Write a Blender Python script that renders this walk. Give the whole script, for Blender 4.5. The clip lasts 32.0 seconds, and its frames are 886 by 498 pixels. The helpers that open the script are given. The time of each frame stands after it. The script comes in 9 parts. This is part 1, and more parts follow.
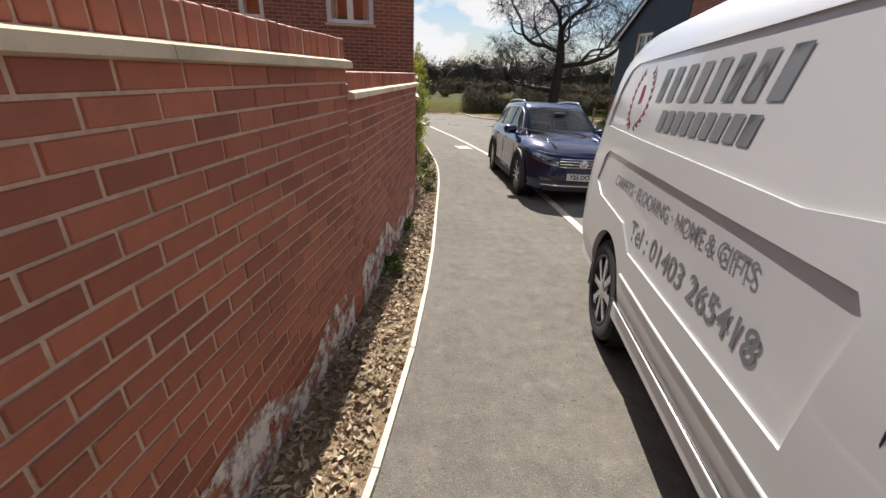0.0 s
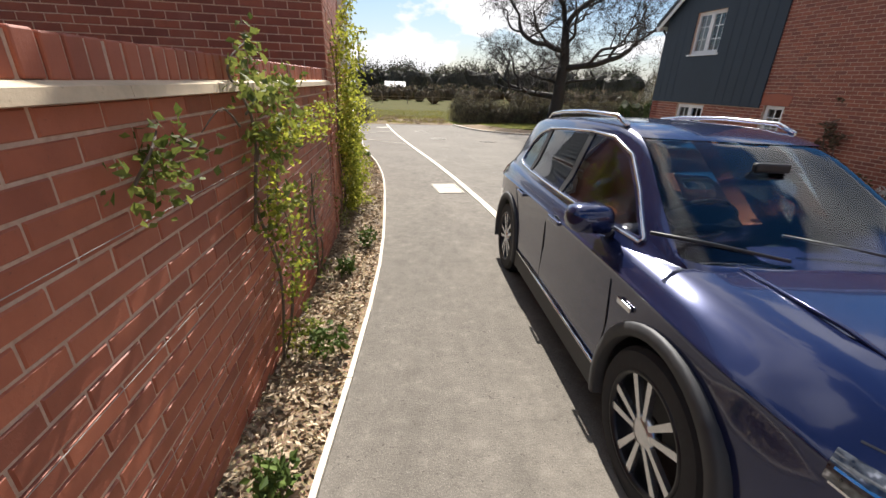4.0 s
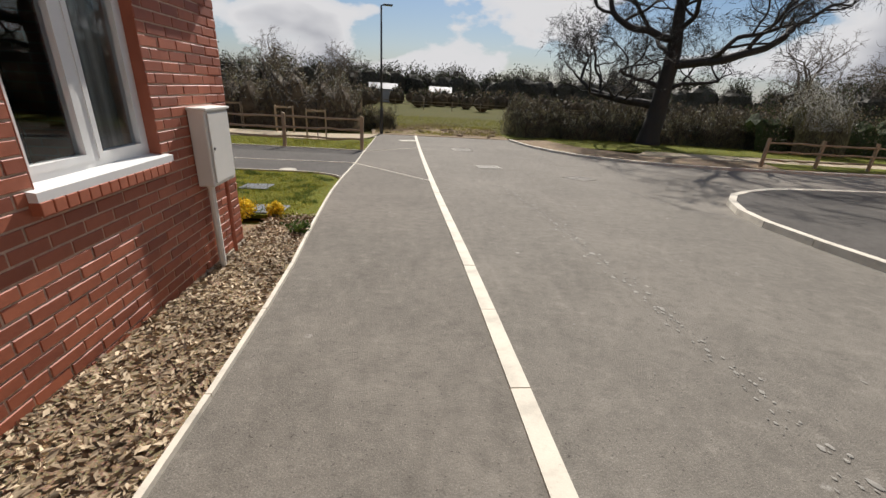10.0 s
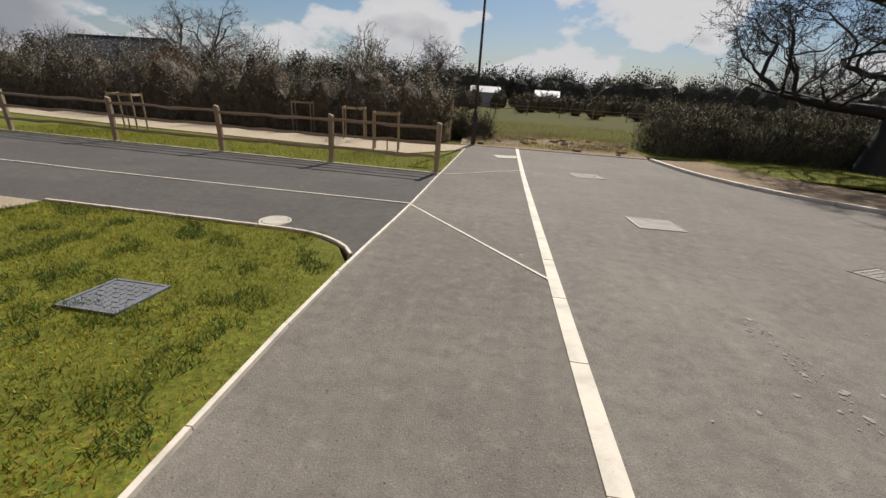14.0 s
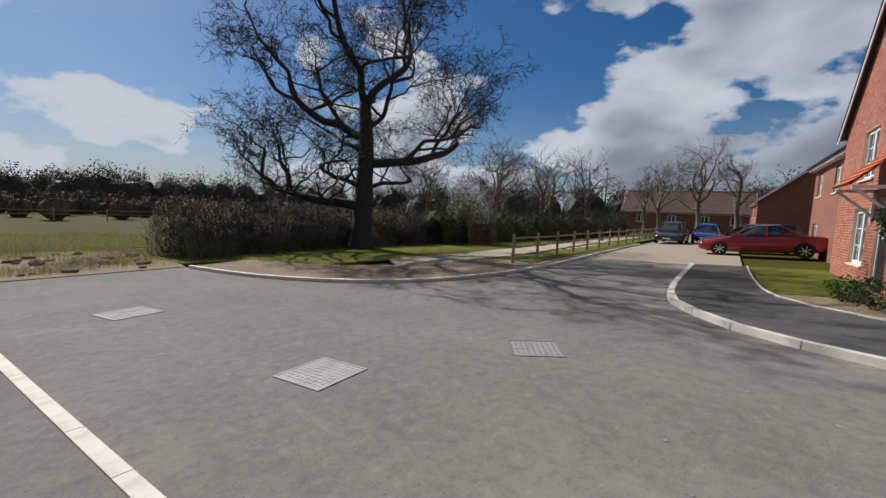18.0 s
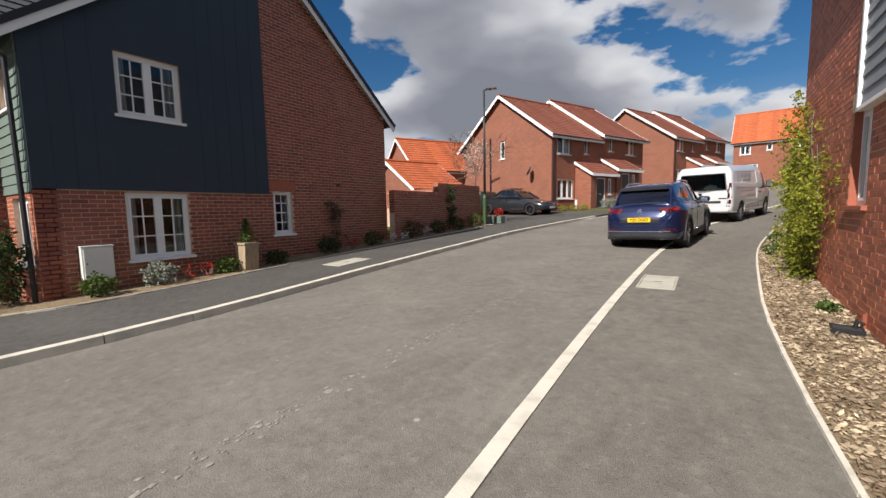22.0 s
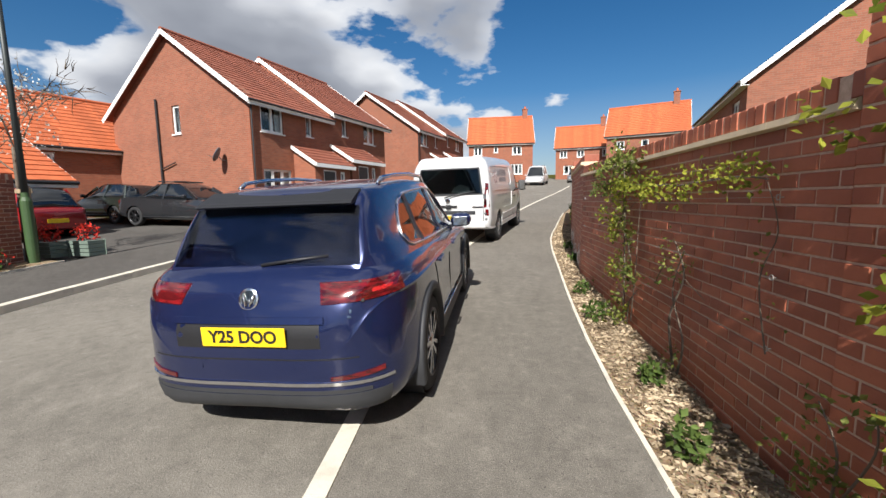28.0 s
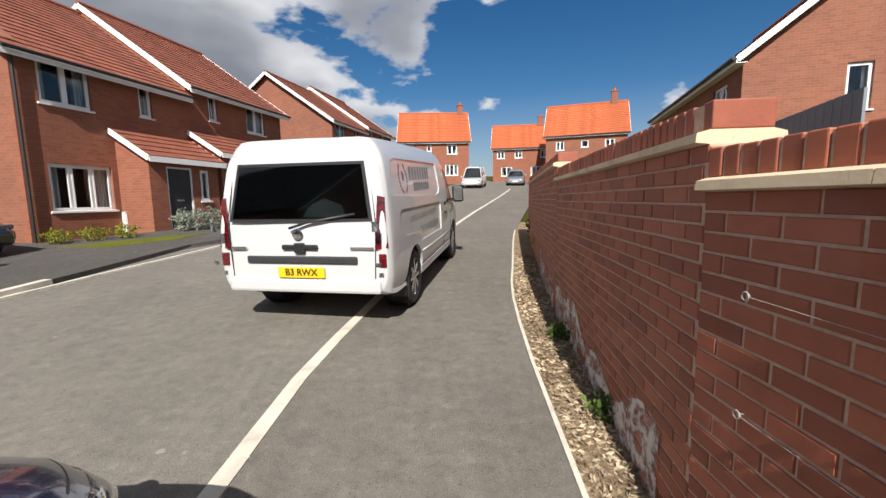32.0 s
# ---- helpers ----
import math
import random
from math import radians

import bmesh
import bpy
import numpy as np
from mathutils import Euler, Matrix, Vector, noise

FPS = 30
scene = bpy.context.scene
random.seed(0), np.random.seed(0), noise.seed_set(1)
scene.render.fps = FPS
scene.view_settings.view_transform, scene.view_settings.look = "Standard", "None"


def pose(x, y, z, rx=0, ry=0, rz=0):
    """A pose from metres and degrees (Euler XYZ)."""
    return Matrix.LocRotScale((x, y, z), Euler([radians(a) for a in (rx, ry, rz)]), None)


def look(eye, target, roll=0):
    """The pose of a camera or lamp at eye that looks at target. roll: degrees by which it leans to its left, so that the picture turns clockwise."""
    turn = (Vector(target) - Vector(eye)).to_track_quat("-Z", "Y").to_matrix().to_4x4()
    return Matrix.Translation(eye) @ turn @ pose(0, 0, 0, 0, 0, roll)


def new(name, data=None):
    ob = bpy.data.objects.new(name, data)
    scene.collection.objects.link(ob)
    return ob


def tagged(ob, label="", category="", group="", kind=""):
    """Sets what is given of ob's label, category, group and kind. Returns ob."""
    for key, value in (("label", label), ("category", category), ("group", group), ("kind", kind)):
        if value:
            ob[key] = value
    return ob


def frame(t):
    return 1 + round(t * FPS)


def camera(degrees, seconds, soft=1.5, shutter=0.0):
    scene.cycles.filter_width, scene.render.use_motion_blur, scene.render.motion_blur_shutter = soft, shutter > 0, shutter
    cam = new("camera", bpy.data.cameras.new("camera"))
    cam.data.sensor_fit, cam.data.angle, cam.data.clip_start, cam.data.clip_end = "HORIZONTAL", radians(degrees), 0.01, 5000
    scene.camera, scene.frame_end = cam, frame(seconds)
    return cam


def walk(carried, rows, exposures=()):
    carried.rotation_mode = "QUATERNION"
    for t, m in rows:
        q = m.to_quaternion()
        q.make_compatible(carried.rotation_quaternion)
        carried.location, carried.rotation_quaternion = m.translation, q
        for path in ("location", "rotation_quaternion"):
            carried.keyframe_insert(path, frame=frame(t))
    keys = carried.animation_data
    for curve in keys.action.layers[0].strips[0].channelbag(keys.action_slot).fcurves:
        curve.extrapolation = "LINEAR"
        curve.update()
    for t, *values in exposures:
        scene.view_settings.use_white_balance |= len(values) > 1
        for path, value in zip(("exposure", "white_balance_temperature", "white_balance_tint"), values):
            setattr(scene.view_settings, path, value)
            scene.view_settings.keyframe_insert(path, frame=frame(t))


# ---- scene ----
EXPOSURES = [(0.0, 0.85, 6450, 12), (1.5, 0.95, 6450, 12), (3.0, 1.22, 6450, 12), (4.5, 1.12, 6450, 12), (5.5, 1.10, 6450, 12), (6.2, 0.98, 6450, 12), (7.0, 0.74, 6450, 12), (8.0, 0.58, 6450, 12), (10.0, 0.45, 6450, 12), (13.5, 0.32, 6500, 12), (16.0, 0.28, 6000, 11), (17.5, 0.12, 5850, 11), (19.0, 0.33, 6000, 11), (21.0, 0.4, 6300, 12), (23.0, 0.55, 6350, 12), (25.0, 0.55, 6350, 12), (28.0, 0.80, 6250, 10), (30.0, 0.98, 6250, 10), (32.0, 0.58, 6350, 11)]
# seconds, place, yaw, pitch, roll
PATH = [
    (0.0, -2.746, -12.733, 2.196, -10.48, -23.55, 2.19),
    (0.5, -2.525, -12.104, 2.141, -10.93, -23.50, 2.48),
    (1.0, -2.295, -11.410, 2.117, -11.22, -23.52, 2.57),
    (1.5, -2.098, -10.711, 2.068, -11.50, -23.43, 2.48),
    (2.0, -1.917, -10.016, 2.026, -11.59, -23.37, 2.45),
    (2.5, -1.761, -9.324, 2.021, -11.70, -23.26, 2.14),
    (3.0, -1.628, -8.619, 2.017, -11.54, -23.12, 1.91),
    (3.5, -1.497, -7.904, 1.979, -11.69, -22.89, 2.05),
    (5.5, -0.936, -5.037, 1.760, -10.71, -21.80, 2.18),
    (6.0, -0.815, -4.305, 1.679, -10.54, -21.73, 2.47),
    (6.5, -0.655, -3.581, 1.634, -10.31, -21.66, 2.66),
    (7.0, -0.554, -2.870, 1.570, -10.23, -21.66, 2.84),
    (7.5, -0.458, -2.144, 1.541, -10.23, -21.58, 2.99),
    (8.0, -0.365, -1.445, 1.465, -10.19, -21.53, 2.88),
    (8.5, -0.304, -0.766, 1.438, -10.10, -21.42, 2.88),
    (9.0, -0.179, -0.077, 1.392, -9.75, -21.51, 3.09),
    (9.5, -0.115, 0.613, 1.356, -6.78, -21.72, 3.46),
    (10.0, 0.014, 1.315, 1.339, -5.62, -21.70, 3.39),
    (10.5, 0.098, 1.997, 1.293, -4.75, -21.88, 3.80),
    (11.0, 0.187, 2.704, 1.292, -4.03, -21.85, 3.78),
    (11.5, 0.184, 3.365, 1.243, -3.18, -21.87, 3.89),
    (12.0, 0.181, 4.011, 1.215, -0.06, -21.96, 3.74),
    (12.5, 0.147, 4.612, 1.176, 1.71, -22.10, 3.85),
    (13.0, 0.063, 5.225, 1.152, 5.21, -22.15, 3.74),
    (13.5, 0.020, 5.817, 1.108, 7.90, -21.99, 3.71),
    (15.5, -0.174, 7.901, 0.992, 6.86, -20.66, 3.10),
    (16.0, -0.153, 8.319, 1.021, -0.94, -16.95, 2.98),
    (16.5, -0.051, 8.663, 1.034, -11.31, -12.24, 2.98),
    (17.0, -0.082, 8.915, 1.039, -23.94, -9.60, 3.15),
    (17.5, -0.203, 9.132, 1.065, -42.07, -7.37, 3.03),
    (18.0, -0.334, 9.304, 1.069, -55.47, -5.49, 2.51),
    (18.5, -0.384, 9.425, 1.093, -71.07, -4.57, 1.94),
    (19.0, -0.324, 9.497, 1.082, -83.81, -4.39, 1.27),
    (19.5, -0.323, 9.459, 1.068, -96.13, -4.20, 0.62),
    (20.0, -0.352, 9.283, 1.053, -109.35, -4.31, 0.14),
    (20.5, -0.391, 8.933, 1.061, -121.82, -4.77, -0.59),
    (21.0, -0.399, 8.481, 1.097, -131.25, -5.01, -0.74),
    (21.5, -0.386, 7.921, 1.136, -138.84, -5.29, -0.90),
    (22.0, -0.385, 7.344, 1.134, -146.29, -5.52, -1.02),
    (22.5, -0.298, 6.717, 1.112, -151.00, -5.59, -1.01),
    (23.0, -0.218, 5.999, 1.123, -154.53, -5.73, -0.98),
    (23.5, -0.185, 5.284, 1.190, -157.38, -5.88, -0.99),
    (24.0, -0.163, 4.569, 1.262, -159.39, -6.13, -1.14),
    (24.5, -0.134, 3.884, 1.318, -163.57, -6.32, -1.09),
    (25.0, -0.048, 3.191, 1.328, -165.55, -6.45, -1.13),
    (25.5, -0.037, 2.521, 1.375, -167.57, -6.53, -1.06),
    (27.5, -0.051, -0.032, 1.504, -176.21, -6.85, -0.84),
    (28.0, -0.124, -0.716, 1.531, -178.57, -6.92, -0.88),
    (28.5, -0.172, -1.389, 1.555, -179.77, -6.98, -0.85),
    (29.0, -0.252, -2.016, 1.591, -181.29, -6.97, -0.84),
    (29.5, -0.362, -2.655, 1.645, -182.55, -6.99, -0.88),
    (30.0, -0.478, -3.253, 1.687, -183.16, -6.96, -0.85),
    (30.5, -0.607, -3.874, 1.737, -183.68, -6.88, -0.97),
    (31.0, -0.711, -4.532, 1.770, -184.32, -6.88, -0.95),
    (31.5, -0.882, -5.110, 1.805, -185.71, -6.91, -0.94),
    (32.0, -0.970, -5.653, 1.840, -187.42, -6.94, -0.89),
]
cam = camera(95.5, 32.0)
walk(cam, [(t, pose(x, y, z, 90 + p, 0, w) @ pose(0, 0, 0, 0, 0, r)) for t, x, y, z, w, p, r in PATH], EXPOSURES)

# ---- light ----
SUN_EL, SUN_AZ = 41.0, 9.5      # degrees above the horizon, degrees from +y towards +x
world = bpy.data.worlds.new("sky")
scene.world = world
world.use_nodes = True
wn, wl = world.node_tree.nodes, world.node_tree.links
wn.clear()
w_out = wn.new("ShaderNodeOutputWorld")
w_bg = wn.new("ShaderNodeBackground")
w_bg.inputs["Strength"].default_value = 0.046
w_sky = wn.new("ShaderNodeTexSky")
w_sky.sky_type = 'NISHITA'
w_sky.sun_disc = False
w_sky.sun_elevation = radians(SUN_EL)
w_sky.sun_rotation = radians(SUN_AZ)
w_sky.air_density, w_sky.dust_density, w_sky.ozone_density = 1.0, 0.6, 2.5
w_tc = wn.new("ShaderNodeTexCoord")
w_sep = wn.new("ShaderNodeSeparateXYZ")
wl.new(w_tc.outputs["Generated"], w_sep.inputs[0])


def w_math(op, a, b=None, clamp=False):
    n = wn.new("ShaderNodeMath")
    n.operation, n.use_clamp = op, clamp
    for i, v in enumerate((a, b)):
        if v is None:
            continue
        if isinstance(v, (int, float)):
            n.inputs[i].default_value = v
        else:
            wl.new(v, n.inputs[i])
    return n.outputs[0]


# fair-weather cumulus: heaped noise, flattened towards the horizon
w_z = w_math('MAXIMUM', w_sep.outputs[2], 0.0)
w_den = w_math('ADD', w_z, 0.62)
w_u = w_math('DIVIDE', w_sep.outputs[0], w_den)
w_v = w_math('DIVIDE', w_sep.outputs[1], w_den)
w_cmb = wn.new("ShaderNodeCombineXYZ")
wl.new(w_u, w_cmb.inputs[0])
wl.new(w_v, w_cmb.inputs[1])
wl.new(w_math('MULTIPLY', w_z, 1.6), w_cmb.inputs[2])


def w_noise(scale, detail, rough, shift):
    mp = wn.new("ShaderNodeMapping")
    mp.inputs["Location"].default_value = shift
    wl.new(w_cmb.outputs[0], mp.inputs["Vector"])
    n = wn.new("ShaderNodeTexNoise")
    n.inputs["Scale"].default_value = scale
    n.inputs["Detail"].default_value = detail
    n.inputs["Roughness"].default_value = rough
    wl.new(mp.outputs[0], n.inputs["Vector"])
    return n.outputs["Fac"]


def w_ramp(fac, stops):
    r = wn.new("ShaderNodeValToRGB")
    e = r.color_ramp.elements
    while len(e) < len(stops):
        e.new(0.5)
    for el, (p, c) in zip(e, stops):
        el.position, el.color = p, (*c, 1.0)
    wl.new(fac, r.inputs[0])
    return r.outputs[0]


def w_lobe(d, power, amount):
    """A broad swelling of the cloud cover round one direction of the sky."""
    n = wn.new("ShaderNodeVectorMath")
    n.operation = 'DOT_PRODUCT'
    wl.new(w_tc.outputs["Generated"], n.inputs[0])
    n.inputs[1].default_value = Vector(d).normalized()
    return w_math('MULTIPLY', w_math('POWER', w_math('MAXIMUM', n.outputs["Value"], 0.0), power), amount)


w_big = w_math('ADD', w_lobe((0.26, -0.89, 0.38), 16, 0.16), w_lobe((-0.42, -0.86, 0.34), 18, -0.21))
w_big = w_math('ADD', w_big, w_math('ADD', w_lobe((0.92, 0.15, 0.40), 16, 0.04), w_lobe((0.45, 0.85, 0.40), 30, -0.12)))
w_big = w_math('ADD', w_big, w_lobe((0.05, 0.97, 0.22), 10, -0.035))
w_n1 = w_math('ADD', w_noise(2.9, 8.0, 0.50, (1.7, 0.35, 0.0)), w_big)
w_cover = w_ramp(w_n1, [(0.485, (0, 0, 0)), (0.515, (0.85, 0.85, 0.85)), (0.56, (1, 1, 1))])
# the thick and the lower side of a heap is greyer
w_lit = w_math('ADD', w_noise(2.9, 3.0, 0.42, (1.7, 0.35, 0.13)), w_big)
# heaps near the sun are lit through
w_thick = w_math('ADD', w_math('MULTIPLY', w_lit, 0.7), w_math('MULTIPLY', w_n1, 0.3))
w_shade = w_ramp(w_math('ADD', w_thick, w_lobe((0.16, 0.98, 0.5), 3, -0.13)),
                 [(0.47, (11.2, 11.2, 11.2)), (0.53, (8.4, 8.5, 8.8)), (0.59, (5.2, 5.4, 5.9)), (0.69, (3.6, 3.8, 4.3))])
w_hs = wn.new("ShaderNodeHueSaturation")
w_hs.inputs["Saturation"].default_value = 1.35
w_hs.inputs["Value"].default_value = 1.12
wl.new(w_sky.outputs[0], w_hs.inputs["Color"])
w_mix = wn.new("ShaderNodeMixRGB")
wl.new(w_cover, w_mix.inputs[0])
w_air = wn.new("ShaderNodeMixRGB")
wl.new(w_ramp(w_z, [(0.0, (0.7, 0.7, 0.7)), (0.10, (0.35, 0.35, 0.35)), (0.24, (0, 0, 0))]), w_air.inputs[0])
wl.new(w_hs.outputs[0], w_air.inputs[1])
w_air.inputs[2].default_value = (6.0, 6.5, 7.3, 1.0)
wl.new(w_air.outputs[0], w_mix.inputs[1])
wl.new(w_shade, w_mix.inputs[2])
wl.new(w_mix.outputs[0], w_bg.inputs["Color"])
wl.new(w_bg.outputs[0], w_out.inputs["Surface"])

sun = new("sun", bpy.data.lights.new("sun", 'SUN'))
sun.data.energy, sun.data.angle, sun.data.color = 5.0, radians(0.53), (1.0, 0.95, 0.87)
_d = Vector((math.sin(radians(SUN_AZ)) * math.cos(radians(SUN_EL)), math.cos(radians(SUN_AZ)) * math.cos(radians(SUN_EL)), math.sin(radians(SUN_EL))))
sun.matrix_world = look(_d * 60, (0, 0, 0))

# ---- materials ----
MATS = {}


class Nodes:
    """A small builder of node materials."""

    def __init__(self, name):
        self.mat = bpy.data.materials.new(name)
        self.mat.use_nodes = True
        self.nt = self.mat.node_tree
        self.bsdf = self.nt.nodes["Principled BSDF"]
        self.coord = self.nt.nodes.new("ShaderNodeTexCoord").outputs["Object"]
        MATS[name] = self.mat

    def node(self, kind, **values):
        n = self.nt.nodes.new(kind)
        for k, v in values.items():
            key = k.replace("_", " ")
            if hasattr(v, "is_linked") or hasattr(v, "links"):
                self.nt.links.new(v, n.inputs[key])
            else:
                n.inputs[key].default_value = v
        return n

    def place(self, scale=(1, 1, 1), turn=(0, 0, 0), vec=None):
        n = self.nt.nodes.new("ShaderNodeMapping")
        n.inputs["Scale"].default_value, n.inputs["Rotation"].default_value = scale, turn
        self.nt.links.new(vec or self.coord, n.inputs["Vector"])
        return n.outputs[0]

    def noise(self, scale, detail=4.0, rough=0.55, vec=None):
        return self.node("ShaderNodeTexNoise", Vector=vec or self.coord, Scale=scale, Detail=detail, Roughness=rough).outputs["Fac"]

    def voronoi(self, scale, vec=None, out="Distance"):
        return self.node("ShaderNodeTexVoronoi", Vector=vec or self.coord, Scale=scale).outputs[out]

    def ramp(self, fac, stops):
        r = self.nt.nodes.new("ShaderNodeValToRGB")
        e = r.color_ramp.elements
        while len(e) < len(stops):
            e.new(0.5)
        for el, (p, c) in zip(e, stops):
            el.position = p
            el.color = (c, c, c, 1) if isinstance(c, (int, float)) else (*c, 1)
        self.nt.links.new(fac, r.inputs[0])
        return r.outputs[0]

    def mix(self, a, b, fac, how='MIX'):
        n = self.nt.nodes.new("ShaderNodeMixRGB")
        n.blend_type = how
        for i, v in enumerate((fac, a, b)):
            if hasattr(v, "links"):
                self.nt.links.new(v, n.inputs[i])
            elif i == 0:
                n.inputs[0].default_value = v
            else:
                n.inputs[i].default_value = (*v, 1)
        return n.outputs[0]

    def math(self, op, a, b=0.0):
        n = self.nt.nodes.new("ShaderNodeMath")
        n.operation = op
        for i, v in enumerate((a, b)):
            if hasattr(v, "links"):
                self.nt.links.new(v, n.inputs[i])
            else:
                n.inputs[i].default_value = v
        return n.outputs[0]

    def random(self):
        return self.nt.nodes.new("ShaderNodeObjectInfo").outputs["Random"]

    def island(self):
        return self.nt.nodes.new("ShaderNodeNewGeometry").outputs["Random Per Island"]

    def set(self, color=None, rough=None, metal=None, spec=None, coat=None):
        for key, v in (("Base Color", color), ("Roughness", rough), ("Metallic", metal), ("Specular IOR Level", spec), ("Coat Weight", coat)):
            if v is None:
                continue
            if hasattr(v, "links"):
                self.nt.links.new(v, self.bsdf.inputs[key])
            else:
                self.bsdf.inputs[key].default_value = (*v, 1) if key == "Base Color" else v
        return self

    def bump(self, height, strength=0.3, dist=0.01):
        b = self.node("ShaderNodeBump", Height=height, Strength=strength, Distance=dist)
        self.nt.links.new(b.outputs[0], self.bsdf.inputs["Normal"])
        return self


def plain(name, color, rough=0.6, metal=0.0, var=0.12, scale=14.0, bump=0.1, coat=None):
    n = Nodes(name)
    f = n.noise(scale, 5.0, 0.6)
    g = n.noise(scale * 0.13, 3.0)
    lo, hi = [c * (1 - var) for c in color], [min(1, c * (1 + var)) for c in color]
    n.set(n.mix(n.ramp(f, [(0.3, tuple(lo)), (0.7, tuple(hi))]), n.ramp(g, [(0.3, tuple(lo)), (0.7, tuple(hi))]), 0.5), rough, metal, coat=coat)
    if bump:
        n.bump(f, bump, 0.004)
    return n.mat


def asphalt(name, color, speck, stain):
    n = Nodes(name)
    grit = n.noise(160.0, 3.0, 0.7)
    stones = n.voronoi(85.0)
    patch = n.noise(0.55, 6.0, 0.62)
    dust = n.noise(2.3, 8.0, 0.7)
    base = n.ramp(grit, [(0.30, tuple(c * 0.66 for c in color)), (0.58, color), (0.80, speck)])
    base = n.mix(base, speck, n.ramp(n.voronoi(60.0), [(0.10, 0.28), (0.22, 0.0)]))
    base = n.mix(base, stain, n.ramp(patch, [(0.42, 0.0), (0.75, 0.6)]))
    base = n.mix(base, tuple(c * 0.6 for c in color), n.ramp(dust, [(0.3, 0.28), (0.5, 0.0)]))
    mott = n.noise(9.0, 6.0, 0.72)
    base = n.mix(base, tuple(c * 0.55 for c in color), n.ramp(mott, [(0.36, 0.38), (0.50, 0.0)]))
    base = n.mix(base, tuple(min(1, c * 1.3) for c in stain), n.ramp(mott, [(0.55, 0.0), (0.70, 0.34)]))
    base = n.mix(base, tuple(c * 0.35 for c in color), n.ramp(n.noise(55.0, 2.0, 0.5), [(0.26, 0.8), (0.34, 0.0)]))
    worn = n.ramp(n.noise(0.9, 5.0, 0.75, n.place((3.0, 0.35, 1.0))), [(0.58, 0.0), (0.78, 0.20)])
    base = n.mix(base, tuple(min(1, c * 1.4) for c in stain), worn)
    pale = n.ramp(n.voronoi(3.1), [(0.05, 0.7), (0.09, 0.0)])
    base = n.mix(base, (0.42, 0.40, 0.36), n.math('MULTIPLY', pale, n.ramp(dust, [(0.55, 0.0), (0.62, 1.0)])))
    n.set(base, 0.92, spec=0.14).bump(n.math('ADD', n.math('MULTIPLY', stones, 0.6), grit), 0.5, 0.006)
    return n.mat


M_ROAD = asphalt("road_asphalt", (0.182, 0.166, 0.142), (0.36, 0.33, 0.285), (0.242, 0.221, 0.188))
M_PATH = asphalt("footway_asphalt", (0.166, 0.150, 0.128), (0.34, 0.312, 0.27), (0.225, 0.204, 0.173))
M_DRIVE = asphalt("driveway_asphalt", (0.092, 0.085, 0.077), (0.20, 0.185, 0.17), (0.128, 0.118, 0.106))


def concrete(name, color):
    n = Nodes(name)
    a, b, c = n.noise(45, 4, 0.7), n.noise(3.0, 6, 0.65), n.noise(0.6, 3)
    col = n.ramp(b, [(0.28, tuple(v * 0.66 for v in color)), (0.5, color), (0.75, tuple(min(1, v * 1.12) for v in color))])
    col = n.mix(col, tuple(v * 0.5 for v in color), n.ramp(a, [(0.62, 0.0), (0.72, 0.5)]))
    col = n.mix(col, (0.16, 0.13, 0.09), n.ramp(c, [(0.55, 0.0), (0.8, 0.35)]))
    n.set(col, 0.85).bump(a, 0.4, 0.004)
    return n.mat


M_KERB = concrete("kerb_concrete", (0.58, 0.53, 0.44))
M_SLAB = concrete("cover_concrete", (0.42, 0.39, 0.32))
M_STONE = concrete("coping_stone", (0.62, 0.50, 0.34))
M_DPC = concrete("base_render", (0.40, 0.34, 0.26))


def brick_mat(name, cols, own):
    n = Nodes(name)
    r = n.random() if own else n.island()
    g, s, big = n.noise(70, 5, 0.7), n.noise(9, 5, 0.6), n.noise(1.3, 4, 0.6)
    col = n.ramp(r, [(0.0, cols[0]), (0.35, cols[1]), (0.7, cols[2]), (1.0, cols[3])])
    col = n.mix(col, n.mix(col, (0.5, 0.45, 0.42), 0.5, 'MULTIPLY'), n.ramp(s, [(0.4, 0.0), (0.7, 0.6)]))
    col = n.mix(col, (0.05, 0.035, 0.03), n.ramp(g, [(0.62, 0.0), (0.75, 0.5)]))
    col = n.mix(col, (0.42, 0.30, 0.25), n.ramp(big, [(0.56, 0.0), (0.78, 0.14)]))
    n.set(col, 0.58, spec=0.5).bump(n.math('ADD', g, n.math('MULTIPLY', s, 1.5)), 0.30, 0.004)
    return n.mat


RED = [(0.26, 0.074, 0.041), (0.36, 0.106, 0.055), (0.44, 0.136, 0.070), (0.31, 0.088, 0.047)]
# the red brick again, darkened for faces turned from the sun
SHADED_RED = [(0.19, 0.055, 0.034), (0.26, 0.074, 0.041), (0.33, 0.098, 0.052), (0.21, 0.06, 0.040)]
M_BRICK = brick_mat("brick_red", RED, True)
M_BRICK_J = brick_mat("brick_red_joined", RED, False)
M_BRICK_SHADED = brick_mat("brick_shaded_joined", SHADED_RED, False)
n = Nodes("mortar")
n.set(n.ramp(n.noise(30, 5, 0.7), [(0.3, (0.44, 0.30, 0.215)), (0.6, (0.60, 0.44, 0.33)), (0.8, (0.68, 0.54, 0.43))]), 0.95).bump(n.noise(120, 3), 0.5, 0.004)
M_MORTAR = n.mat


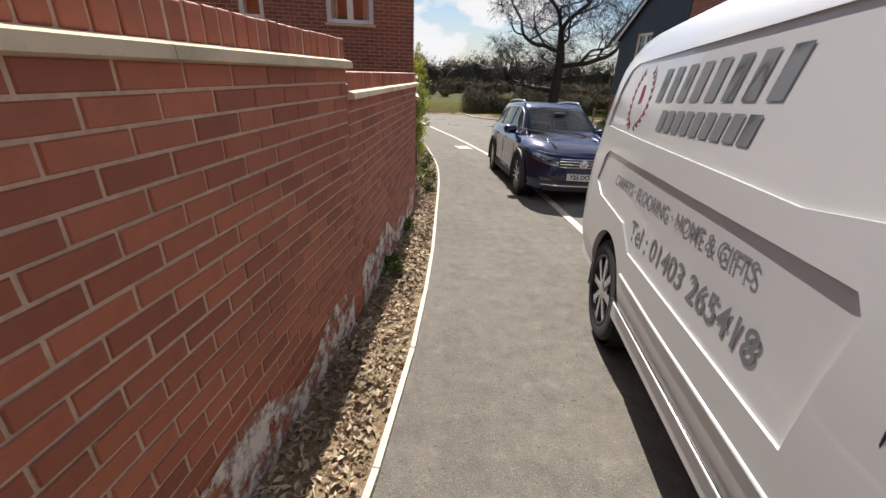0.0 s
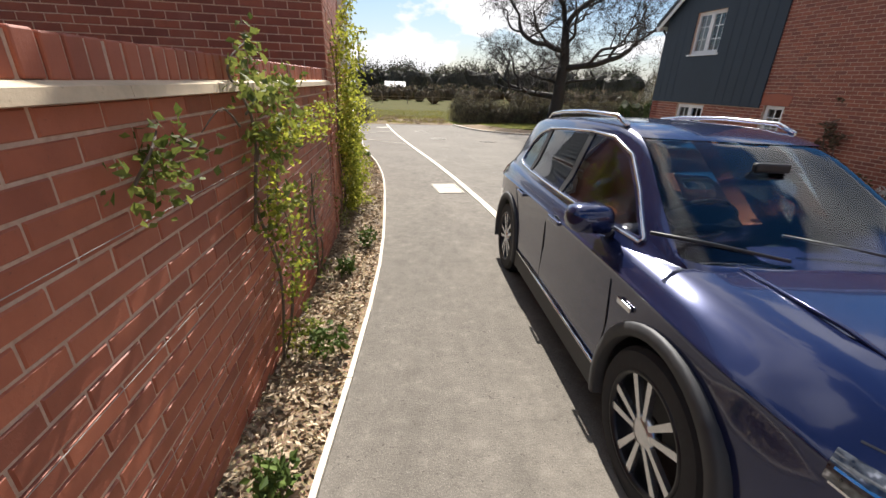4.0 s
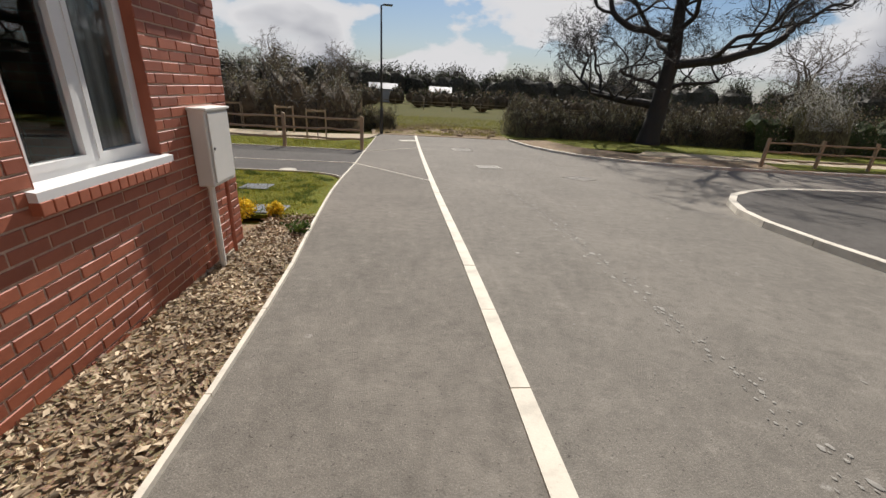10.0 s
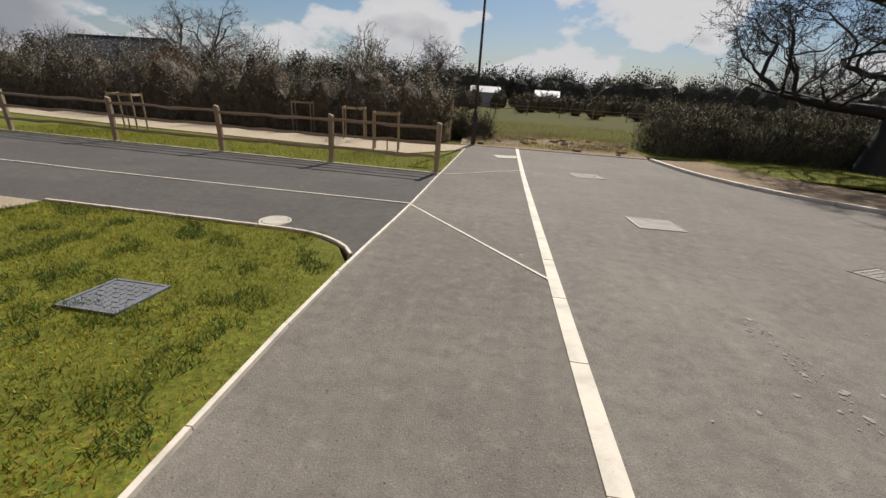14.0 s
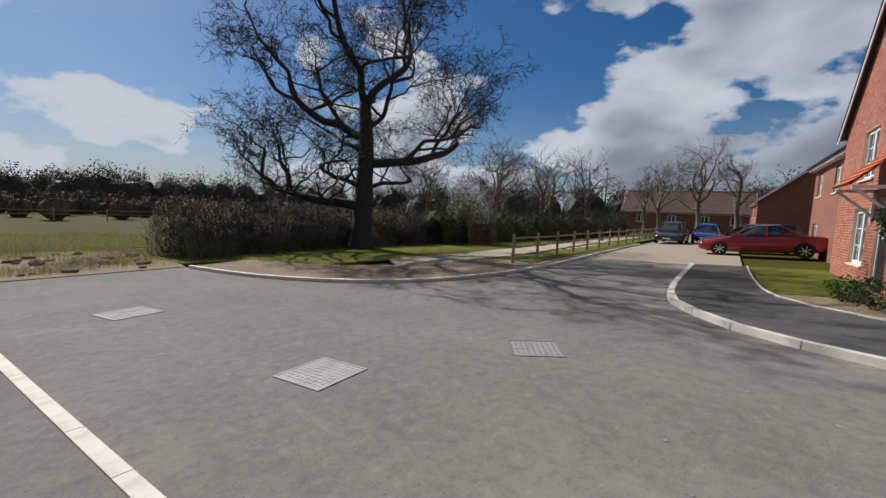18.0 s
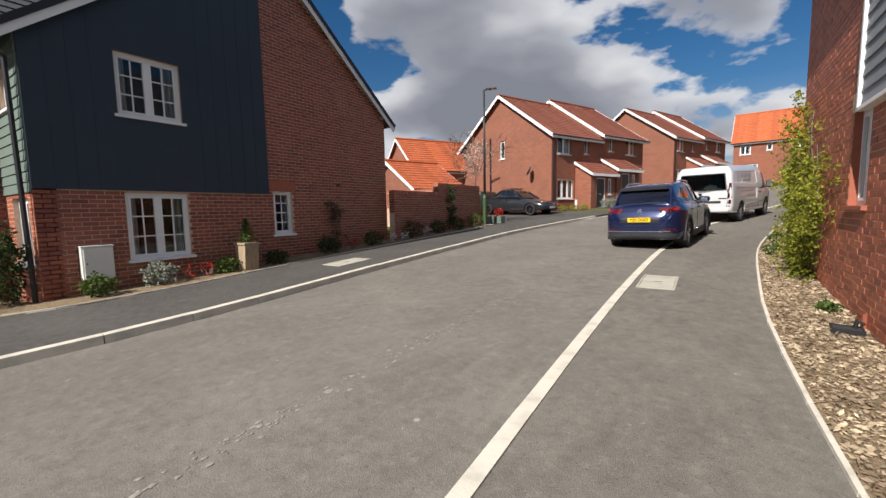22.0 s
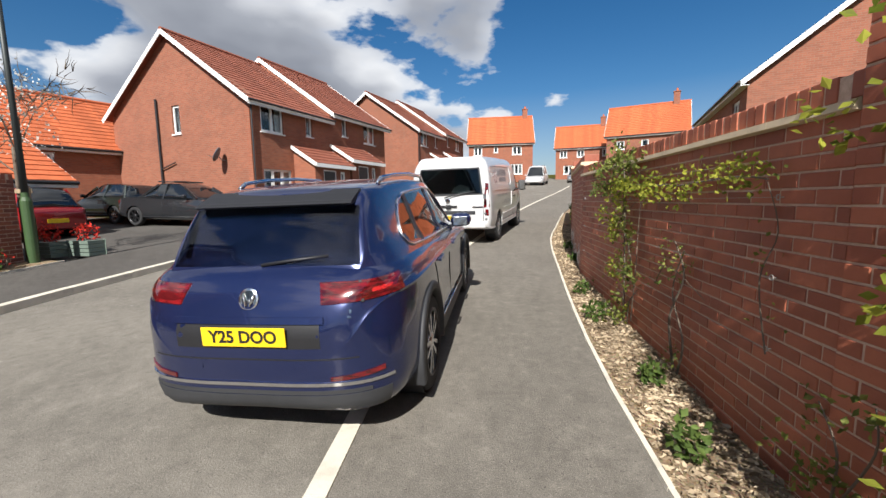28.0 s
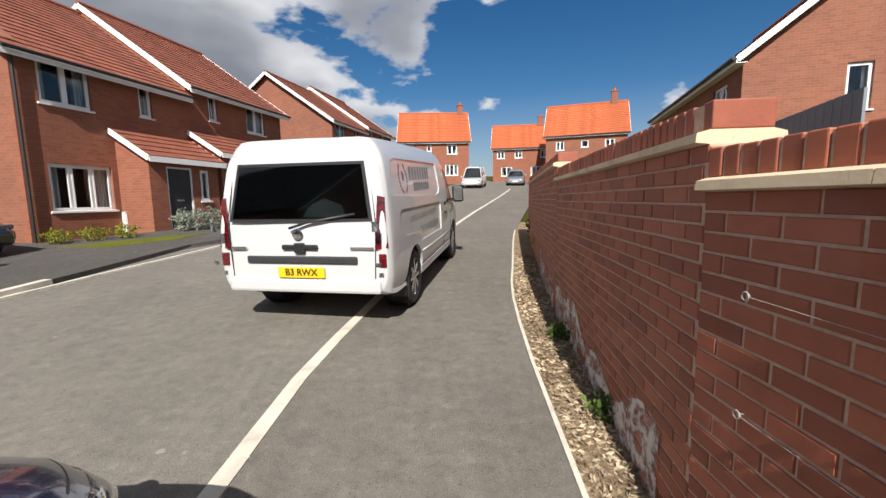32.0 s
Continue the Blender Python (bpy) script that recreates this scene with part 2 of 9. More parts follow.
def brick_sheet(name, c1, c2, mortar):
    """Brickwork for far walls: u along the wall in x or y, whichever the face runs along."""
    n = Nodes(name)
    sep = n.nt.nodes.new("ShaderNodeSeparateXYZ")
    n.nt.links.new(n.coord, sep.inputs[0])
    cmb = n.nt.nodes.new("ShaderNodeCombineXYZ")
    n.nt.links.new(n.math('ADD', sep.outputs[0], sep.outputs[1]), cmb.inputs[0])
    n.nt.links.new(sep.outputs[2], cmb.inputs[1])
    b = n.nt.nodes.new("ShaderNodeTexBrick")
    n.nt.links.new(cmb.outputs[0], b.inputs["Vector"])
    for key, v in (("Scale", 1.0), ("Mortar Size", 0.006), ("Brick Width", 0.225), ("Row Height", 0.075), ("Bias", 0.0), ("Mortar Smooth", 0.2)):
        b.inputs[key].default_value = v
    b.inputs["Color1"].default_value, b.inputs["Color2"].default_value, b.inputs["Mortar"].default_value = (*c1, 1), (*c2, 1), (*mortar, 1)
    col = n.mix(b.outputs[0], (0.10, 0.05, 0.035), n.ramp(n.noise(0.8, 5, 0.6), [(0.4, 0.0), (0.8, 0.35)]))
    n.set(col, 0.85).bump(b.outputs["Fac"], 0.4, -0.006)
    return n.mat


M_WALL_H = brick_sheet("house_brick", (0.315, 0.103, 0.053), (0.24, 0.075, 0.040), (0.23, 0.14, 0.095))
M_WALL_O = brick_sheet("house_brick_pale", (0.295, 0.102, 0.056), (0.23, 0.078, 0.043), (0.23, 0.145, 0.10))


def tile_mat(name, c):
    n = Nodes(name)
    r, s, b = n.island(), n.noise(6, 5, 0.65), n.noise(0.7, 4)
    col = n.ramp(r, [(0, tuple(v * 0.8 for v in c)), (1, tuple(min(1, v * 1.15) for v in c))])
    col = n.mix(col, tuple(v * 0.55 for v in c), n.ramp(s, [(0.45, 0.0), (0.75, 0.5)]))
    col = n.mix(col, tuple(v * 0.7 for v in c), n.ramp(b, [(0.4, 0.0), (0.7, 0.4)]))
    n.set(col, 0.8).bump(n.noise(40, 4), 0.3, 0.004)
    return n.mat


M_TILE_BROWN = tile_mat("roof_tile_brown", (0.26, 0.080, 0.045))
M_TILE_ORANGE = tile_mat("roof_tile_orange", (0.47, 0.115, 0.038))
M_TILE_UMBER = tile_mat("roof_tile_umber", (0.115, 0.062, 0.045))
M_TILE_DARK = tile_mat("roof_tile_slate", (0.060, 0.062, 0.068))
M_WHITE = plain("white_upvc", (0.80, 0.80, 0.78), 0.35, var=0.04, scale=5, bump=0.02)
M_BLACK = plain("black_plastic", (0.018, 0.018, 0.020), 0.45, var=0.2, bump=0.05)
M_CLAD_BLUE = plain("blue_grey_cladding", (0.020, 0.034, 0.050), 0.6, var=0.10, scale=3.0, bump=0.05)
M_CLAD_GREEN = plain("green_grey_cladding", (0.135, 0.175, 0.145), 0.6, var=0.10, scale=3.0, bump=0.05)
M_CLAD_GREY = plain("grey_cladding", (0.20, 0.22, 0.24), 0.6, var=0.10, scale=3.0, bump=0.05)
M_CLAD_PALE = plain("pale_shed_sheeting", (0.42, 0.40, 0.37), 0.7, var=0.15, scale=2.0, bump=0.05)
M_BOX = plain("meter_box_white", (0.74, 0.72, 0.66), 0.5, var=0.06, scale=4)
M_STEEL = plain("galvanised_steel", (0.34, 0.36, 0.37), 0.45, 0.8)
M_POLE = plain("black_pole_paint", (0.02, 0.022, 0.024), 0.4)
M_IRON = plain("cast_iron", (0.16, 0.15, 0.135), 0.65, 0.3, var=0.3, scale=30, bump=0.5)
M_PLASTIC_GREY = plain("grey_plastic_cover", (0.13, 0.14, 0.155), 0.6, var=0.2, scale=20, bump=0.3)
M_RED_DOOR = plain("door_paint_dark", (0.016, 0.018, 0.022), 0.3, bump=0.0)
n = Nodes("window_glass")
n.set((0.80, 0.86, 0.88), 0.0, spec=0.8).bump(n.noise(0.7, 2), 0.02, 0.02)
n.bsdf.inputs["Transmission Weight"].default_value = 1.0
n.bsdf.inputs["IOR"].default_value = 1.5
M_GLASS = n.mat
# near-black tone: the indoor shade is put into this colour
M_ROOM = plain("room_shade", (0.05, 0.048, 0.045), 0.9, bump=0.0)
n = Nodes("curtain")
n.set(n.ramp(n.noise(3.0, 2, 0.5, n.place((14, 14, 0.2))), [(0.3, (0.35, 0.34, 0.31)), (0.7, (0.7, 0.68, 0.64))]), 0.9)
M_CURTAIN = n.mat


def wood(name, c):
    n = Nodes(name)
    g = n.noise(5.0, 6, 0.65, n.place((10, 10, 0.7)))
    col = n.ramp(g, [(0.25, tuple(v * 0.55 for v in c)), (0.5, c), (0.75, tuple(min(1, v * 1.3) for v in c))])
    n.set(col, 0.8).bump(g, 0.5, 0.006)
    return n.mat


M_FENCE = wood("weathered_fence_wood", (0.34, 0.255, 0.16))
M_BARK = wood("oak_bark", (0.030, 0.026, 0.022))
M_TWIG = plain("twigs", (0.135, 0.105, 0.078), 0.9, var=0.3)
M_TWIG_D = plain("dark_twigs", (0.060, 0.050, 0.036), 0.9, var=0.3)


def leaf(name, a, b, trans=0.25):
    n = Nodes(name)
    r = n.island()
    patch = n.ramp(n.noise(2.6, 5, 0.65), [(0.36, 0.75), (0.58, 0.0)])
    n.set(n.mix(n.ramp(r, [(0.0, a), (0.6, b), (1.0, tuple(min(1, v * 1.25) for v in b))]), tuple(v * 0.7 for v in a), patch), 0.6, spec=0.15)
    n.bsdf.inputs["Subsurface Weight"].default_value = 0.0
    n.bsdf.inputs["Transmission Weight"].default_value = 0.0
    t = n.nt.nodes.new("ShaderNodeBsdfTranslucent")
    n.nt.links.new(n.bsdf.inputs["Base Color"].links[0].from_socket, t.inputs[0])
    m = n.nt.nodes.new("ShaderNodeMixShader")
    m.inputs[0].default_value = trans
    out = n.nt.nodes["Material Output"]
    n.nt.links.new(n.bsdf.outputs[0], m.inputs[1])
    n.nt.links.new(t.outputs[0], m.inputs[2])
    n.nt.links.new(m.outputs[0], out.inputs[0])
    return n.mat


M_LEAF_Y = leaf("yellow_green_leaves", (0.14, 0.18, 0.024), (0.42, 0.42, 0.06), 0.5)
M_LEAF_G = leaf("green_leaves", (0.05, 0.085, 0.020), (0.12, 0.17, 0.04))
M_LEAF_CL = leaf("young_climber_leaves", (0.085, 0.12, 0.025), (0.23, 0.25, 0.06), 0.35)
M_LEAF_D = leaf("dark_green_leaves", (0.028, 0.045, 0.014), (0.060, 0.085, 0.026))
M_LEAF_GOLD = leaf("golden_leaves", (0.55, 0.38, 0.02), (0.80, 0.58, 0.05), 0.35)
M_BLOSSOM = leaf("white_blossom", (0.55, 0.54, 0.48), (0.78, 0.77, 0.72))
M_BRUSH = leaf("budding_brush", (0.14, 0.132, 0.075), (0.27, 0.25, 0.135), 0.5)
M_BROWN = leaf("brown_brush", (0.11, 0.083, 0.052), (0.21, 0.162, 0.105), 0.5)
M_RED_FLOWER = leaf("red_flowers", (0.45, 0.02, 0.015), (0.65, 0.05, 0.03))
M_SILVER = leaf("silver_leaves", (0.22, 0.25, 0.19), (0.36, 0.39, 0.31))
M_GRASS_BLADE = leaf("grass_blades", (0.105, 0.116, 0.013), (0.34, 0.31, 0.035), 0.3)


def soil(name, stops, scale):
    n = Nodes(name)
    a, b, c = n.noise(scale, 6, 0.7), n.noise(scale * 0.08, 5, 0.6), n.voronoi(scale * 2.5, out="Color")
    col = n.ramp(a, stops)
    col = n.mix(col, n.mix(col, c, 0.6, 'MULTIPLY'), 0.5)
    col = n.mix(col, stops[0][1], n.ramp(b, [(0.4, 0.0), (0.7, 0.6)]))
    n.set(col, 0.95, spec=0.08).bump(a, 0.8, 0.02)
    return n.mat


M_MULCH = soil("bark_mulch", [(0.3, (0.15, 0.105, 0.065)), (0.55, (0.34, 0.255, 0.16)), (0.75, (0.52, 0.41, 0.27))], 38)
M_CHIP = leaf("bark_chips", (0.19, 0.135, 0.085), (0.52, 0.415, 0.28), 0.0)
M_GRASS = soil("lawn", [(0.3, (0.070, 0.085, 0.014)), (0.55, (0.16, 0.165, 0.025)), (0.75, (0.26, 0.24, 0.05))], 22)
M_FIELD = soil("field_grass", [(0.3, (0.042, 0.044, 0.006)), (0.55, (0.085, 0.078, 0.009)), (0.75, (0.120, 0.096, 0.018))], 4)
M_EARTH = soil("bare_earth", [(0.3, (0.17, 0.125, 0.08)), (0.55, (0.30, 0.225, 0.15)), (0.75, (0.40, 0.32, 0.22))], 9)
M_GRAVEL = soil("pale_gravel_path", [(0.3, (0.36, 0.29, 0.20)), (0.55, (0.50, 0.42, 0.30)), (0.75, (0.60, 0.52, 0.40))], 30)
M_PAVING = soil("buff_block_paving", [(0.3, (0.30, 0.235, 0.165)), (0.55, (0.40, 0.325, 0.24)), (0.75, (0.46, 0.39, 0.30))], 14)
M_WOODS = leaf("far_woods", (0.045, 0.041, 0.030), (0.095, 0.084, 0.062), 0.2)

M_CHROME_W = plain("galvanised_wire", (0.36, 0.34, 0.31), 0.8, 0.0, bump=0.0)
M_LAMPGREY = plain("grey_lamp_post", (0.035, 0.042, 0.042), 0.5, 0.2, var=0.15)

# ---- geometry helpers ----
def lerp(x, pts):
    """Piecewise-linear value at x from (x, value) pairs."""
    if x <= pts[0][0]:
        return pts[0][1] + (x - pts[0][0]) * (pts[1][1] - pts[0][1]) / (pts[1][0] - pts[0][0])
    for (a, va), (b, vb) in zip(pts, pts[1:]):
        if x <= b:
            return va + (vb - va) * (x - a) / (b - a)
    (a, va), (b, vb) = pts[-2:]
    return vb + (x - b) * (vb - va) / (b - a)


GROUND = [(-300, 14.0), (-120, 8.5), (-53, 3.9), (-30, 1.95), (-13, 0.66), (0, 0.0), (10, -0.52), (17, -0.85), (24, -0.98), (60, -1.5), (250, -2.0), (900, -2.0)]


def gz(x, y):
    """Height of the ground; the street falls towards +y."""
    return sum(lerp(y + d, GROUND) for d in (-2.4, -1.2, 0, 1.2, 2.4)) / 5


def link(name, bm, mat, smooth=False):
    me = bpy.data.meshes.new(name)
    bmesh.ops.recalc_face_normals(bm, faces=bm.faces)
    bm.to_mesh(me)
    bm.free()
    if mat:
        me.materials.append(mat)
    if smooth:
        for p in me.polygons:
            p.use_smooth = True
    return new(name, me)


def part(name, bm, mat, parent, label="", smooth=False):
    ob = link(name, bm, mat, smooth)
    ob.parent = parent
    if label:
        ob["label"] = label
    return ob


def thing(name, m, label, category, group="", kind=""):
    ob = new(name)
    ob.matrix_world = m
    ob.empty_display_size = 0.1
    return tagged(ob, label, category, group, kind)


def cube(bm, a, b, bev=0.0):
    (x0, y0, z0), (x1, y1, z1) = a, b
    vs = [bm.verts.new(p) for p in ((x0, y0, z0), (x1, y0, z0), (x1, y1, z0), (x0, y1, z0), (x0, y0, z1), (x1, y0, z1), (x1, y1, z1), (x0, y1, z1))]
    fs = [bm.faces.new([vs[i] for i in q]) for q in ((3, 2, 1, 0), (4, 5, 6, 7), (0, 1, 5, 4), (1, 2, 6, 5), (2, 3, 7, 6), (3, 0, 4, 7))]
    if bev:
        bmesh.ops.bevel(bm, geom=list({e for f in fs for e in f.edges}), offset=bev, segments=2, affect='EDGES', profile=0.5)
    return vs


def boxes(*items, bev=0.0):
    bm = bmesh.new()
    for a, b in items:
        cube(bm, a, b, bev)
    return bm


def prism(bm, outline, depth, axis='y', at=0.0):
    """Extrude a closed outline of (u, w) pairs; axis is the way of extrusion."""
    def p(u, w, d):
        return {'y': (u, d, w), 'x': (d, u, w), 'z': (u, w, d)}[axis]
    a = [bm.verts.new(p(u, w, at)) for u, w in outline]
    b = [bm.verts.new(p(u, w, at + depth)) for u, w in outline]
    bm.faces.new(a)
    bm.faces.new(b[::-1])
    k = len(outline)
    for i in range(k):
        bm.faces.new((a[i], b[i], b[(i + 1) % k], a[(i + 1) % k]))


def tube(bm, pts, radii, sides=8, cap=True):
    """A tapered tube along points."""
    rings, ref = [], Vector((0.3, 0.2, 1)).normalized()
    for i, p in enumerate(pts):
        p = Vector(p)
        d = (Vector(pts[min(i + 1, len(pts) - 1)]) - Vector(pts[max(i - 1, 0)]))
        d = d.normalized() if d.length > 1e-9 else Vector((0, 0, 1))
        u = d.cross(ref)
        if u.length < 0.05:
            u = d.cross(Vector((1, 0, 0)))
        u.normalize()
        v = d.cross(u)
        r = radii[i] if isinstance(radii, (list, tuple)) else radii
        rings.append([bm.verts.new(p + (u * math.cos(2 * math.pi * k / sides) + v * math.sin(2 * math.pi * k / sides)) * r) for k in range(sides)])
    for a, b in zip(rings, rings[1:]):
        for k in range(sides):
            bm.faces.new((a[k], a[(k + 1) % sides], b[(k + 1) % sides], b[k]))
    if cap and sides > 2:
        bm.faces.new(rings[0][::-1])
        bm.faces.new(rings[-1])


def lathe(bm, profile, sides=24, axis='y', centre=(0, 0, 0), caps=True):
    """Turn (radius, along) pairs round an axis."""
    rings = []
    for r, h in profile:
        ring = []
        for k in range(sides):
            a = 2 * math.pi * k / sides
            c, s = r * math.cos(a), r * math.sin(a)
            q = {'y': (c, h, s), 'z': (c, s, h), 'x': (h, c, s)}[axis]
            ring.append(bm.verts.new([q[i] + centre[i] for i in range(3)]))
        rings.append(ring)
    for a, b in zip(rings, rings[1:]):
        for k in range(sides):
            bm.faces.new((a[k], a[(k + 1) % sides], b[(k + 1) % sides], b[k]))
    if caps:
        bm.faces.new(rings[0][::-1])
        bm.faces.new(rings[-1])


def grid_strip(ys, left, right, off, cols=2, under=0.0):
    """A ground sheet between two edges x = left(y), right(y)."""
    bm = bmesh.new()
    rows = []
    for y in ys:
        a, b = left(y), right(y)
        rows.append([bm.verts.new((a + (b - a) * i / cols, y, gz(0, y) + off)) for i in range(cols + 1)])
    for r, s in zip(rows, rows[1:]):
        for i in range(cols):
            bm.faces.new((r[i], r[i + 1], s[i + 1], s[i]))
    if under:
        low = bmesh.ops.extrude_face_region(bm, geom=bm.faces[:])
        for v in low['geom']:
            if isinstance(v, bmesh.types.BMVert):
                v.co.z -= under
    return bm


def steps(a, b, n):
    return [a + (b - a) * i / n for i in range(n + 1)]


def sheet(name, pts, off, mat, label, category="ground", cell=1.0, thick=0.06):
    """A flat-laid polygon of ground, cut into rows so that it follows the fall."""
    bm = bmesh.new()
    f = bm.faces.new([bm.verts.new((x, y, 0)) for x, y in pts])
    ylo, yhi = min(p[1] for p in pts), max(p[1] for p in pts)
    y = ylo + cell
    while y < yhi:
        bmesh.ops.bisect_plane(bm, geom=bm.verts[:] + bm.edges[:] + bm.faces[:], plane_co=(0, y, 0), plane_no=(0, 1, 0))
        y += cell
    bmesh.ops.triangulate(bm, faces=bm.faces[:])
    low = bmesh.ops.extrude_face_region(bm, geom=bm.faces[:])
    down = {v for v in low['geom'] if isinstance(v, bmesh.types.BMVert)}
    for v in bm.verts:
        v.co.z = gz(v.co.x, v.co.y) + off - (thick if v in down else 0)
    return tagged(link(name, bm, mat), label, category, kind="structure")


def line_at(pts, s):
    """Point and heading at length s along a polyline."""
    for (a, b) in zip(pts, pts[1:]):
        d = math.dist(a, b)
        if s <= d or b == pts[-1]:
            return (a[0] + (b[0] - a[0]) * s / d, a[1] + (b[1] - a[1]) * s / d), math.atan2(b[1] - a[1], b[0] - a[0])
        s -= d


def length(pts):
    return sum(math.dist(a, b) for a, b in zip(pts, pts[1:]))


def smooth_line(pts, n=6):
    """A Catmull-Rom curve through the points."""
    out = []
    for i in range(len(pts) - 1):
        p0, p1, p2, p3 = pts[max(i - 1, 0)], pts[i], pts[i + 1], pts[min(i + 2, len(pts) - 1)]
        for k in range(n):
            t = k / n
            out.append(tuple(0.5 * (2 * p1[j] + (p2[j] - p0[j]) * t + (2 * p0[j] - 5 * p1[j] + 4 * p2[j] - p3[j]) * t * t + (3 * p1[j] - p0[j] - 3 * p2[j] + p3[j]) * t ** 3) for j in range(len(p1))))
    out.append(tuple(pts[-1]))
    return out


def kerb_run(name, pts, width, top, unit, mat, label, parent_mat=None, side=0.0, depth=0.16, chamfer=0.012):
    """A row of kerb units laid end to end along a line; each unit is a piece."""
    run = thing(name, Matrix(), label, "kerb", kind="structure")
    total, s, first = length(pts), 0.0, None
    while s < total - 0.05:
        e = min(s + unit, total)
        (a, _), (b, _) = line_at(pts, s + 0.004), line_at(pts, e - 0.004)
        d = math.dist(a, b)
        if d < 0.04:
            break
        za, zb = gz(*a) + top, gz(*b) + top
        bm = bmesh.new()
        h = width / 2
        cube(bm, (0, -h, -depth), (d, h, 0))
        bm.verts.ensure_lookup_table()
        for v in bm.verts:
            if v.co.z > -0.01:
                v.co.z += (zb - za) * v.co.x / d
                v.co.y *= 1 - chamfer / h
        ang = math.atan2(b[1] - a[1], b[0] - a[0])
        ob = part("kerb_stone", bm, mat, run)
        ob.matrix_world = Matrix.Translation((a[0] - math.sin(ang) * side, a[1] + math.cos(ang) * side, za + random.uniform(-0.002, 0.002))) @ Matrix.Rotation(ang, 4, 'Z')
        s = e
    return run

# ---- ground, road and footways ----
E_KERB = [(-62, -19.8), (-38, -10.8), (-18.6, -3.17), (-10.3, -0.6), (-7.5, -0.02), (-5, 0.32), (-3, 0.52), (0, 0.63), (4, 0.64), (10, 0.52), (22.3, 0.35)]
W_EDGE = [(-62, -22.4), (-38, -13.2), (-18.6, -5.25), (-15.6, -4.1), (-12.6, -3.14), (-11, -2.63), (-9.2, -2.21), (-7.4, -1.88), (-5.1, -1.47), (-3, -1.19), (0, -1.0), (2, -0.93), (4.4, -1.00), (6.1, -1.14), (8.3, -1.30), (10, -1.35), (12.3, -1.37), (15.4, -1.46), (22.3, -1.52)]
OPP = [(-62, -12.4), (-38, -4.6), (-20, 2.2), (-12.4, 4.2), (-6.1, 5.22), (-1.8, 5.34), (1.4, 5.34), (4.5, 5.26)]


def track(table, a, b, step=0.6):
    n = max(2, int((b - a) / step))
    return [(lerp(y, table), y) for y in steps(a, b, n)]


e_line = smooth_line([(x, y) for y, x in E_KERB], 5)
w_line = smooth_line([(x, y) for y, x in W_EDGE], 4)
opp_line = smooth_line([(x, y) for y, x in OPP] + [(5.42, 6.6), (5.82, 7.75), (6.45, 8.65), (7.4, 9.45), (9.6, 10.1), (16.5, 10.05)], 5)
n_line = smooth_line([(5.1, 22.0), (5.5, 19.2), (6.7, 16.5), (8.9, 14.9), (13.5, 14.15), (24, 14.0), (60, 13.0)], 5)

# the land itself, one sheet to the horizon
bm = bmesh.new()
ys = [-300, -220, -160, -120, -90, -70, -60, -53] + [-48 + 3 * i for i in range(28)] + [40, 50, 60, 80, 110, 160, 250, 500, 900]
xs = [-900, -400, -200, -100, -60, -40, -25, -15, -8, 0, 8, 15, 25, 40, 60, 100, 200, 400, 900]
rows = [[bm.verts.new((x, y, gz(x, y) - 0.10)) for x in xs] for y in ys]
for r, s in zip(rows, rows[1:]):
    for i in range(len(xs) - 1):
        bm.faces.new((r[i], r[i + 1], s[i + 1], s[i]))
tagged(link("ground", bm, M_FIELD), "rough pale green grassland sloping down the hill", "ground", kind="structure")

main_w = [p for p in e_line if p[1] <= 22.3]
road_pts = main_w + [(5.1, 22.3)] + n_line[:-1] + [(60, 13.0), (60, 10.0), (16.5, 10.05)] + opp_line[::-1]
sheet("road", road_pts, 0.0, M_ROAD, "worn grey asphalt road with pale dusty tracks", "road")
sheet("pavement_west", main_w + w_line[::-1], 0.004, M_PATH, "dark grey asphalt footway flush with the road", "pavement")

# far side footway, raised behind its kerb
opp_in = [(-16.5, 2.75), (-12, 6.0), (-8.0, 7.15), (-6, 7.2), (-0.7, 7.4), (1.7, 7.4), (4, 7.32)]
opp_in_line = smooth_line([(x, y) for y, x in opp_in] + [(7.55, 5.7), (8.4, 7.25), (9.8, 8.25), (12.0, 8.5), (16.5, 8.5)], 4)
opp_sub = [p for p in opp_line if p[1] > -17]
sheet("pavement_east", opp_sub + opp_in_line[::-1], 0.085, M_DRIVE, "dark asphalt footway behind a raised kerb", "pavement", thick=0.2)

# beds, lawns, drives
w_house = [(-5.6, -18.6), (-4.75, -15.5), (-3.2, -10.4), (-2.45, -7.2), (-2.2, -5.5), (-1.95, -2.6), (-1.8, 0), (-1.8, 5.75)]
bed_w = [p for p in w_line if -18.6 <= p[1] <= 6.52]
sheet("planting_bed_west", bed_w + [(-5.6, 6.52), (-5.6, 5.7), (-2.4, 5.6), (-2.2, 0), (-2.4, -2.6), (-2.7, -5.5), (-3.0, -7.2), (-3.8, -10.4), (-5.3, -15.5), (-6.2, -18.6)], -0.015, M_MULCH, "narrow planting bed of bark mulch below the brick wall", "planting bed")
lawn_e = [p for p in w_line if 6.5 <= p[1] <= 9.8]
sheet("lawn", lawn_e + [(-1.63, 10.04), (-2.05, 10.27), (-2.65, 10.33), (-5.6, 10.38), (-5.6, 6.5)], 0.0, M_GRASS, "small front lawn of mossy yellow-green grass", "lawn")
sheet("garden_path", [(-5.6, 10.36), (-7.4, 10.4), (-7.4, 5.0), (-5.6, 5.0)], 0.006, M_PAVING, "pale buff slab path beside the lawn", "path")
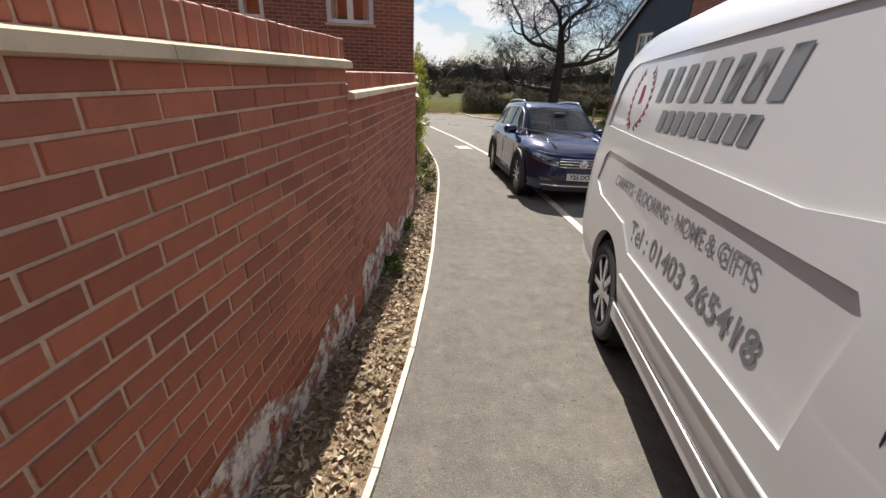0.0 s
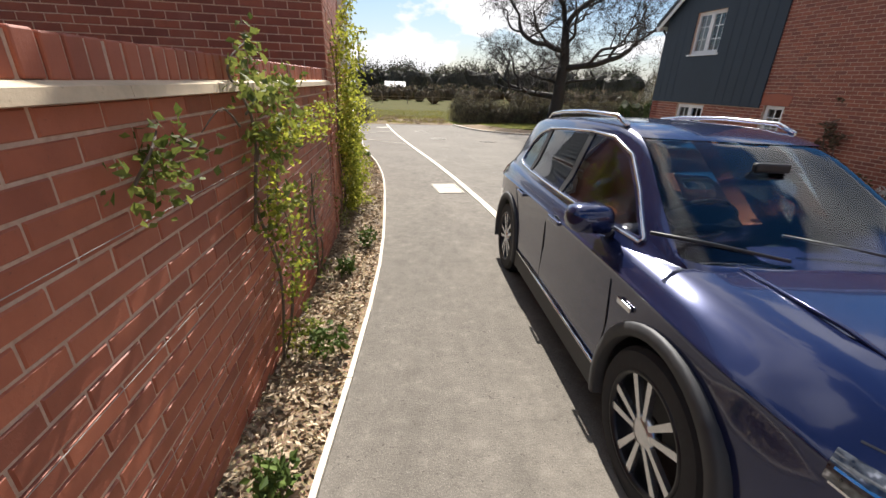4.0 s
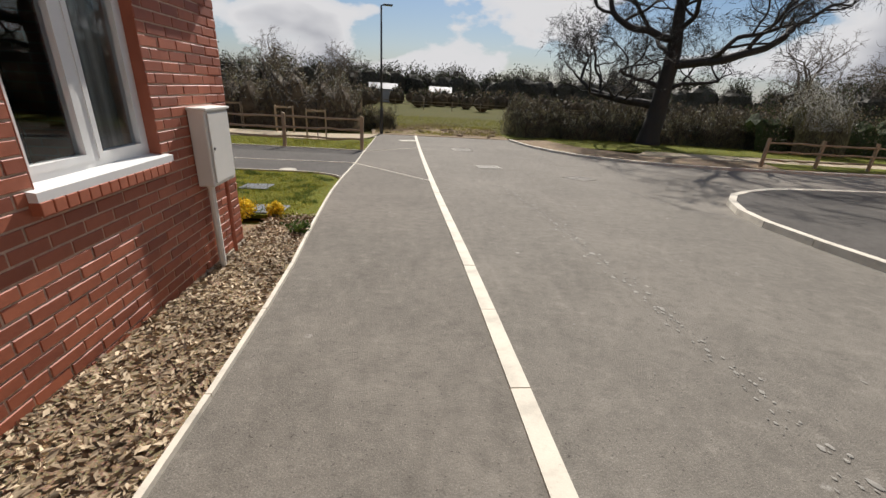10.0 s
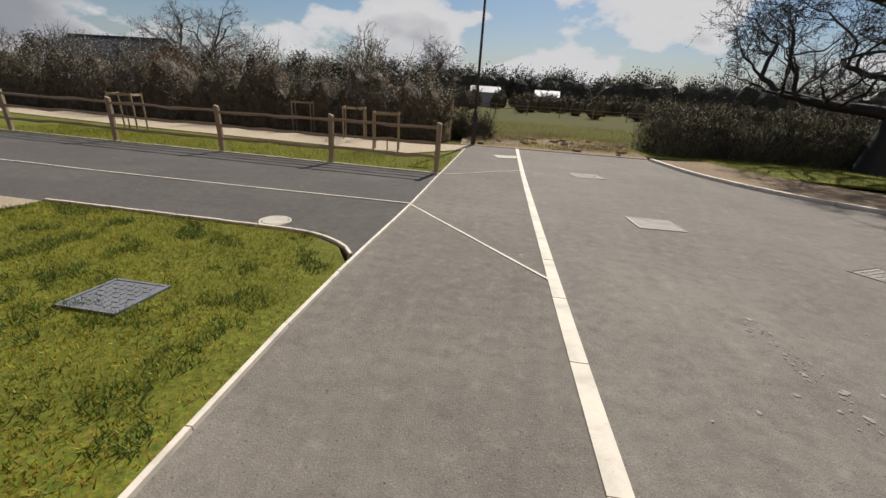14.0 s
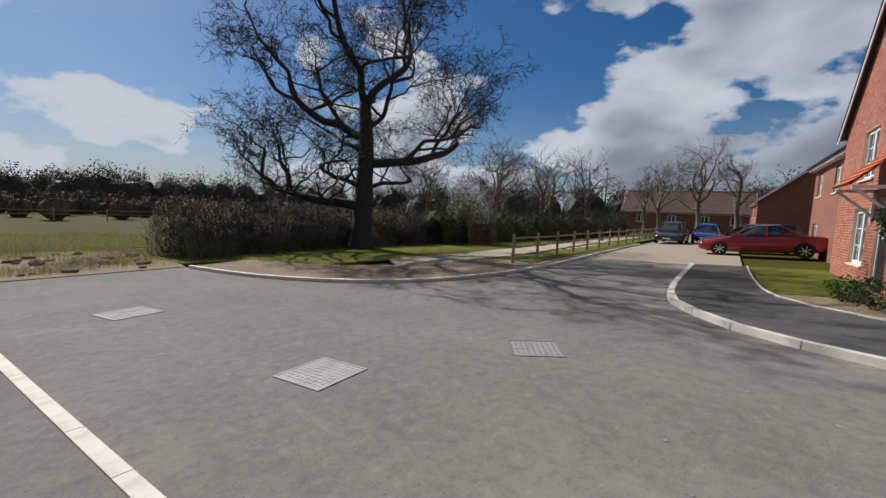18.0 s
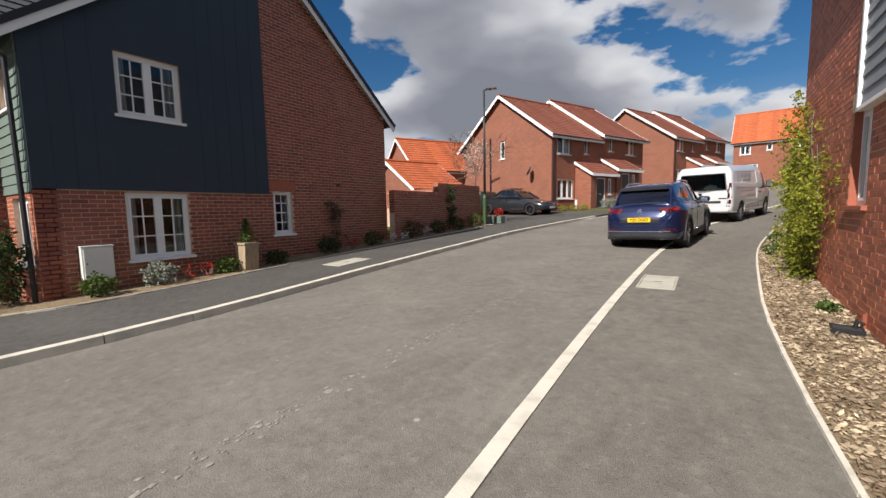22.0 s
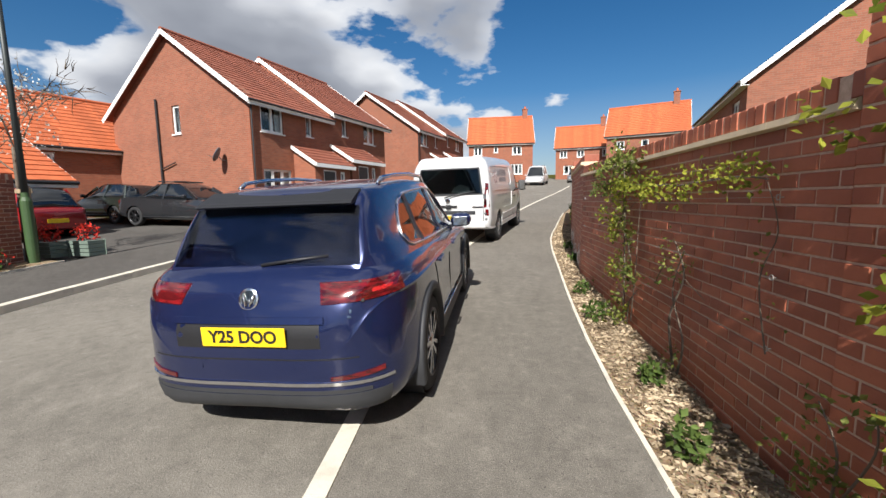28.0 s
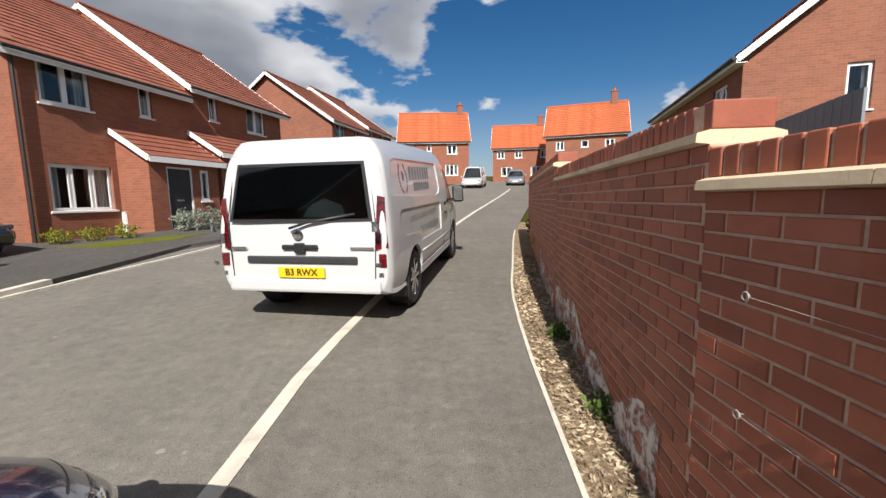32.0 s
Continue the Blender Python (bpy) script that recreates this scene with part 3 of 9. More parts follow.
sheet("driveway", [(-1.33, 9.70), (-1.34, 12.3), (-1.43, 15.38), (-30, 16.5), (-30, 10.45), (-5.6, 10.38), (-2.65, 10.33), (-2.05, 10.27), (-1.63, 10.04)], -0.002, M_DRIVE, "dark asphalt shared driveway", "driveway")
sheet("grass_verge_west", [(-1.55, 15.42), (-1.55, 22.0), (-3.0, 18.6), (-14, 19.6), (-34, 22.5), (-34, 17.3), (-15, 16.1)], -0.02, M_GRASS, "grass verge under a post and rail fence", "grass verge")
sheet("gravel_path_west", [(-1.4, 22.2), (-1.6, 20.6), (-3.0, 18.6), (-14, 19.6), (-34, 22.5), (-34, 25.0), (-14, 21.8), (-4, 21.3)], 0.01, M_GRAVEL, "pale gravel footpath behind the fence", "path")
nk = [p for p in n_line if p[0] < 34]
sheet("verge_east", nk + [(34, 16.0), (16, 16.3), (10, 17.9), (8.0, 20.0), (7.2, 22.6)], 0.05, M_EARTH, "trampled bare earth verge with thin grass", "verge", thick=0.15)
sheet("gravel_path_east", [(9.3, 17.5), (14, 17.0), (22, 16.0), (44, 15.4), (44, 17.3), (22, 18.4), (14.5, 19.0), (11.0, 19.6)], 0.06, M_GRAVEL, "pale gravel footpath beside the fence", "path")
sheet("grass_east", [(7.2, 22.6), (8.0, 20.0), (11, 19.6), (14.5, 19.0), (22, 18.4), (44, 17.3), (44, 24), (14, 27), (5.2, 25.5), (5.3, 23)], 0.03, M_GRASS, "rough grass under the oak", "grass")
sheet("grass_strip_east", [(13.5, 14.9), (24, 14.5), (60, 13.5), (60, 15.2), (44, 15.5), (24, 15.9), (14.5, 16.8)], 0.07, M_GRASS, "grass strip along the fence", "grass")
sheet("rubble_ground", [(-1.8, 22.2), (0.3, 22.32), (5.1, 22.3), (5.4, 24), (5.2, 28.5), (1.0, 29.5), (-2.2, 26.5)], 0.02, M_EARTH, "rough earth and rubble at the end of the road", "ground")
sheet("block_paving", [(17, 8.6), (60, 8.0), (60, 12.9), (24, 13.9), (17.2, 14.05), (16.8, 10.05)], 0.012, M_PAVING, "buff block paving of the side road", "road")
sheet("front_lawn_east", [(10.4, 8.15), (12.0, 8.42), (16.4, 8.42), (16.4, 6.6), (10.4, 6.6)], 0.09, M_GRASS, "bright green front lawn edged with kerb", "lawn", thick=0.2)
sheet("planting_bed_east", [p for p in opp_in_line if p[1] > -8.2 and p[0] < 10.3] [::1] + [(10.35, 6.4), (8.35, 5.7), (8.35, -2.5), (7.95, -2.6), (7.95, -8.2)], 0.10, M_MULCH, "planting bed of dark soil below the house wall", "planting bed", thick=0.2)
sheet("parking_court", [(7.05, -8.3), (6.0, -12), (2.6, -16.6), (5.2, -18.6), (7.5, -16.6), (14.5, -17.5), (26, -18), (26, -8.6)], 0.02, M_DRIVE, "grey asphalt parking court", "parking court", thick=0.1)

# kerbs
kerb_run("kerb_road_west", [p for p in e_line if -40 < p[1] <= 22.3], 0.135, 0.016, 0.914, M_KERB, "pale concrete kerb laid flush between footway and road")
kerb_run("kerb_bed_edging", [p for p in w_line if -18 < p[1] <= 22.2], 0.055, 0.03, 0.914, M_KERB, "narrow pale concrete edging along the footway")
kerb_run("kerb_east", [p for p in opp_line if p[1] > -13.5], 0.15, 0.10, 0.914, M_KERB, "raised pale concrete kerb", depth=0.25)
kerb_run("kerb_north", nk, 0.15, 0.085, 0.914, M_KERB, "raised concrete kerb along the verge", depth=0.2)
kerb_run("edging_east", [p for p in opp_in_line if p[1] > -8.2], 0.05, 0.115, 0.914, M_KERB, "thin concrete edging of the planting bed", depth=0.2)
kerb_run("edging_lawn", smooth_line([(-1.40, 9.80), (-1.60, 10.06), (-2.02, 10.30), (-2.65, 10.36), (-5.6, 10.40)], 5), 0.055, 0.03, 0.22, M_KERB, "curved concrete edging round the lawn")
kerb_run("drive_line", [(-1.40, 12.24), (-6.7, 12.27), (-22, 13.0)], 0.055, 0.012, 0.914, M_KERB, "flush concrete strip across the driveway")
kerb_run("drive_line", [(-1.36, 12.16), (0.48, 9.80)], 0.055, 0.012, 0.914, M_KERB, "flush concrete strip slanting across the footway")
kerb_run("drive_line", [(-1.44, 15.30), (0.40, 17.15)], 0.05, 0.012, 0.914, M_KERB, "flush concrete strip slanting across the footway")
kerb_run("drive_line", [(-1.5, 15.38), (-15, 16.05), (-30, 16.8)], 0.06, 0.03, 0.914, M_KERB, "concrete edging below the fence")

# ---- walls, windows, roofs ----
def holed(bm, w, z0, z1, holes, t, y0=0.0, x0=0.0):
    """A wall slab with rectangular openings (u0, z0, u1, z1), front face at y0, thickness t behind it."""
    us = sorted({round(v, 4) for v in (x0, w, *[h[0] for h in holes], *[h[2] for h in holes])})
    zs = sorted({round(v, 4) for v in (z0, z1, *[h[1] for h in holes], *[h[3] for h in holes])})
    us, zs = [u for u in us if x0 <= u <= w], [z for z in zs if z0 <= z <= z1]
    verts = {}

    def v(u, y, z):
        key = (round(u, 4), y, round(z, 4))
        if key not in verts:
            verts[key] = bm.verts.new((u, y, z))
        return verts[key]

    def solid(i, j):
        if not (0 <= i < len(us) - 1 and 0 <= j < len(zs) - 1):
            return False
        u, z = (us[i] + us[i + 1]) / 2, (zs[j] + zs[j + 1]) / 2
        return not any(h[0] < u < h[2] and h[1] < z < h[3] for h in holes)
    ya, yb = y0, y0 + t
    for i in range(len(us) - 1):
        for j in range(len(zs) - 1):
            if not solid(i, j):
                continue
            a, b, c, d = us[i], us[i + 1], zs[j], zs[j + 1]
            bm.faces.new((v(a, ya, c), v(b, ya, c), v(b, ya, d), v(a, ya, d)))
            bm.faces.new((v(a, yb, d), v(b, yb, d), v(b, yb, c), v(a, yb, c)))
            for di, dj, e in ((-1, 0, ((a, c), (a, d))), (1, 0, ((b, d), (b, c))), (0, -1, ((b, c), (a, c))), (0, 1, ((a, d), (b, d)))):
                if not solid(i + di, j + dj):
                    (p, q), (r, s) = e
                    bm.faces.new((v(p, ya, q), v(r, ya, s), v(r, yb, s), v(p, yb, q)))


def brick_bm(bw, bh, bd):
    """One brick with softened front edges; origin at its lower front corner, front towards -y."""
    e = 0.004
    pts = [(0, 0, 0), (bw, 0, 0), (bw, 0, bh), (0, 0, bh), (e, -bd, e), (bw - e, -bd, e), (bw - e, -bd, bh - e), (e, -bd, bh - e)]
    faces = [(4, 5, 6, 7), (0, 1, 5, 4), (1, 2, 6, 5), (2, 3, 7, 6), (3, 0, 4, 7)]
    return pts, faces


def lay_bricks(parent, m, w, z0, z1, holes=(), own=None, mat=None, mat_own=None, x0=0.0, proud=0.0055, top=None):
    """Stretcher bond on the face y = 0 of a wall. own(u, z): bricks that are pieces of their own; the rest are joined.
    top(u): where given, bricks above that height are left out (gables)."""
    meshes, verts, faces, count = {}, [], [], 0
    row = 0
    z = z0
    while z + 0.03 < z1:
        bh = min(0.065, z1 - z)
        u = x0 - (0.1125 if row % 2 else 0.0)
        while u < w - 0.02:
            a, b = max(u, x0), min(u + 0.215, w)
            for h in holes:
                if h[1] - 0.02 < z + 0.03 < h[3] + 0.01:
                    if a < h[0] < b:
                        b = h[0] - 0.002 if h[0] - a > b - h[2] else b
                    if a < h[2] < b:
                        a = h[2] + 0.002
                    if a >= h[0] - 0.003 and b <= h[2] + 0.003:
                        b = a
            if b - a > 0.03 and (top is None or z + 0.05 < top((a + b) / 2)):
                d = proud + random.uniform(-0.0025, 0.0025)
                if own and count < 300 and own(a, z):
                    key = (round(b - a, 2), round(bh, 3))
                    if key not in meshes:
                        me = bpy.data.meshes.new("brick")
                        pts, fs = brick_bm(b - a, bh, proud)
                        me.from_pydata(pts, [], fs)
                        me.materials.append(mat_own)
                        meshes[key] = me
                    ob = new("brick", meshes[key])
                    ob.parent = parent
                    ob.matrix_basis = m @ Matrix.Translation((a, random.uniform(-0.003, 0.0015), z)) @ Matrix.Rotation(random.uniform(-0.006, 0.006), 4, 'Y')
                    count += 1
                else:
                    pts, fs = brick_bm(b - a, bh, d)
                    k = len(verts)
                    verts += [m @ Vector((p[0] + a, p[1], p[2] + z + random.uniform(-0.001, 0.001))) for p in pts]
                    faces += [tuple(i + k for i in f) for f in fs]
            u += 0.225
        z += 0.075
        row += 1
    if verts:
        me = bpy.data.meshes.new("brickwork")
        me.from_pydata([tuple(v) for v in verts], [], faces)
        me.materials.append(mat)
        ob = new("brickwork", me)
        ob.parent = parent
        tagged(ob, kind="stuff")


def window(parent, m, w, h, cols=2, bars=0, sill=None, deep=0.07, curtain=True, split=None, head=None, reveal=None):
    """A white casement set into an opening; local x along the wall, z up, the face at y = 0. Origin at the lower corner."""
    fw, y0, y1 = 0.055, deep, deep + 0.06
    bm = boxes(((0, y0, 0), (w, y1, fw)), ((0, y0, h - fw), (w, y1, h)), ((0, y0, fw), (fw, y1, h - fw)), ((w - fw, y0, fw), (w, y1, h - fw)))
    cuts = split or [w * i / cols for i in range(1, cols)]
    win = part("window", bm, M_WHITE, parent, "white plastic framed window")
    win.matrix_basis = m
    for u in cuts:
        part("mullion", boxes(((u - 0.03, y0 - 0.004, fw), (u + 0.03, y1, h - fw))), M_WHITE, win)
    edges = [fw, *cuts, w - fw]
    for a, b in zip(edges, edges[1:]):
        a2, b2 = a + (0.03 if a in cuts else 0), b - (0.03 if b in cuts else 0)
        inner = boxes(((a2, y0 - 0.010, fw), (a2 + 0.035, y1 - 0.01, h - fw)), ((b2 - 0.035, y0 - 0.010, fw), (b2, y1 - 0.01, h - fw)),
                      ((a2 + 0.035, y0 - 0.010, fw), (b2 - 0.035, y1 - 0.01, fw + 0.035)), ((a2 + 0.035, y0 - 0.010, h - fw - 0.035), (b2 - 0.035, y1 - 0.01, h - fw)))
        part("casement", inner, M_WHITE, win)
        part("pane", boxes(((a2 + 0.03, y0 + 0.022, fw + 0.03), (b2 - 0.03, y0 + 0.030, h - fw - 0.03))), M_GLASS, win)
        if bars:
            c = (a2 + b2) / 2
            bb = boxes(((c - 0.011, y0 + 0.012, fw), (c + 0.011, y0 + 0.021, h - fw)))
            for k in range(1, bars):
                zz = fw + (h - 2 * fw) * k / bars
                cube(bb, (a2, y0 + 0.0125, zz - 0.011), (b2, y0 + 0.0205, zz + 0.011))
            part("glazing_bar", bb, M_WHITE, win)
    if sill:
        bs = bmesh.new()
        prism(bs, [(-0.05, 0.0), (deep + 0.02, 0.015), (deep + 0.02, -0.05), (-0.05, -0.045)], w + 0.1, 'x', -0.05)
        part("sill", bs, sill, win)
    if reveal:
        for u in (0.0, w - 0.004):
            part("reveal", boxes(((u, -0.004, 0), (u + 0.004, deep, h))), reveal, win)
        part("reveal", boxes(((0.004, -0.004, h - 0.004), (w - 0.004, deep, h))), reveal, win)
    if head:
        part("lintel", boxes(((-0.06, -0.012, h), (w + 0.06, deep, h + 0.20)), bev=0.006), head, win)
    if curtain:
        for side in (0, 1):
            bc = bmesh.new()
            ww = w * 0.22
            us = steps(0, ww, 10)
            lo = [bc.verts.new(((u if side == 0 else w - u), y1 + 0.10 + 0.02 * math.sin(u * 60), 0.0)) for u in us]
            hi = [bc.verts.new((v.co.x, v.co.y, h)) for v in lo]
            for i in range(len(us) - 1):
                bc.faces.new((lo[i], lo[i + 1], hi[i + 1], hi[i]))
            part("curtain", bc, M_CURTAIN, win)
    # added dark sheet behind the pane, standing in for the room's shade
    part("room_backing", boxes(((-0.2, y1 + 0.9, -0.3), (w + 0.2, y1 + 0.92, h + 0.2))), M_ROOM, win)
    return win


def roof_slope(parent, a, b, c, d, mat, course=0.30, lap=0.035, name="roof"):
    """A tiled slope: a, b the eave from end to end, d, c the ridge above them. One part for the slope, one for each course."""
    a, b, c, d = (Vector(p) for p in (a, b, c, d))
    up = (d - a)
    n = max(3, int(up.length / course))
    nrm = (b - a).cross(up).normalized()
    if nrm.z < 0:
        nrm = -nrm
    bm = bmesh.new()
    lo = [bm.verts.new(p - nrm * 0.03) for p in (a, b, c, d)]
    hi = [bm.verts.new(p) for p in (a, b, c, d)]
    bm.faces.new(lo)
    bm.faces.new(hi)
    for i in range(4):
        bm.faces.new((lo[i], lo[(i + 1) % 4], hi[(i + 1) % 4], hi[i]))
    base = part(name, bm, mat, parent)
    for k in range(n):
        t0, t1 = k / n, min(1.0, (k + 1.12) / n)
        p, q, r, s = a.lerp(d, t0), b.lerp(c, t0), b.lerp(c, t1), a.lerp(d, t1)
        wlen = (q - p).length
        cnt = max(2, int(wlen / 0.30))
        verts, faces = [], []
        off = 0.5 if k % 2 else 0.0
        for i in range(-1, cnt + 1):
            u0, u1 = max(0, (i + off) / cnt + 0.0008), min(1, (i + 1 + off) / cnt - 0.0008)
            if u1 - u0 < 0.004:
                continue
            j = random.uniform(-0.003, 0.003)
            kk = len(verts)
            verts += [tuple(v) for v in (p.lerp(q, u0) + nrm * (lap + j), p.lerp(q, u1) + nrm * (lap + j), s.lerp(r, u1) + nrm * 0.006, s.lerp(r, u0) + nrm * 0.006,
                                         p.lerp(q, u0) + nrm * (lap + j - 0.026), p.lerp(q, u1) + nrm * (lap + j - 0.026))]
            faces += [(kk, kk + 1, kk + 2, kk + 3), (kk + 4, kk + 5, kk + 1, kk)]
        me = bpy.data.meshes.new("tile_course")
        me.from_pydata(verts, [], faces)
        me.materials.append(mat)
        ob = new("tile_course", me)
        ob.parent = base
    return base


def bar(p, q, w, h):
    """A straight board from p to q, w thick and h high."""
    p, q = Vector(p), Vector(q)
    d = (q - p)
    bm = bmesh.new()
    cube(bm, (0, -w / 2, -h / 2), (d.length, w / 2, h / 2))
    x = d.normalized()
    z = Vector((0, 0, 1)) - x * x.z
    z = z.normalized() if z.length > 1e-3 else Vector((1, 0, 0))
    y = z.cross(x)
    m = Matrix((x, y, z)).transposed().to_4x4()
    m.translation = p
    bm.transform(m)
    return bm


def gable_house(name, m, w, d, eave, ridge, tiles, label, wall_mat=None, front=(), side=(), chimney=None, base=-1.5, ridge_along='x', overhang=0.25, barge=M_WHITE, thick=0.25, second=None, courses=0.30, far_side=()):
    """A plain two-storey house: w along the front (x), d deep (y), gables at both ends of the ridge. front/side: windows (u, z, w, h, cols)."""
    wall_mat = wall_mat or M_WALL_H
    h = thing(name, m, label, "house")
    fh = [(u, z, u + ww, z + hh) for u, z, ww, hh, *_ in front]
    sh = [(u, z, u + ww, z + hh) for u, z, ww, hh, *_ in side]
    bm = bmesh.new()
    holed(bm, w, base, eave, fh, thick)
    part("wall", bm, wall_mat, h)
    bm = boxes(((0, d - thick, base), (w, d, eave)))
    part("wall", bm, wall_mat, h)
    # end walls; the near one (x = 0) carries the side windows, u measured from the back to the front
    for far in (0, 1):
        bm = bmesh.new()
        holed(bm, d - 2 * thick, base, eave, sh if not far else [(u, z, u + a, z + b) for u, z, a, b, *_ in far_side], thick)
        g = bmesh.new()
        if ridge_along == 'x':
            prism(bm, [(-thick, eave), (d - thick, eave), (d / 2 - thick, ridge - 0.06)], thick, 'y', 0.0)
        # bring into place: local x runs from the back to the front
        mm = Matrix.Translation((0, d - thick, 0)) @ Matrix.Rotation(radians(-90), 4, 'Z') if not far else Matrix.Translation((w, thick, 0)) @ Matrix.Rotation(radians(90), 4, 'Z')
        bm.transform(mm)
        g.free()
        part("gable_wall", bm, wall_mat, h)
    for u, z, ww, hh, cols, *bars in front:
        window(h, Matrix.Translation((u, 0, z)), ww, hh, cols, bars[0] if bars else 0, M_WHITE)
    for u, z, ww, hh, cols, *bars in side:
        window(h, Matrix.Translation((0, d - thick, 0)) @ Matrix.Rotation(radians(-90), 4, 'Z') @ Matrix.Translation((u, 0, z)), ww, hh, cols, bars[0] if bars else 0, M_WHITE)
    for u, z, ww, hh, cols, *bars in far_side:
        window(h, Matrix.Translation((w, thick, 0)) @ rz(90) @ Matrix.Translation((u, 0, z)), ww, hh, cols, 0, M_WHITE)
    o = overhang
    k = (ridge - eave) / (d / 2)
    roof_slope(h, (-o, -o, eave - k * o), (w + o, -o, eave - k * o), (w + o, d / 2, ridge), (-o, d / 2, ridge), tiles, courses)
    roof_slope(h, (w + o, d + o, eave - k * o), (-o, d + o, eave - k * o), (-o, d / 2, ridge), (w + o, d / 2, ridge), tiles, courses)
    bm = bmesh.new()
    tube(bm, [(-o, d / 2, ridge + 0.02), (w + o, d / 2, ridge + 0.02)], 0.11, 8)
    part("ridge_tiles", bm, tiles, h)
    for x in (-o, w + o):
        for s in (-o, d + o):
            part("bargeboard", bar((x, s, eave - k * o - 0.09), (x, d / 2, ridge - 0.07), 0.03, 0.17), barge, h)
    part("fascia", boxes(((-o, -o - 0.02, eave - k * o - 0.19), (w + o, -o + 0.01, eave - k * o - 0.01))), barge, h)
    part("soffit", boxes(((-o, -o + 0.01, eave - k * o - 0.19), (w + o, 0.0, eave - k * o - 0.17))), barge, h)
    bm = bmesh.new()
    tube(bm, [(-o, -o - 0.08, eave - k * o - 0.05), (w + o, -o - 0.08, eave - k * o - 0.05)], 0.055, 8)
    part("gutter", bm, M_BLACK, h)
    if chimney:
        cx, ch = chimney
        bm = boxes(((cx, d / 2 - 0.35, ridge - 0.6), (cx + 0.6, d / 2 + 0.35, ridge + ch)), ((cx - 0.05, d / 2 - 0.4, ridge + ch), (cx + 0.65, d / 2 + 0.4, ridge + ch + 0.1)))
        st = part("chimney", bm, wall_mat, h)
        for q in (-0.15, 0.15):
            bm = bmesh.new()
            lathe(bm, [(0.1, 0), (0.12, 0.02), (0.09, 0.28), (0.11, 0.3)], 10, 'z', (cx + 0.3, d / 2 + q, ridge + ch + 0.1))
            part("chimney_pot", bm, M_TILE_ORANGE, st)
    return h


def rz(deg):
    return Matrix.Rotation(radians(deg), 4, 'Z')


def boards(parent, m, w, z0, z1, mat, holes=(), pitch=0.15, top=None, name="board"):
    """Lapped weatherboards on the face y = 0, each a piece."""
    z = z0
    while z < z1 - 0.03:
        e = min(z + pitch, z1)
        spans = [(0.0, w)]
        for h in holes:
            if h[1] < e - 0.01 and h[3] > z + 0.01:
                spans = [s for a, b in spans for s in ((a, min(b, h[0])), (max(a, h[2]), b)) if s[1] - s[0] > 0.02]
        for a, b in spans:
            if top:
                a, b = max(a, top(e)[0]), min(b, top(e)[1])
                if b - a < 0.05:
                    continue
            bm = bmesh.new()
            prism(bm, [(-0.030, z), (-0.012, e + 0.012), (0.0, e + 0.012), (0.0, z)], b - a, 'x', a)
            ob = part(name, bm, mat, parent)
            ob.matrix_basis = m
        z = e

# ---- the corner house beside the footway ----
WX = -1.70
hw = thing("corner_house", pose(WX, -2.35, 0, 0, 0, 90), "red brick corner house with grey boarding above and white windows", "house")
HW_L, HW_TOP = 7.80, 5.0
holes_w = [(3.18, 1.10, 3.84, 2.16), (5.62, 0.80, 6.65, 1.98)]
bm = bmesh.new()
holed(bm, HW_L, -1.2, HW_TOP, holes_w, 0.28)
part("wall", bm, M_MORTAR, hw)
lay_bricks(hw, Matrix(), HW_L, -0.235, 2.09, holes_w, lambda u, z: 3.9 < u < 7.5 and z < 1.2, M_BRICK_J, M_BRICK)
lay_bricks(hw, Matrix(), 3.70, 2.09, HW_TOP, holes_w, None, M_BRICK_J)
part("plinth", boxes(((0, -0.012, -1.0), (HW_L, 0.0, -0.25))), M_DPC, hw)
# the garden side, with windows above the wall
SW_holes = [(5.1 - 3.6 + 3.0, 3.13, 5.5, 4.2), (2.7, 3.13, 3.2, 4.2), (0.9, 3.1, 1.6, 4.2)]
bm = bmesh.new()
holed(bm, 6.12, -1.0, HW_TOP, SW_holes, 0.28)
bm.transform(Matrix.Translation((0, 6.4, 0)) @ rz(-90))
part("wall", bm, M_MORTAR, hw)
MS = Matrix.Translation((0, 6.4, 0)) @ rz(-90)
# this side looks away from the sun; its shade is in the brick colour
lay_bricks(hw, MS, 6.4, 0.3, HW_TOP, SW_holes, None, M_BRICK_SHADED)
for u0, z0, u1, z1 in SW_holes:
    window(hw, MS @ Matrix.Translation((u0, 0, z0)), u1 - u0, z1 - z0, 2 if u1 - u0 > 0.7 else 1, 0, M_STONE)
bm = bmesh.new()
holed(bm, 6.4, -1.0, HW_TOP, [], 0.28)
bm.transform(Matrix.Translation((HW_L + 0.003, 0.0, 0)) @ rz(90))
part("wall", bm, M_WALL_H, hw)
part("wall", boxes(((0.28, 6.12, -1), (HW_L - 0.28, 6.4, HW_TOP))), M_WALL_H, hw)
window(hw, Matrix.Translation((3.18, 0, 1.10)), 0.66, 1.06, 2, 0, M_BRICK_J, head=M_STONE, reveal=M_BRICK_J)
window(hw, Matrix.Translation((5.62, 0, 0.80)), 1.03, 1.18, 2, 0, M_WHITE, reveal=M_BRICK_J)
for k in range(15):
    part("brick_sill", boxes(((5.57 + k * 0.0765, -0.055, 0.69), (5.57 + k * 0.0765 + 0.068, 0.02, 0.755)), bev=0.004), M_BRICK_J, hw)
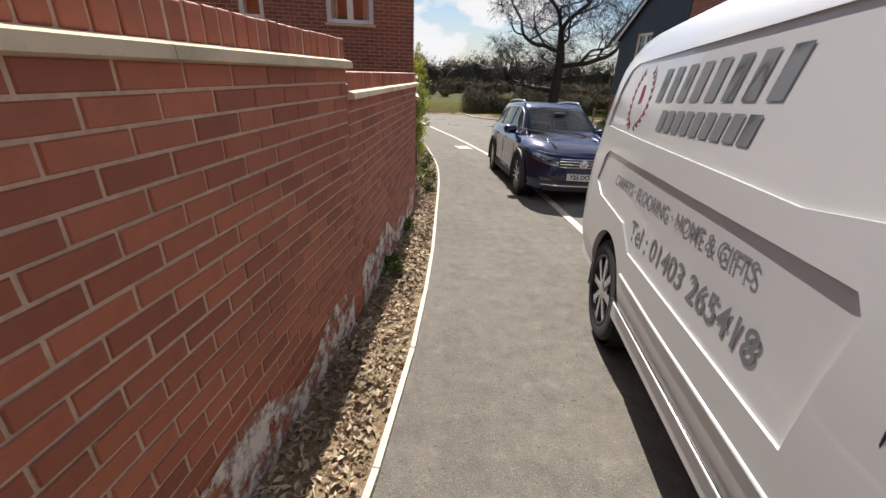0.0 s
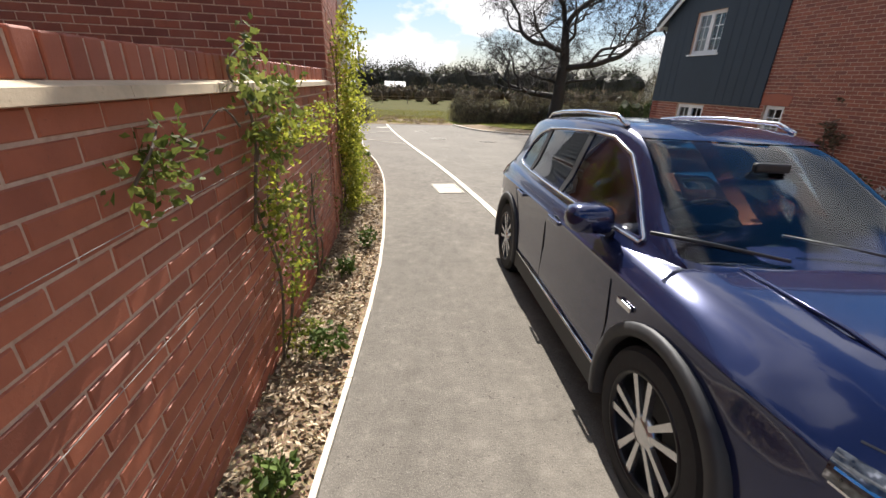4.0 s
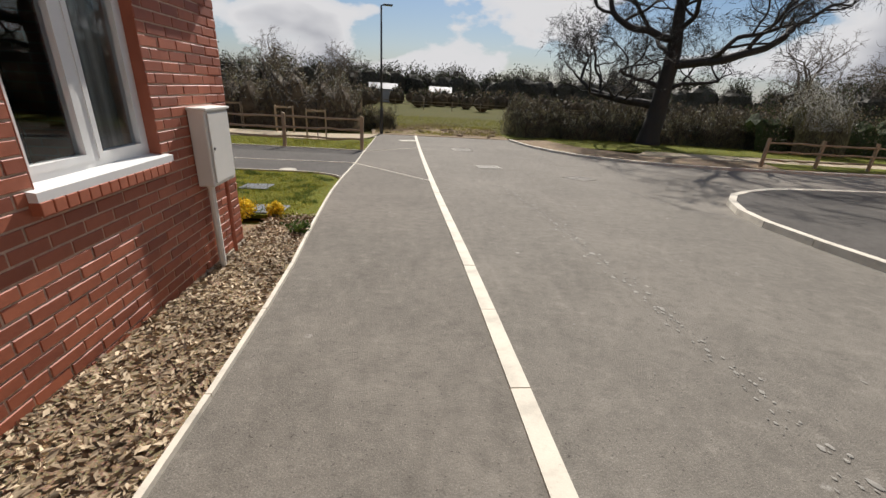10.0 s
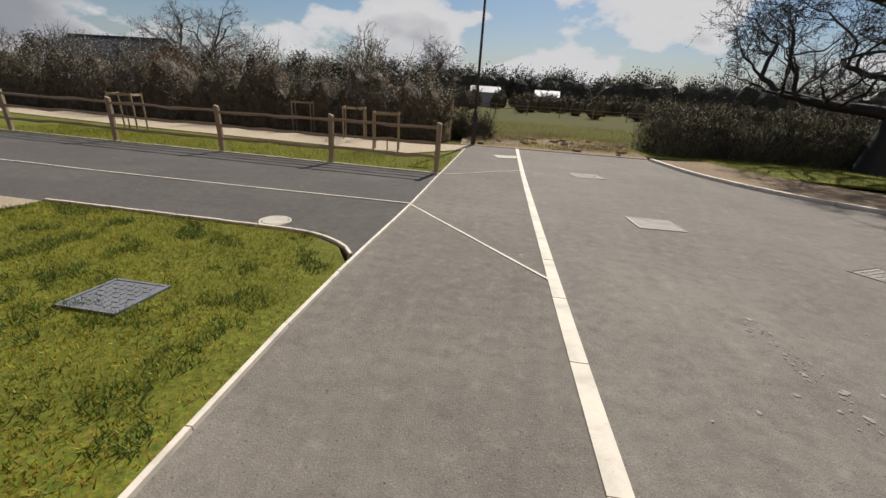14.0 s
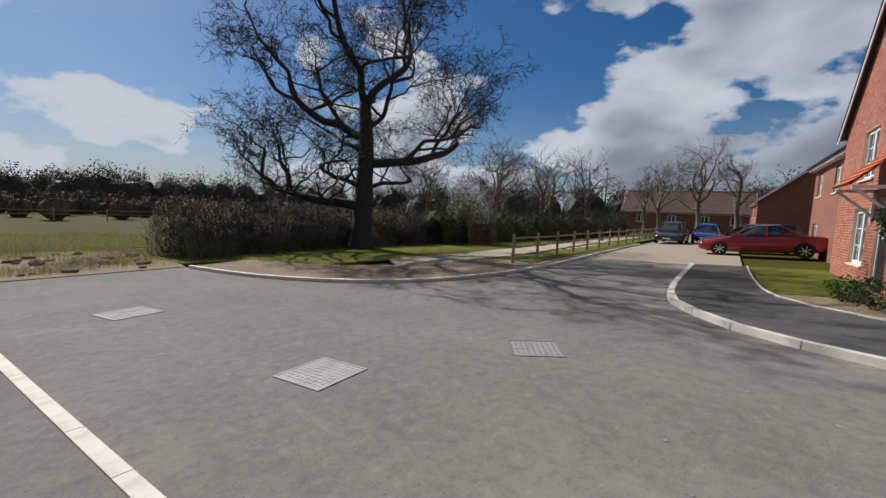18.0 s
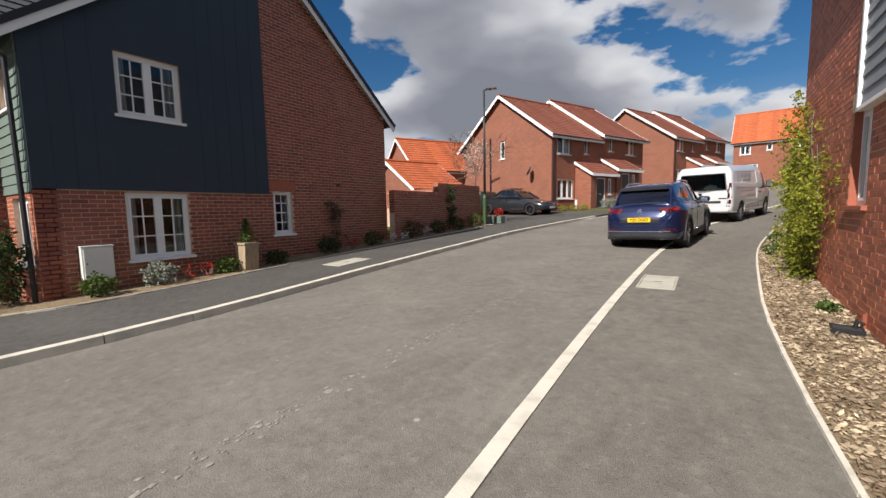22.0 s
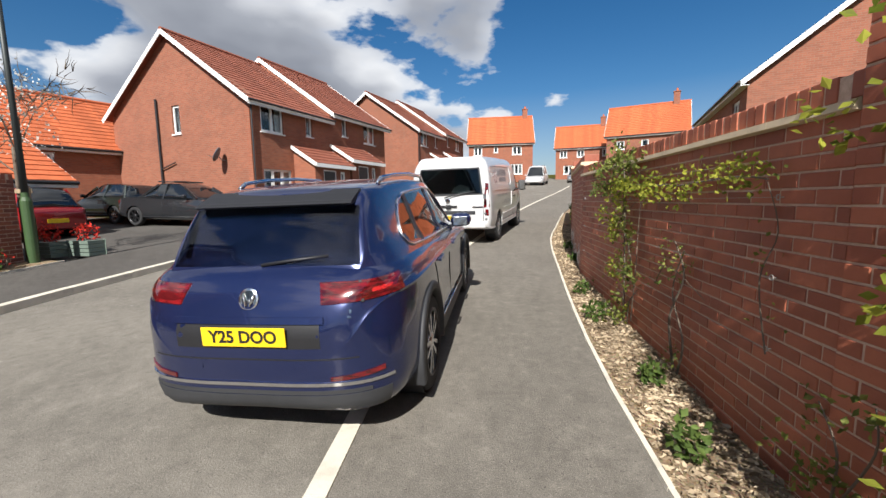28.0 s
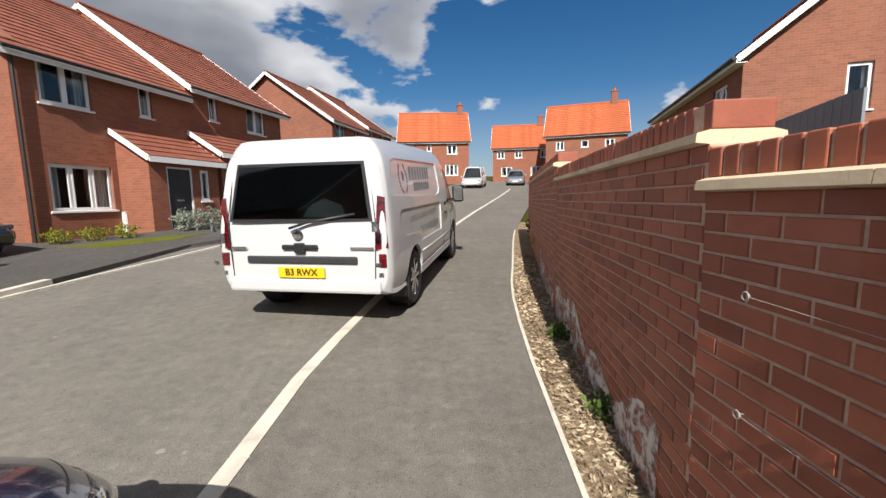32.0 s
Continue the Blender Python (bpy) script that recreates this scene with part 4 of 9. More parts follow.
# grey weatherboards over the northern part
CB = 3.72
part("board_base", boxes(((CB, -0.045, 2.14), (HW_L + 0.05, -0.004, HW_TOP))), M_CLAD_GREY, hw)
boards(hw, Matrix.Translation((CB, -0.046, 0)), HW_L + 0.05 - CB, 2.12, HW_TOP, M_CLAD_GREY)
part("drip_board", boxes(((CB - 0.02, -0.10, 2.08), (HW_L + 0.07, -0.004, 2.12))), M_WHITE, hw)
part("corner_trim", boxes(((CB - 0.05, -0.10, 2.08), (CB, -0.004, HW_TOP))), M_WHITE, hw)
roof_slope(hw, (-0.3, -0.3, HW_TOP - 0.1), (HW_L + 0.3, -0.3, HW_TOP - 0.1), (HW_L + 0.3, 3.2, 7.6), (-0.3, 3.2, 7.6), M_TILE_DARK)
roof_slope(hw, (HW_L + 0.3, 6.7, HW_TOP - 0.1), (-0.3, 6.7, HW_TOP - 0.1), (-0.3, 3.2, 7.6), (HW_L + 0.3, 3.2, 7.6), M_TILE_DARK)
for x in (0.0, HW_L - 0.28):
    bm = bmesh.new()
    prism(bm, [(0.0, HW_TOP), (6.4, HW_TOP), (3.2, 7.5)], 0.28, 'x', x)
    part("gable_wall", bm, M_WALL_H, hw)

# ---- the blue-clad house across the road ----
BX = 8.30
hb = thing("blue_clad_house", pose(BX, 5.65, 0, 0, 0, -90), "detached red brick house with dark blue boarding and slate-grey roof", "house")
B_W, B_EAVE, B_APEX, B_D = 8.10, 4.05, 7.35, 9.0
holes_b = [(1.18, 0.33, 2.22, 1.54), (1.18, 2.90, 2.22, 3.98), (4.10, 0.62, 4.62, 1.66)]
bm = bmesh.new()
holed(bm, B_W, -1.0, B_EAVE, holes_b, 0.28)
prism(bm, [(0, B_EAVE), (B_W, B_EAVE), (B_W / 2, B_APEX - 0.05)], 0.28, 'y', 0.0)
part("wall", bm, M_MORTAR, hb)


def b_top(u):
    return B_EAVE + (B_APEX - B_EAVE) * (1 - abs(u - B_W / 2) / (B_W / 2)) - 0.1


CLAD_U = 3.98
# west face in the shaded brick tone, sunward faces in plain red
lay_bricks(hb, Matrix(), CLAD_U, -0.3, 1.56, holes_b, None, M_BRICK_SHADED)
lay_bricks(hb, Matrix(), B_W, -0.3, B_APEX, holes_b, None, M_BRICK_SHADED, x0=CLAD_U, top=b_top)
part("cladding", (lambda b: (holed(b, CLAD_U, 1.58, B_EAVE, holes_b, 0.03, -0.034), prism(b, [(0, B_EAVE), (CLAD_U, B_EAVE), (CLAD_U, b_top(CLAD_U) + 0.02)], 0.03, 'y', -0.034), b)[-1])(bmesh.new()), M_CLAD_BLUE, hb, "flat dark blue board cladding")
for k in range(1, 14):
    u = CLAD_U * k / 14
    if not 1.1 < u < 2.3:
        part("cover_strip", boxes(((u - 0.005, -0.038, 1.58), (u + 0.005, -0.034, min(B_EAVE + (B_APEX - B_EAVE) * u / (B_W / 2) - 0.1, 7.2)))), M_CLAD_BLUE, hb)
for u, z, ww, hh, c in ((1.18, 0.33, 1.04, 1.21, 2), (1.18, 2.90, 1.04, 1.08, 2)):
    window(hb, Matrix.Translation((u, -0.02, z)), ww, hh, c, 3, M_WHITE)
window(hb, Matrix.Translation((4.10, 0, 0.62)), 0.52, 1.04, 1, 4, M_WHITE)
bm = bmesh.new()
prism(bm, [(4.02, 1.66), (4.70, 1.66), (4.74, 1.88), (4.36, 1.93), (3.98, 1.88)], 0.014, 'y', -0.012)
part("brick_arch", bm, M_BRICK_J, hb)
# north side and back
NHOLES = [(B_D - 1.30, 2.87, B_D - 0.58, 3.74), (B_D - 1.25, 0.36, B_D - 0.25, 1.45)]
bm = bmesh.new()
holed(bm, B_D, -1.0, B_EAVE, NHOLES, 0.28)
MN = Matrix.Translation((0, B_D, 0)) @ rz(-90)
bm.transform(MN)
part("wall", bm, M_MORTAR, hb)
lay_bricks(hb, MN, B_D, -0.35, 1.52, NHOLES, None, M_BRICK_J, x0=B_D - 1.85)
boards(hb, MN @ Matrix.Translation((B_D - 1.85, -0.004, 0)), 1.85, 1.52, B_EAVE - 0.02, M_CLAD_GREEN, [(h[0] - B_D + 1.85, h[1], h[2] - B_D + 1.85, h[3]) for h in NHOLES], 0.16)
window(hb, MN @ Matrix.Translation((B_D - 1.30, -0.01, 2.87)), 0.72, 0.87, 2, 2, M_WHITE)
window(hb, MN @ Matrix.Translation((B_D - 1.25, 0, 0.36)), 1.0, 1.09, 2, 3, M_WHITE)
part("wall", boxes(((0.28, B_D - 0.28, -1), (B_W, B_D, B_EAVE))), M_WALL_H, hb)
part("wall", boxes(((B_W - 0.28, 0.28, -1), (B_W, B_D - 0.28, B_EAVE))), M_WALL_H, hb)
KB = (B_APEX - B_EAVE) / (B_W / 2)
roof_slope(hb, (-0.3, B_D, B_EAVE - KB * 0.3), (-0.3, -0.16, B_EAVE - KB * 0.3), (B_W / 2, -0.16, B_APEX), (B_W / 2, B_D, B_APEX), M_TILE_DARK)
roof_slope(hb, (B_W + 0.3, -0.16, B_EAVE - KB * 0.3), (B_W + 0.3, B_D, B_EAVE - KB * 0.3), (B_W / 2, B_D, B_APEX), (B_W / 2, -0.16, B_APEX), M_TILE_DARK)
for s in (-0.32, B_W + 0.32):
    e = B_EAVE - KB * 0.32
    part("bargeboard", bar((s, -0.155, e - 0.10), (B_W / 2, -0.155, B_APEX - 0.10), 0.03, 0.15), M_WHITE, hb)
    part("verge_trim", bar((s, -0.165, e + 0.01), (B_W / 2, -0.165, B_APEX + 0.01), 0.06, 0.10), M_BLACK, hb)
part("fascia", boxes(((-0.33, -0.16, B_EAVE - KB * 0.3 - 0.16), (-0.30, 1.75, B_EAVE - KB * 0.3))), M_WHITE, hb)
bm = bmesh.new()
tube(bm, [(-0.39, -0.14, B_EAVE - 0.28), (-0.39, 1.75, B_EAVE - 0.28)], 0.055, 8)
tube(bm, [(-0.39, 0.08, B_EAVE - 0.30), (-0.12, 0.08, B_EAVE - 0.55), (-0.08, 0.08, -0.2)], 0.034, 8)
part("gutter", bm, M_BLACK, hb, "black plastic gutter and downpipe")
# front gable that stands forward on the north side
FG_X0, FG_W, FG_Y = 1.80, 6.55, 0.80     # from the corner, width, how far forward
MG = Matrix.Translation((-FG_Y, FG_X0 + FG_W, 0)) @ rz(-90)
FG_A = 6.98
gh = [(FG_W - 4.55, 2.30, FG_W - 3.35, 3.55), (FG_W - 2.35, 2.55, FG_W - 1.75, 3.72), (FG_W - 4.6, 0.15, FG_W - 3.35, 1.55), (FG_W - 2.6, -0.35, FG_W - 1.65, 1.72)]
bm = bmesh.new()
holed(bm, FG_W, -1.0, 3.95, gh, 0.28)
prism(bm, [(0, 3.95), (FG_W, 3.95), (FG_W / 2, FG_A - 0.05)], 0.28, 'y', 0.0)
bm.transform(MG)
part("gable_wall", bm, M_MORTAR, hb)
lay_bricks(hb, MG, FG_W, -0.4, FG_A, gh, None, M_BRICK_J, top=lambda u: 3.95 + (FG_A - 3.95) * (1 - abs(u - FG_W / 2) / (FG_W / 2)) - 0.1)
bm = bmesh.new()
holed(bm, FG_Y, -1.0, 3.95, [], 0.25)
bm.transform(Matrix.Translation((-FG_Y, FG_X0, 0)))
part("wall", bm, M_MORTAR, hb)
lay_bricks(hb, Matrix.Translation((-FG_Y, FG_X0, 0)), FG_Y, -0.4, 3.95, (), None, M_BRICK_J)
window(hb, MG @ Matrix.Translation((gh[0][0], 0, gh[0][1])), 1.2, 1.25, 2, 3, M_STONE)
window(hb, MG @ Matrix.Translation((gh[1][0], 0, gh[1][1])), 0.6, 1.17, 1, 3, M_STONE)
window(hb, MG @ Matrix.Translation((gh[2][0], 0, gh[2][1])), 1.25, 1.4, 2, 3, M_STONE)
dr = part("door", boxes(((0, 0.08, 0), (0.95, 0.13, 2.07))), M_RED_DOOR, hb, "dark panelled front door")
dr.matrix_basis = MG @ Matrix.Translation((gh[3][0], 0, gh[3][1]))
part("door_frame", boxes(((-0.02, 0.05, 0), (0.05, 0.15, 2.07)), ((0.90, 0.05, 0), (0.97, 0.15, 2.07)), ((0.05, 0.05, 2.0), (0.90, 0.15, 2.07)), ((0.15, 0.075, 1.2), (0.8, 0.08, 1.85))), M_WHITE, dr)
# tiled porch canopy on white brackets
MP = MG @ Matrix.Translation((FG_W - 2.95, 0, 0))
for s, q in ((0.0, 0.85), (1.7, 0.85)):
    roof = None
bm = bmesh.new()
canopy = roof_slope(hb, MP @ Vector((-0.05, -0.75, 2.0)), MP @ Vector((1.65, -0.75, 2.0)), MP @ Vector((1.65, 0.0, 2.75)), MP @ Vector((-0.05, 0.0, 2.75)), M_TILE_ORANGE, 0.2, name="porch_canopy")
for u in (0.05, 1.5):
    bm = bmesh.new()
    tube(bm, [(u, -0.03, 1.35), (u, -0.30, 1.60), (u, -0.68, 1.93)], 0.035, 6)
    cube(bm, (u - 0.03, -0.70, 1.90), (u + 0.03, 0.0, 1.97))
    cube(bm, (u - 0.03, -0.06, 1.2), (u + 0.03, 0.0, 1.97))
    ob = part("porch_bracket", bm, M_WHITE, hb)
    ob.matrix_basis = MP
KG = (FG_A - 3.95) / (FG_W / 2)
for s in (-1, 1):
    e0 = MG @ Vector((FG_W / 2 + s * (FG_W / 2 + 0.25), -0.16, 3.95 - KG * 0.25))
    r0 = MG @ Vector((FG_W / 2, -0.16, FG_A))
    e1, r1 = e0 + Vector((FG_Y + 3.6, 0, 0)), r0 + Vector((FG_Y + 3.6, 0, 0))
    roof_slope(hb, e0, e1, r1, r0, M_TILE_DARK)
    dn = Vector((0, 0, -0.10))
    part("bargeboard", bar(e0 + dn * 1.1, r0 + dn * 1.1, 0.03, 0.12), M_WHITE, hb)
    part("verge_trim", bar(e0 + dn * 0.1, r0 + dn * 0.1, 0.06, 0.09), M_BLACK, hb)

# ---- the pair of houses up the street, and their like ----
def pair_house(m, label):
    """Two joined brick houses with brown tiles; the second stands a step higher."""
    h = thing("semi_detached_house", m, label, "house", "pairs of brick houses")
    for k in (0, 1):
        x0, up, w = (-0.42, 0.0, 4.82) if k == 0 else (4.40, 0.36, 5.10)
        d, eave, ridge, th = 8.8, 4.70, 7.75, 0.25
        wins = [(0.53, 3.42, 1.2, 1.08, 2), (3.10, 3.55, 0.42, 0.95, 1), (0.52, 0.72, 1.55, 1.22, 3)] if k == 0 else [(0.95, 3.55, 0.42, 0.95, 1), (2.90, 3.42, 1.1, 1.08, 2), (3.0, 0.72, 1.5, 1.22, 3)]
        fh = [(u, z, u + a, z + b) for u, z, a, b, c in wins]
        mx = Matrix.Translation((x0, 0, up))
        bm = bmesh.new()
        holed(bm, w, -1.4, eave, fh, th)
        ob = part("wall", bm, M_WALL_H, h)
        ob.matrix_basis = mx
        for u, z, a, b, c in wins:
            window(h, mx @ Matrix.Translation((u, 0, z)), a, b, c, 0, M_WHITE)
        ob = part("wall", boxes(((0, d - th, -1.4), (w, d, eave))), M_WALL_H, h)
        ob.matrix_basis = mx
        sh = [(d - th - 4.55, 3.55, d - th - 4.05, 4.75)] if k == 0 else []
        me = mx @ (Matrix.Translation((0, d - th, 0)) @ rz(-90) if k == 0 else Matrix.Translation((w, th, 0)) @ rz(90))
        bm = bmesh.new()
        holed(bm, d - 2 * th, -1.4, 4.75, sh, th)
        prism(bm, [(-th, 4.75), (d - th, 4.75), (d / 2 - th, ridge - 0.05)], th, 'y', 0.0)
        ob = part("gable_wall", bm, M_WALL_O, h)
        ob.matrix_basis = me
        if k == 0:
            window(h, me @ Matrix.Translation((sh[0][0], 0, 3.55)), 0.5, 1.2, 1, 0, M_WHITE)
        else:
            bm = bmesh.new()
            holed(bm, d - 2 * th, -1.0, 4.7, [], th)
            prism(bm, [(-th, 4.7), (d - th, 4.7), (d / 2 - th, ridge - 0.05)], th, 'y', 0.0)
            ob = part("gable_wall", bm, M_WALL_O, h)
            ob.matrix_basis = mx @ Matrix.Translation((0, d - th, 0)) @ rz(-90)
        o, kk = 0.28, (ridge - eave) / (d / 2)
        oa, ob_ = (o, 0.0) if k == 0 else (0.05, o)
        ez = eave - kk * o
        roof_slope(h, mx @ Vector((-oa, -o, ez)), mx @ Vector((w + ob_, -o, ez)), mx @ Vector((w + ob_, d / 2, ridge)), mx @ Vector((-oa, d / 2, ridge)), M_TILE_BROWN)
        roof_slope(h, mx @ Vector((w + ob_, d + o, ez)), mx @ Vector((-oa, d + o, ez)), mx @ Vector((-oa, d / 2, ridge)), mx @ Vector((w + ob_, d / 2, ridge)), M_TILE_BROWN)
        bm = bmesh.new()
        tube(bm, [mx @ Vector((-oa, d / 2, ridge + 0.02)), mx @ Vector((w + ob_, d / 2, ridge + 0.02))], 0.1, 8)
        part("ridge_tiles", bm, M_TILE_BROWN, h)
        for x in ((-oa,) if k == 0 else (-oa, w + ob_)):
            for s in (-o, d + o):
                part("bargeboard", bar(mx @ Vector((x, s, ez - 0.07)), mx @ Vector((x, d / 2, ridge - 0.06)), 0.03, 0.18), M_WHITE, h)
        part("fascia", boxes((mx @ Vector((-oa, -o - 0.02, ez - 0.20)), mx @ Vector((w + ob_, -o + 0.01, ez - 0.02)))), M_WHITE, h)
        bm = bmesh.new()
        tube(bm, [mx @ Vector((-oa, -o - 0.08, ez - 0.04)), mx @ Vector((w + ob_, -o - 0.08, ez - 0.04))], 0.05, 8)
        part("gutter", bm, M_BLACK, h)
        # porch under a lean-to roof
        px0, pw, pd = (2.24, 2.5, 1.15) if k == 0 else (0.10, 2.6, 1.15)
        ph = [(0.55, -0.15, 1.45, 1.98), (1.75, 0.95, 2.1, 1.95)]
        mp = mx @ Matrix.Translation((px0, -pd, 0))
        bm = bmesh.new()
        holed(bm, pw, -1.4, 2.25, ph, 0.12)
        ob = part("porch_wall", bm, M_WALL_H, h)
        ob.matrix_basis = mp
        for x in (0.0, pw - 0.12):
            bm = bmesh.new()
            prism(bm, [(0.12, -1.4), (pd, -1.4), (pd, 2.95), (0.12, 2.3)], 0.12, 'x', x)
            ob = part("porch_wall", bm, M_WALL_H, h)
            ob.matrix_basis = mp
        dd = part("door", boxes(((0.60, 0.05, -0.15), (1.40, 0.10, 1.93))), M_RED_DOOR, h, "black front door")
        dd.matrix_basis = mp
        part("door_frame", boxes(((0.55, 0.02, -0.15), (0.60, 0.11, 1.98)), ((1.40, 0.02, -0.15), (1.45, 0.11, 1.98)), ((0.60, 0.02, 1.93), (1.40, 0.11, 1.98))), M_WHITE, dd)
        part("letter_plate", boxes(((0.88, 0.035, 0.95), (1.12, 0.05, 1.0))), M_STEEL, dd)
        window(h, mp @ Matrix.Translation((1.75, 0, 0.95)), 0.35, 1.0, 1, 0, M_WHITE, deep=0.03, curtain=False)
        roof_slope(h, mp @ Vector((-0.15, -0.22, 2.22)), mp @ Vector((pw + 0.15, -0.22, 2.22)), mp @ Vector((pw + 0.15, pd, 3.05)), mp @ Vector((-0.15, pd, 3.05)), M_TILE_BROWN, name="porch_roof")
        part("porch_fascia", (lambda b: (b.transform(mp), b)[1])(boxes(((-0.15, -0.25, 2.06), (pw + 0.15, -0.22, 2.22)))), M_WHITE, h)
        for x in (-0.16, pw + 0.16):
            part("porch_bargeboard", bar(mp @ Vector((x, -0.22, 2.15)), mp @ Vector((x, pd, 2.98)), 0.03, 0.15), M_WHITE, h)
    # pipes on the gable end
    bm = bmesh.new()
    tube(bm, [(-0.50, 5.45, 0.0), (-0.50, 5.45, 5.1)], 0.05, 8)
    tube(bm, [(-0.50, 5.45, 2.1), (-0.50, 4.5, 2.35)], 0.03, 6)
    part("soil_pipe", bm, M_BLACK, h)
    bm = bmesh.new()
    tube(bm, [(-0.38, -0.06, -0.3), (-0.38, -0.06, 4.4)], 0.034, 6)
    part("downpipe", bm, M_BLACK, h)
    return h


H2 = pose(7.55, -17.05, 0.98, 0, 0, -112)
pair_house(H2, "pair of red brick houses with brown tiled roofs and porches")
pair_house(pose(2.3, -32.6, 2.35, 0, 0, -112), "further pair of red brick houses with brown roofs")

gable_house("hilltop_house", pose(-2.2, -50.7, 3.9, 0, 0, 174), 7.6, 7.5, 4.45, 8.0, M_TILE_ORANGE, "brick house with bright orange tiled roof up the hill", M_WALL_H, front=[(0.6, 2.9, 1.0, 1.0, 2), (3.0, 3.2, 0.5, 0.7, 1), (5.2, 2.9, 1.1, 1.0, 2), (0.9, 0.6, 1.4, 1.2, 3), (5.0, 0.6, 1.4, 1.2, 3)], chimney=(6.6, 0.8))
gable_house("hilltop_house", pose(-13.6, -54.3, 4.1, 0, 0, 163), 7.5, 7.0, 4.0, 7.0, M_TILE_ORANGE, "orange roofed brick house with a small dormer gable", M_WALL_H, front=[(0.5, 2.6, 0.9, 0.9, 2), (2.6, 2.6, 0.9, 0.9, 2), (5.6, 2.6, 0.9, 0.9, 2), (1.0, 0.5, 1.3, 1.1, 2), (4.5, 0.5, 1.3, 1.1, 2)], chimney=(5.5, 0.9))
gable_house("hilltop_house", pose(-16.9, -45.8, 3.4, 0, 0, 153), 7.6, 7.0, 4.85, 8.2, M_TILE_ORANGE, "tall brick house with steep orange tiled roof", M_WALL_O, front=[(1.0, 3.2, 0.8, 0.9, 2), (3.4, 3.4, 0.7, 0.7, 1), (5.6, 3.2, 0.9, 0.9, 2)], chimney=(6.2, 1.0))
gable_house("orange_roof_house", pose(17.6, -16.3, 0.9, 0, 0, -118), 7.5, 6.6, 3.35, 5.9, M_TILE_ORANGE, "low brick house with orange roof behind the garden wall", M_WALL_H, side=[(2.6, 2.0, 0.9, 0.9, 2)], front=[(0.8, 2.0, 0.9, 0.9, 2)])
gable_house("garage", pose(12.6, -9.6, 0.4, 0, 0, -110), 3.2, 5.6, 2.0, 3.6, M_TILE_ORANGE, "small brick garage with orange tiled roof", M_WALL_O)
gable_house("house_behind_wall", pose(-14.6, -25.2, 1.0, 0, 0, 68), 9.5, 8.4, 4.9, 8.2, M_TILE_BROWN, "brick house behind the garden wall with white bargeboards", M_WALL_O, far_side=[(2.2, 3.1, 0.6, 1.25, 1)], front=[(1.2, 3.2, 1.1, 1.1, 2), (4.0, 3.2, 0.5, 1.0, 1), (7.4, 3.2, 1.1, 1.1, 2)])

# ---- garden walls ----
def garden_wall(name, a, b, z_stone, label, own=None, z_low=None, thick=0.215, mats=None, stone=True):
    """A brick wall with a projecting stone course and a brick-on-edge coping; its face is on the right of a -> b."""
    d = math.dist(a, b)
    m = Matrix.Translation((a[0], a[1], 0)) @ Matrix.Rotation(math.atan2(b[1] - a[1], b[0] - a[0]), 4, 'Z')
    g = thing(name, m, label, "wall", kind="structure")
    zl = min(gz(*a), gz(*b)) - 0.2 if z_low is None else z_low
    part("wall_core", boxes(((0, 0, zl - 0.4), (d, thick, z_stone))), M_MORTAR, g)
    rows = int((z_stone - zl) / 0.075)
    z_first = z_stone - rows * 0.075 + 0.008
    lay_bricks(g, Matrix(), d, z_first, z_stone, (), own, mats or M_BRICK_J, M_BRICK)
    lay_bricks(g, Matrix.Translation((d, thick, 0)) @ rz(180), d, max(z_first, z_stone - 0.75), z_stone, (), None, mats or M_BRICK_J)
    zc = max(z_first, z_stone - 0.6)
    lay_bricks(g, Matrix.Translation((d, 0, 0)) @ rz(90), thick, zc, z_stone, (), None, mats or M_BRICK_J)
    lay_bricks(g, Matrix.Translation((0, thick, 0)) @ rz(-90), thick, zc, z_stone, (), None, mats or M_BRICK_J)
    zt = z_stone
    if stone:
        x = 0.0
        while x < d - 0.01:
            e = min(x + 0.60, d)
            bm = bmesh.new()
            prism(bm, [(-0.050, zt + 0.006), (-0.046, zt + 0.040), (0.0, zt + 0.052), (thick, zt + 0.052), (thick + 0.046, zt + 0.040), (thick + 0.05, zt + 0.006), (thick, zt), (0, zt)], e - x - 0.003, 'x', x)
            part("coping_stone", bm, M_STONE, g)
            x = e
        zt += 0.052
    part("coping_mortar", boxes(((0.04, 0.006, zt), (d - 0.04, thick - 0.006, zt + 0.098))), M_MORTAR, g)
    x = 0.0
    me = None
    while x < d - 0.02:
        x = d - 0.065 if x > d - 0.13 else x
        w = 0.065
        bm = boxes(((0, 0.0, 0.0), (w, thick, 0.105)), bev=0.006)
        ob = part("coping_brick", bm, M_BRICK, g)
        ob.matrix_basis = Matrix.Translation((x, random.uniform(-0.004, 0.004), zt + random.uniform(-0.002, 0.002)))
        x += 0.076
    return g


GW_N = garden_wall("garden_wall_north", (-2.14, -7.02), (-1.715, -2.36), 1.855, "red brick garden wall with stone course and brick coping", own=lambda u, z: 0.15 < z < 1.5 and u > 1.2)
GW_M = garden_wall("garden_wall_middle", (-2.88, -10.10), (-2.14, -7.02), 2.03, "red brick garden wall stained with white salts", own=lambda u, z: 0.3 < z < 1.7 and u > 0.9)
GW_S = garden_wall("garden_wall_south", (-4.45, -15.5), (-2.88, -10.10), 2.20, "red brick garden wall stepping up the hill", own=lambda u, z: 0.4 < z < 1.9 and u > 3.0)
# shade is coloured into the bricks of these three walls
garden_wall("garden_wall_east_low", (7.92, -2.40), (7.92, -4.85), 1.68, "low red brick garden wall beside the house, coloured as in shade", mats=M_BRICK_SHADED, stone=False, z_low=-0.1)
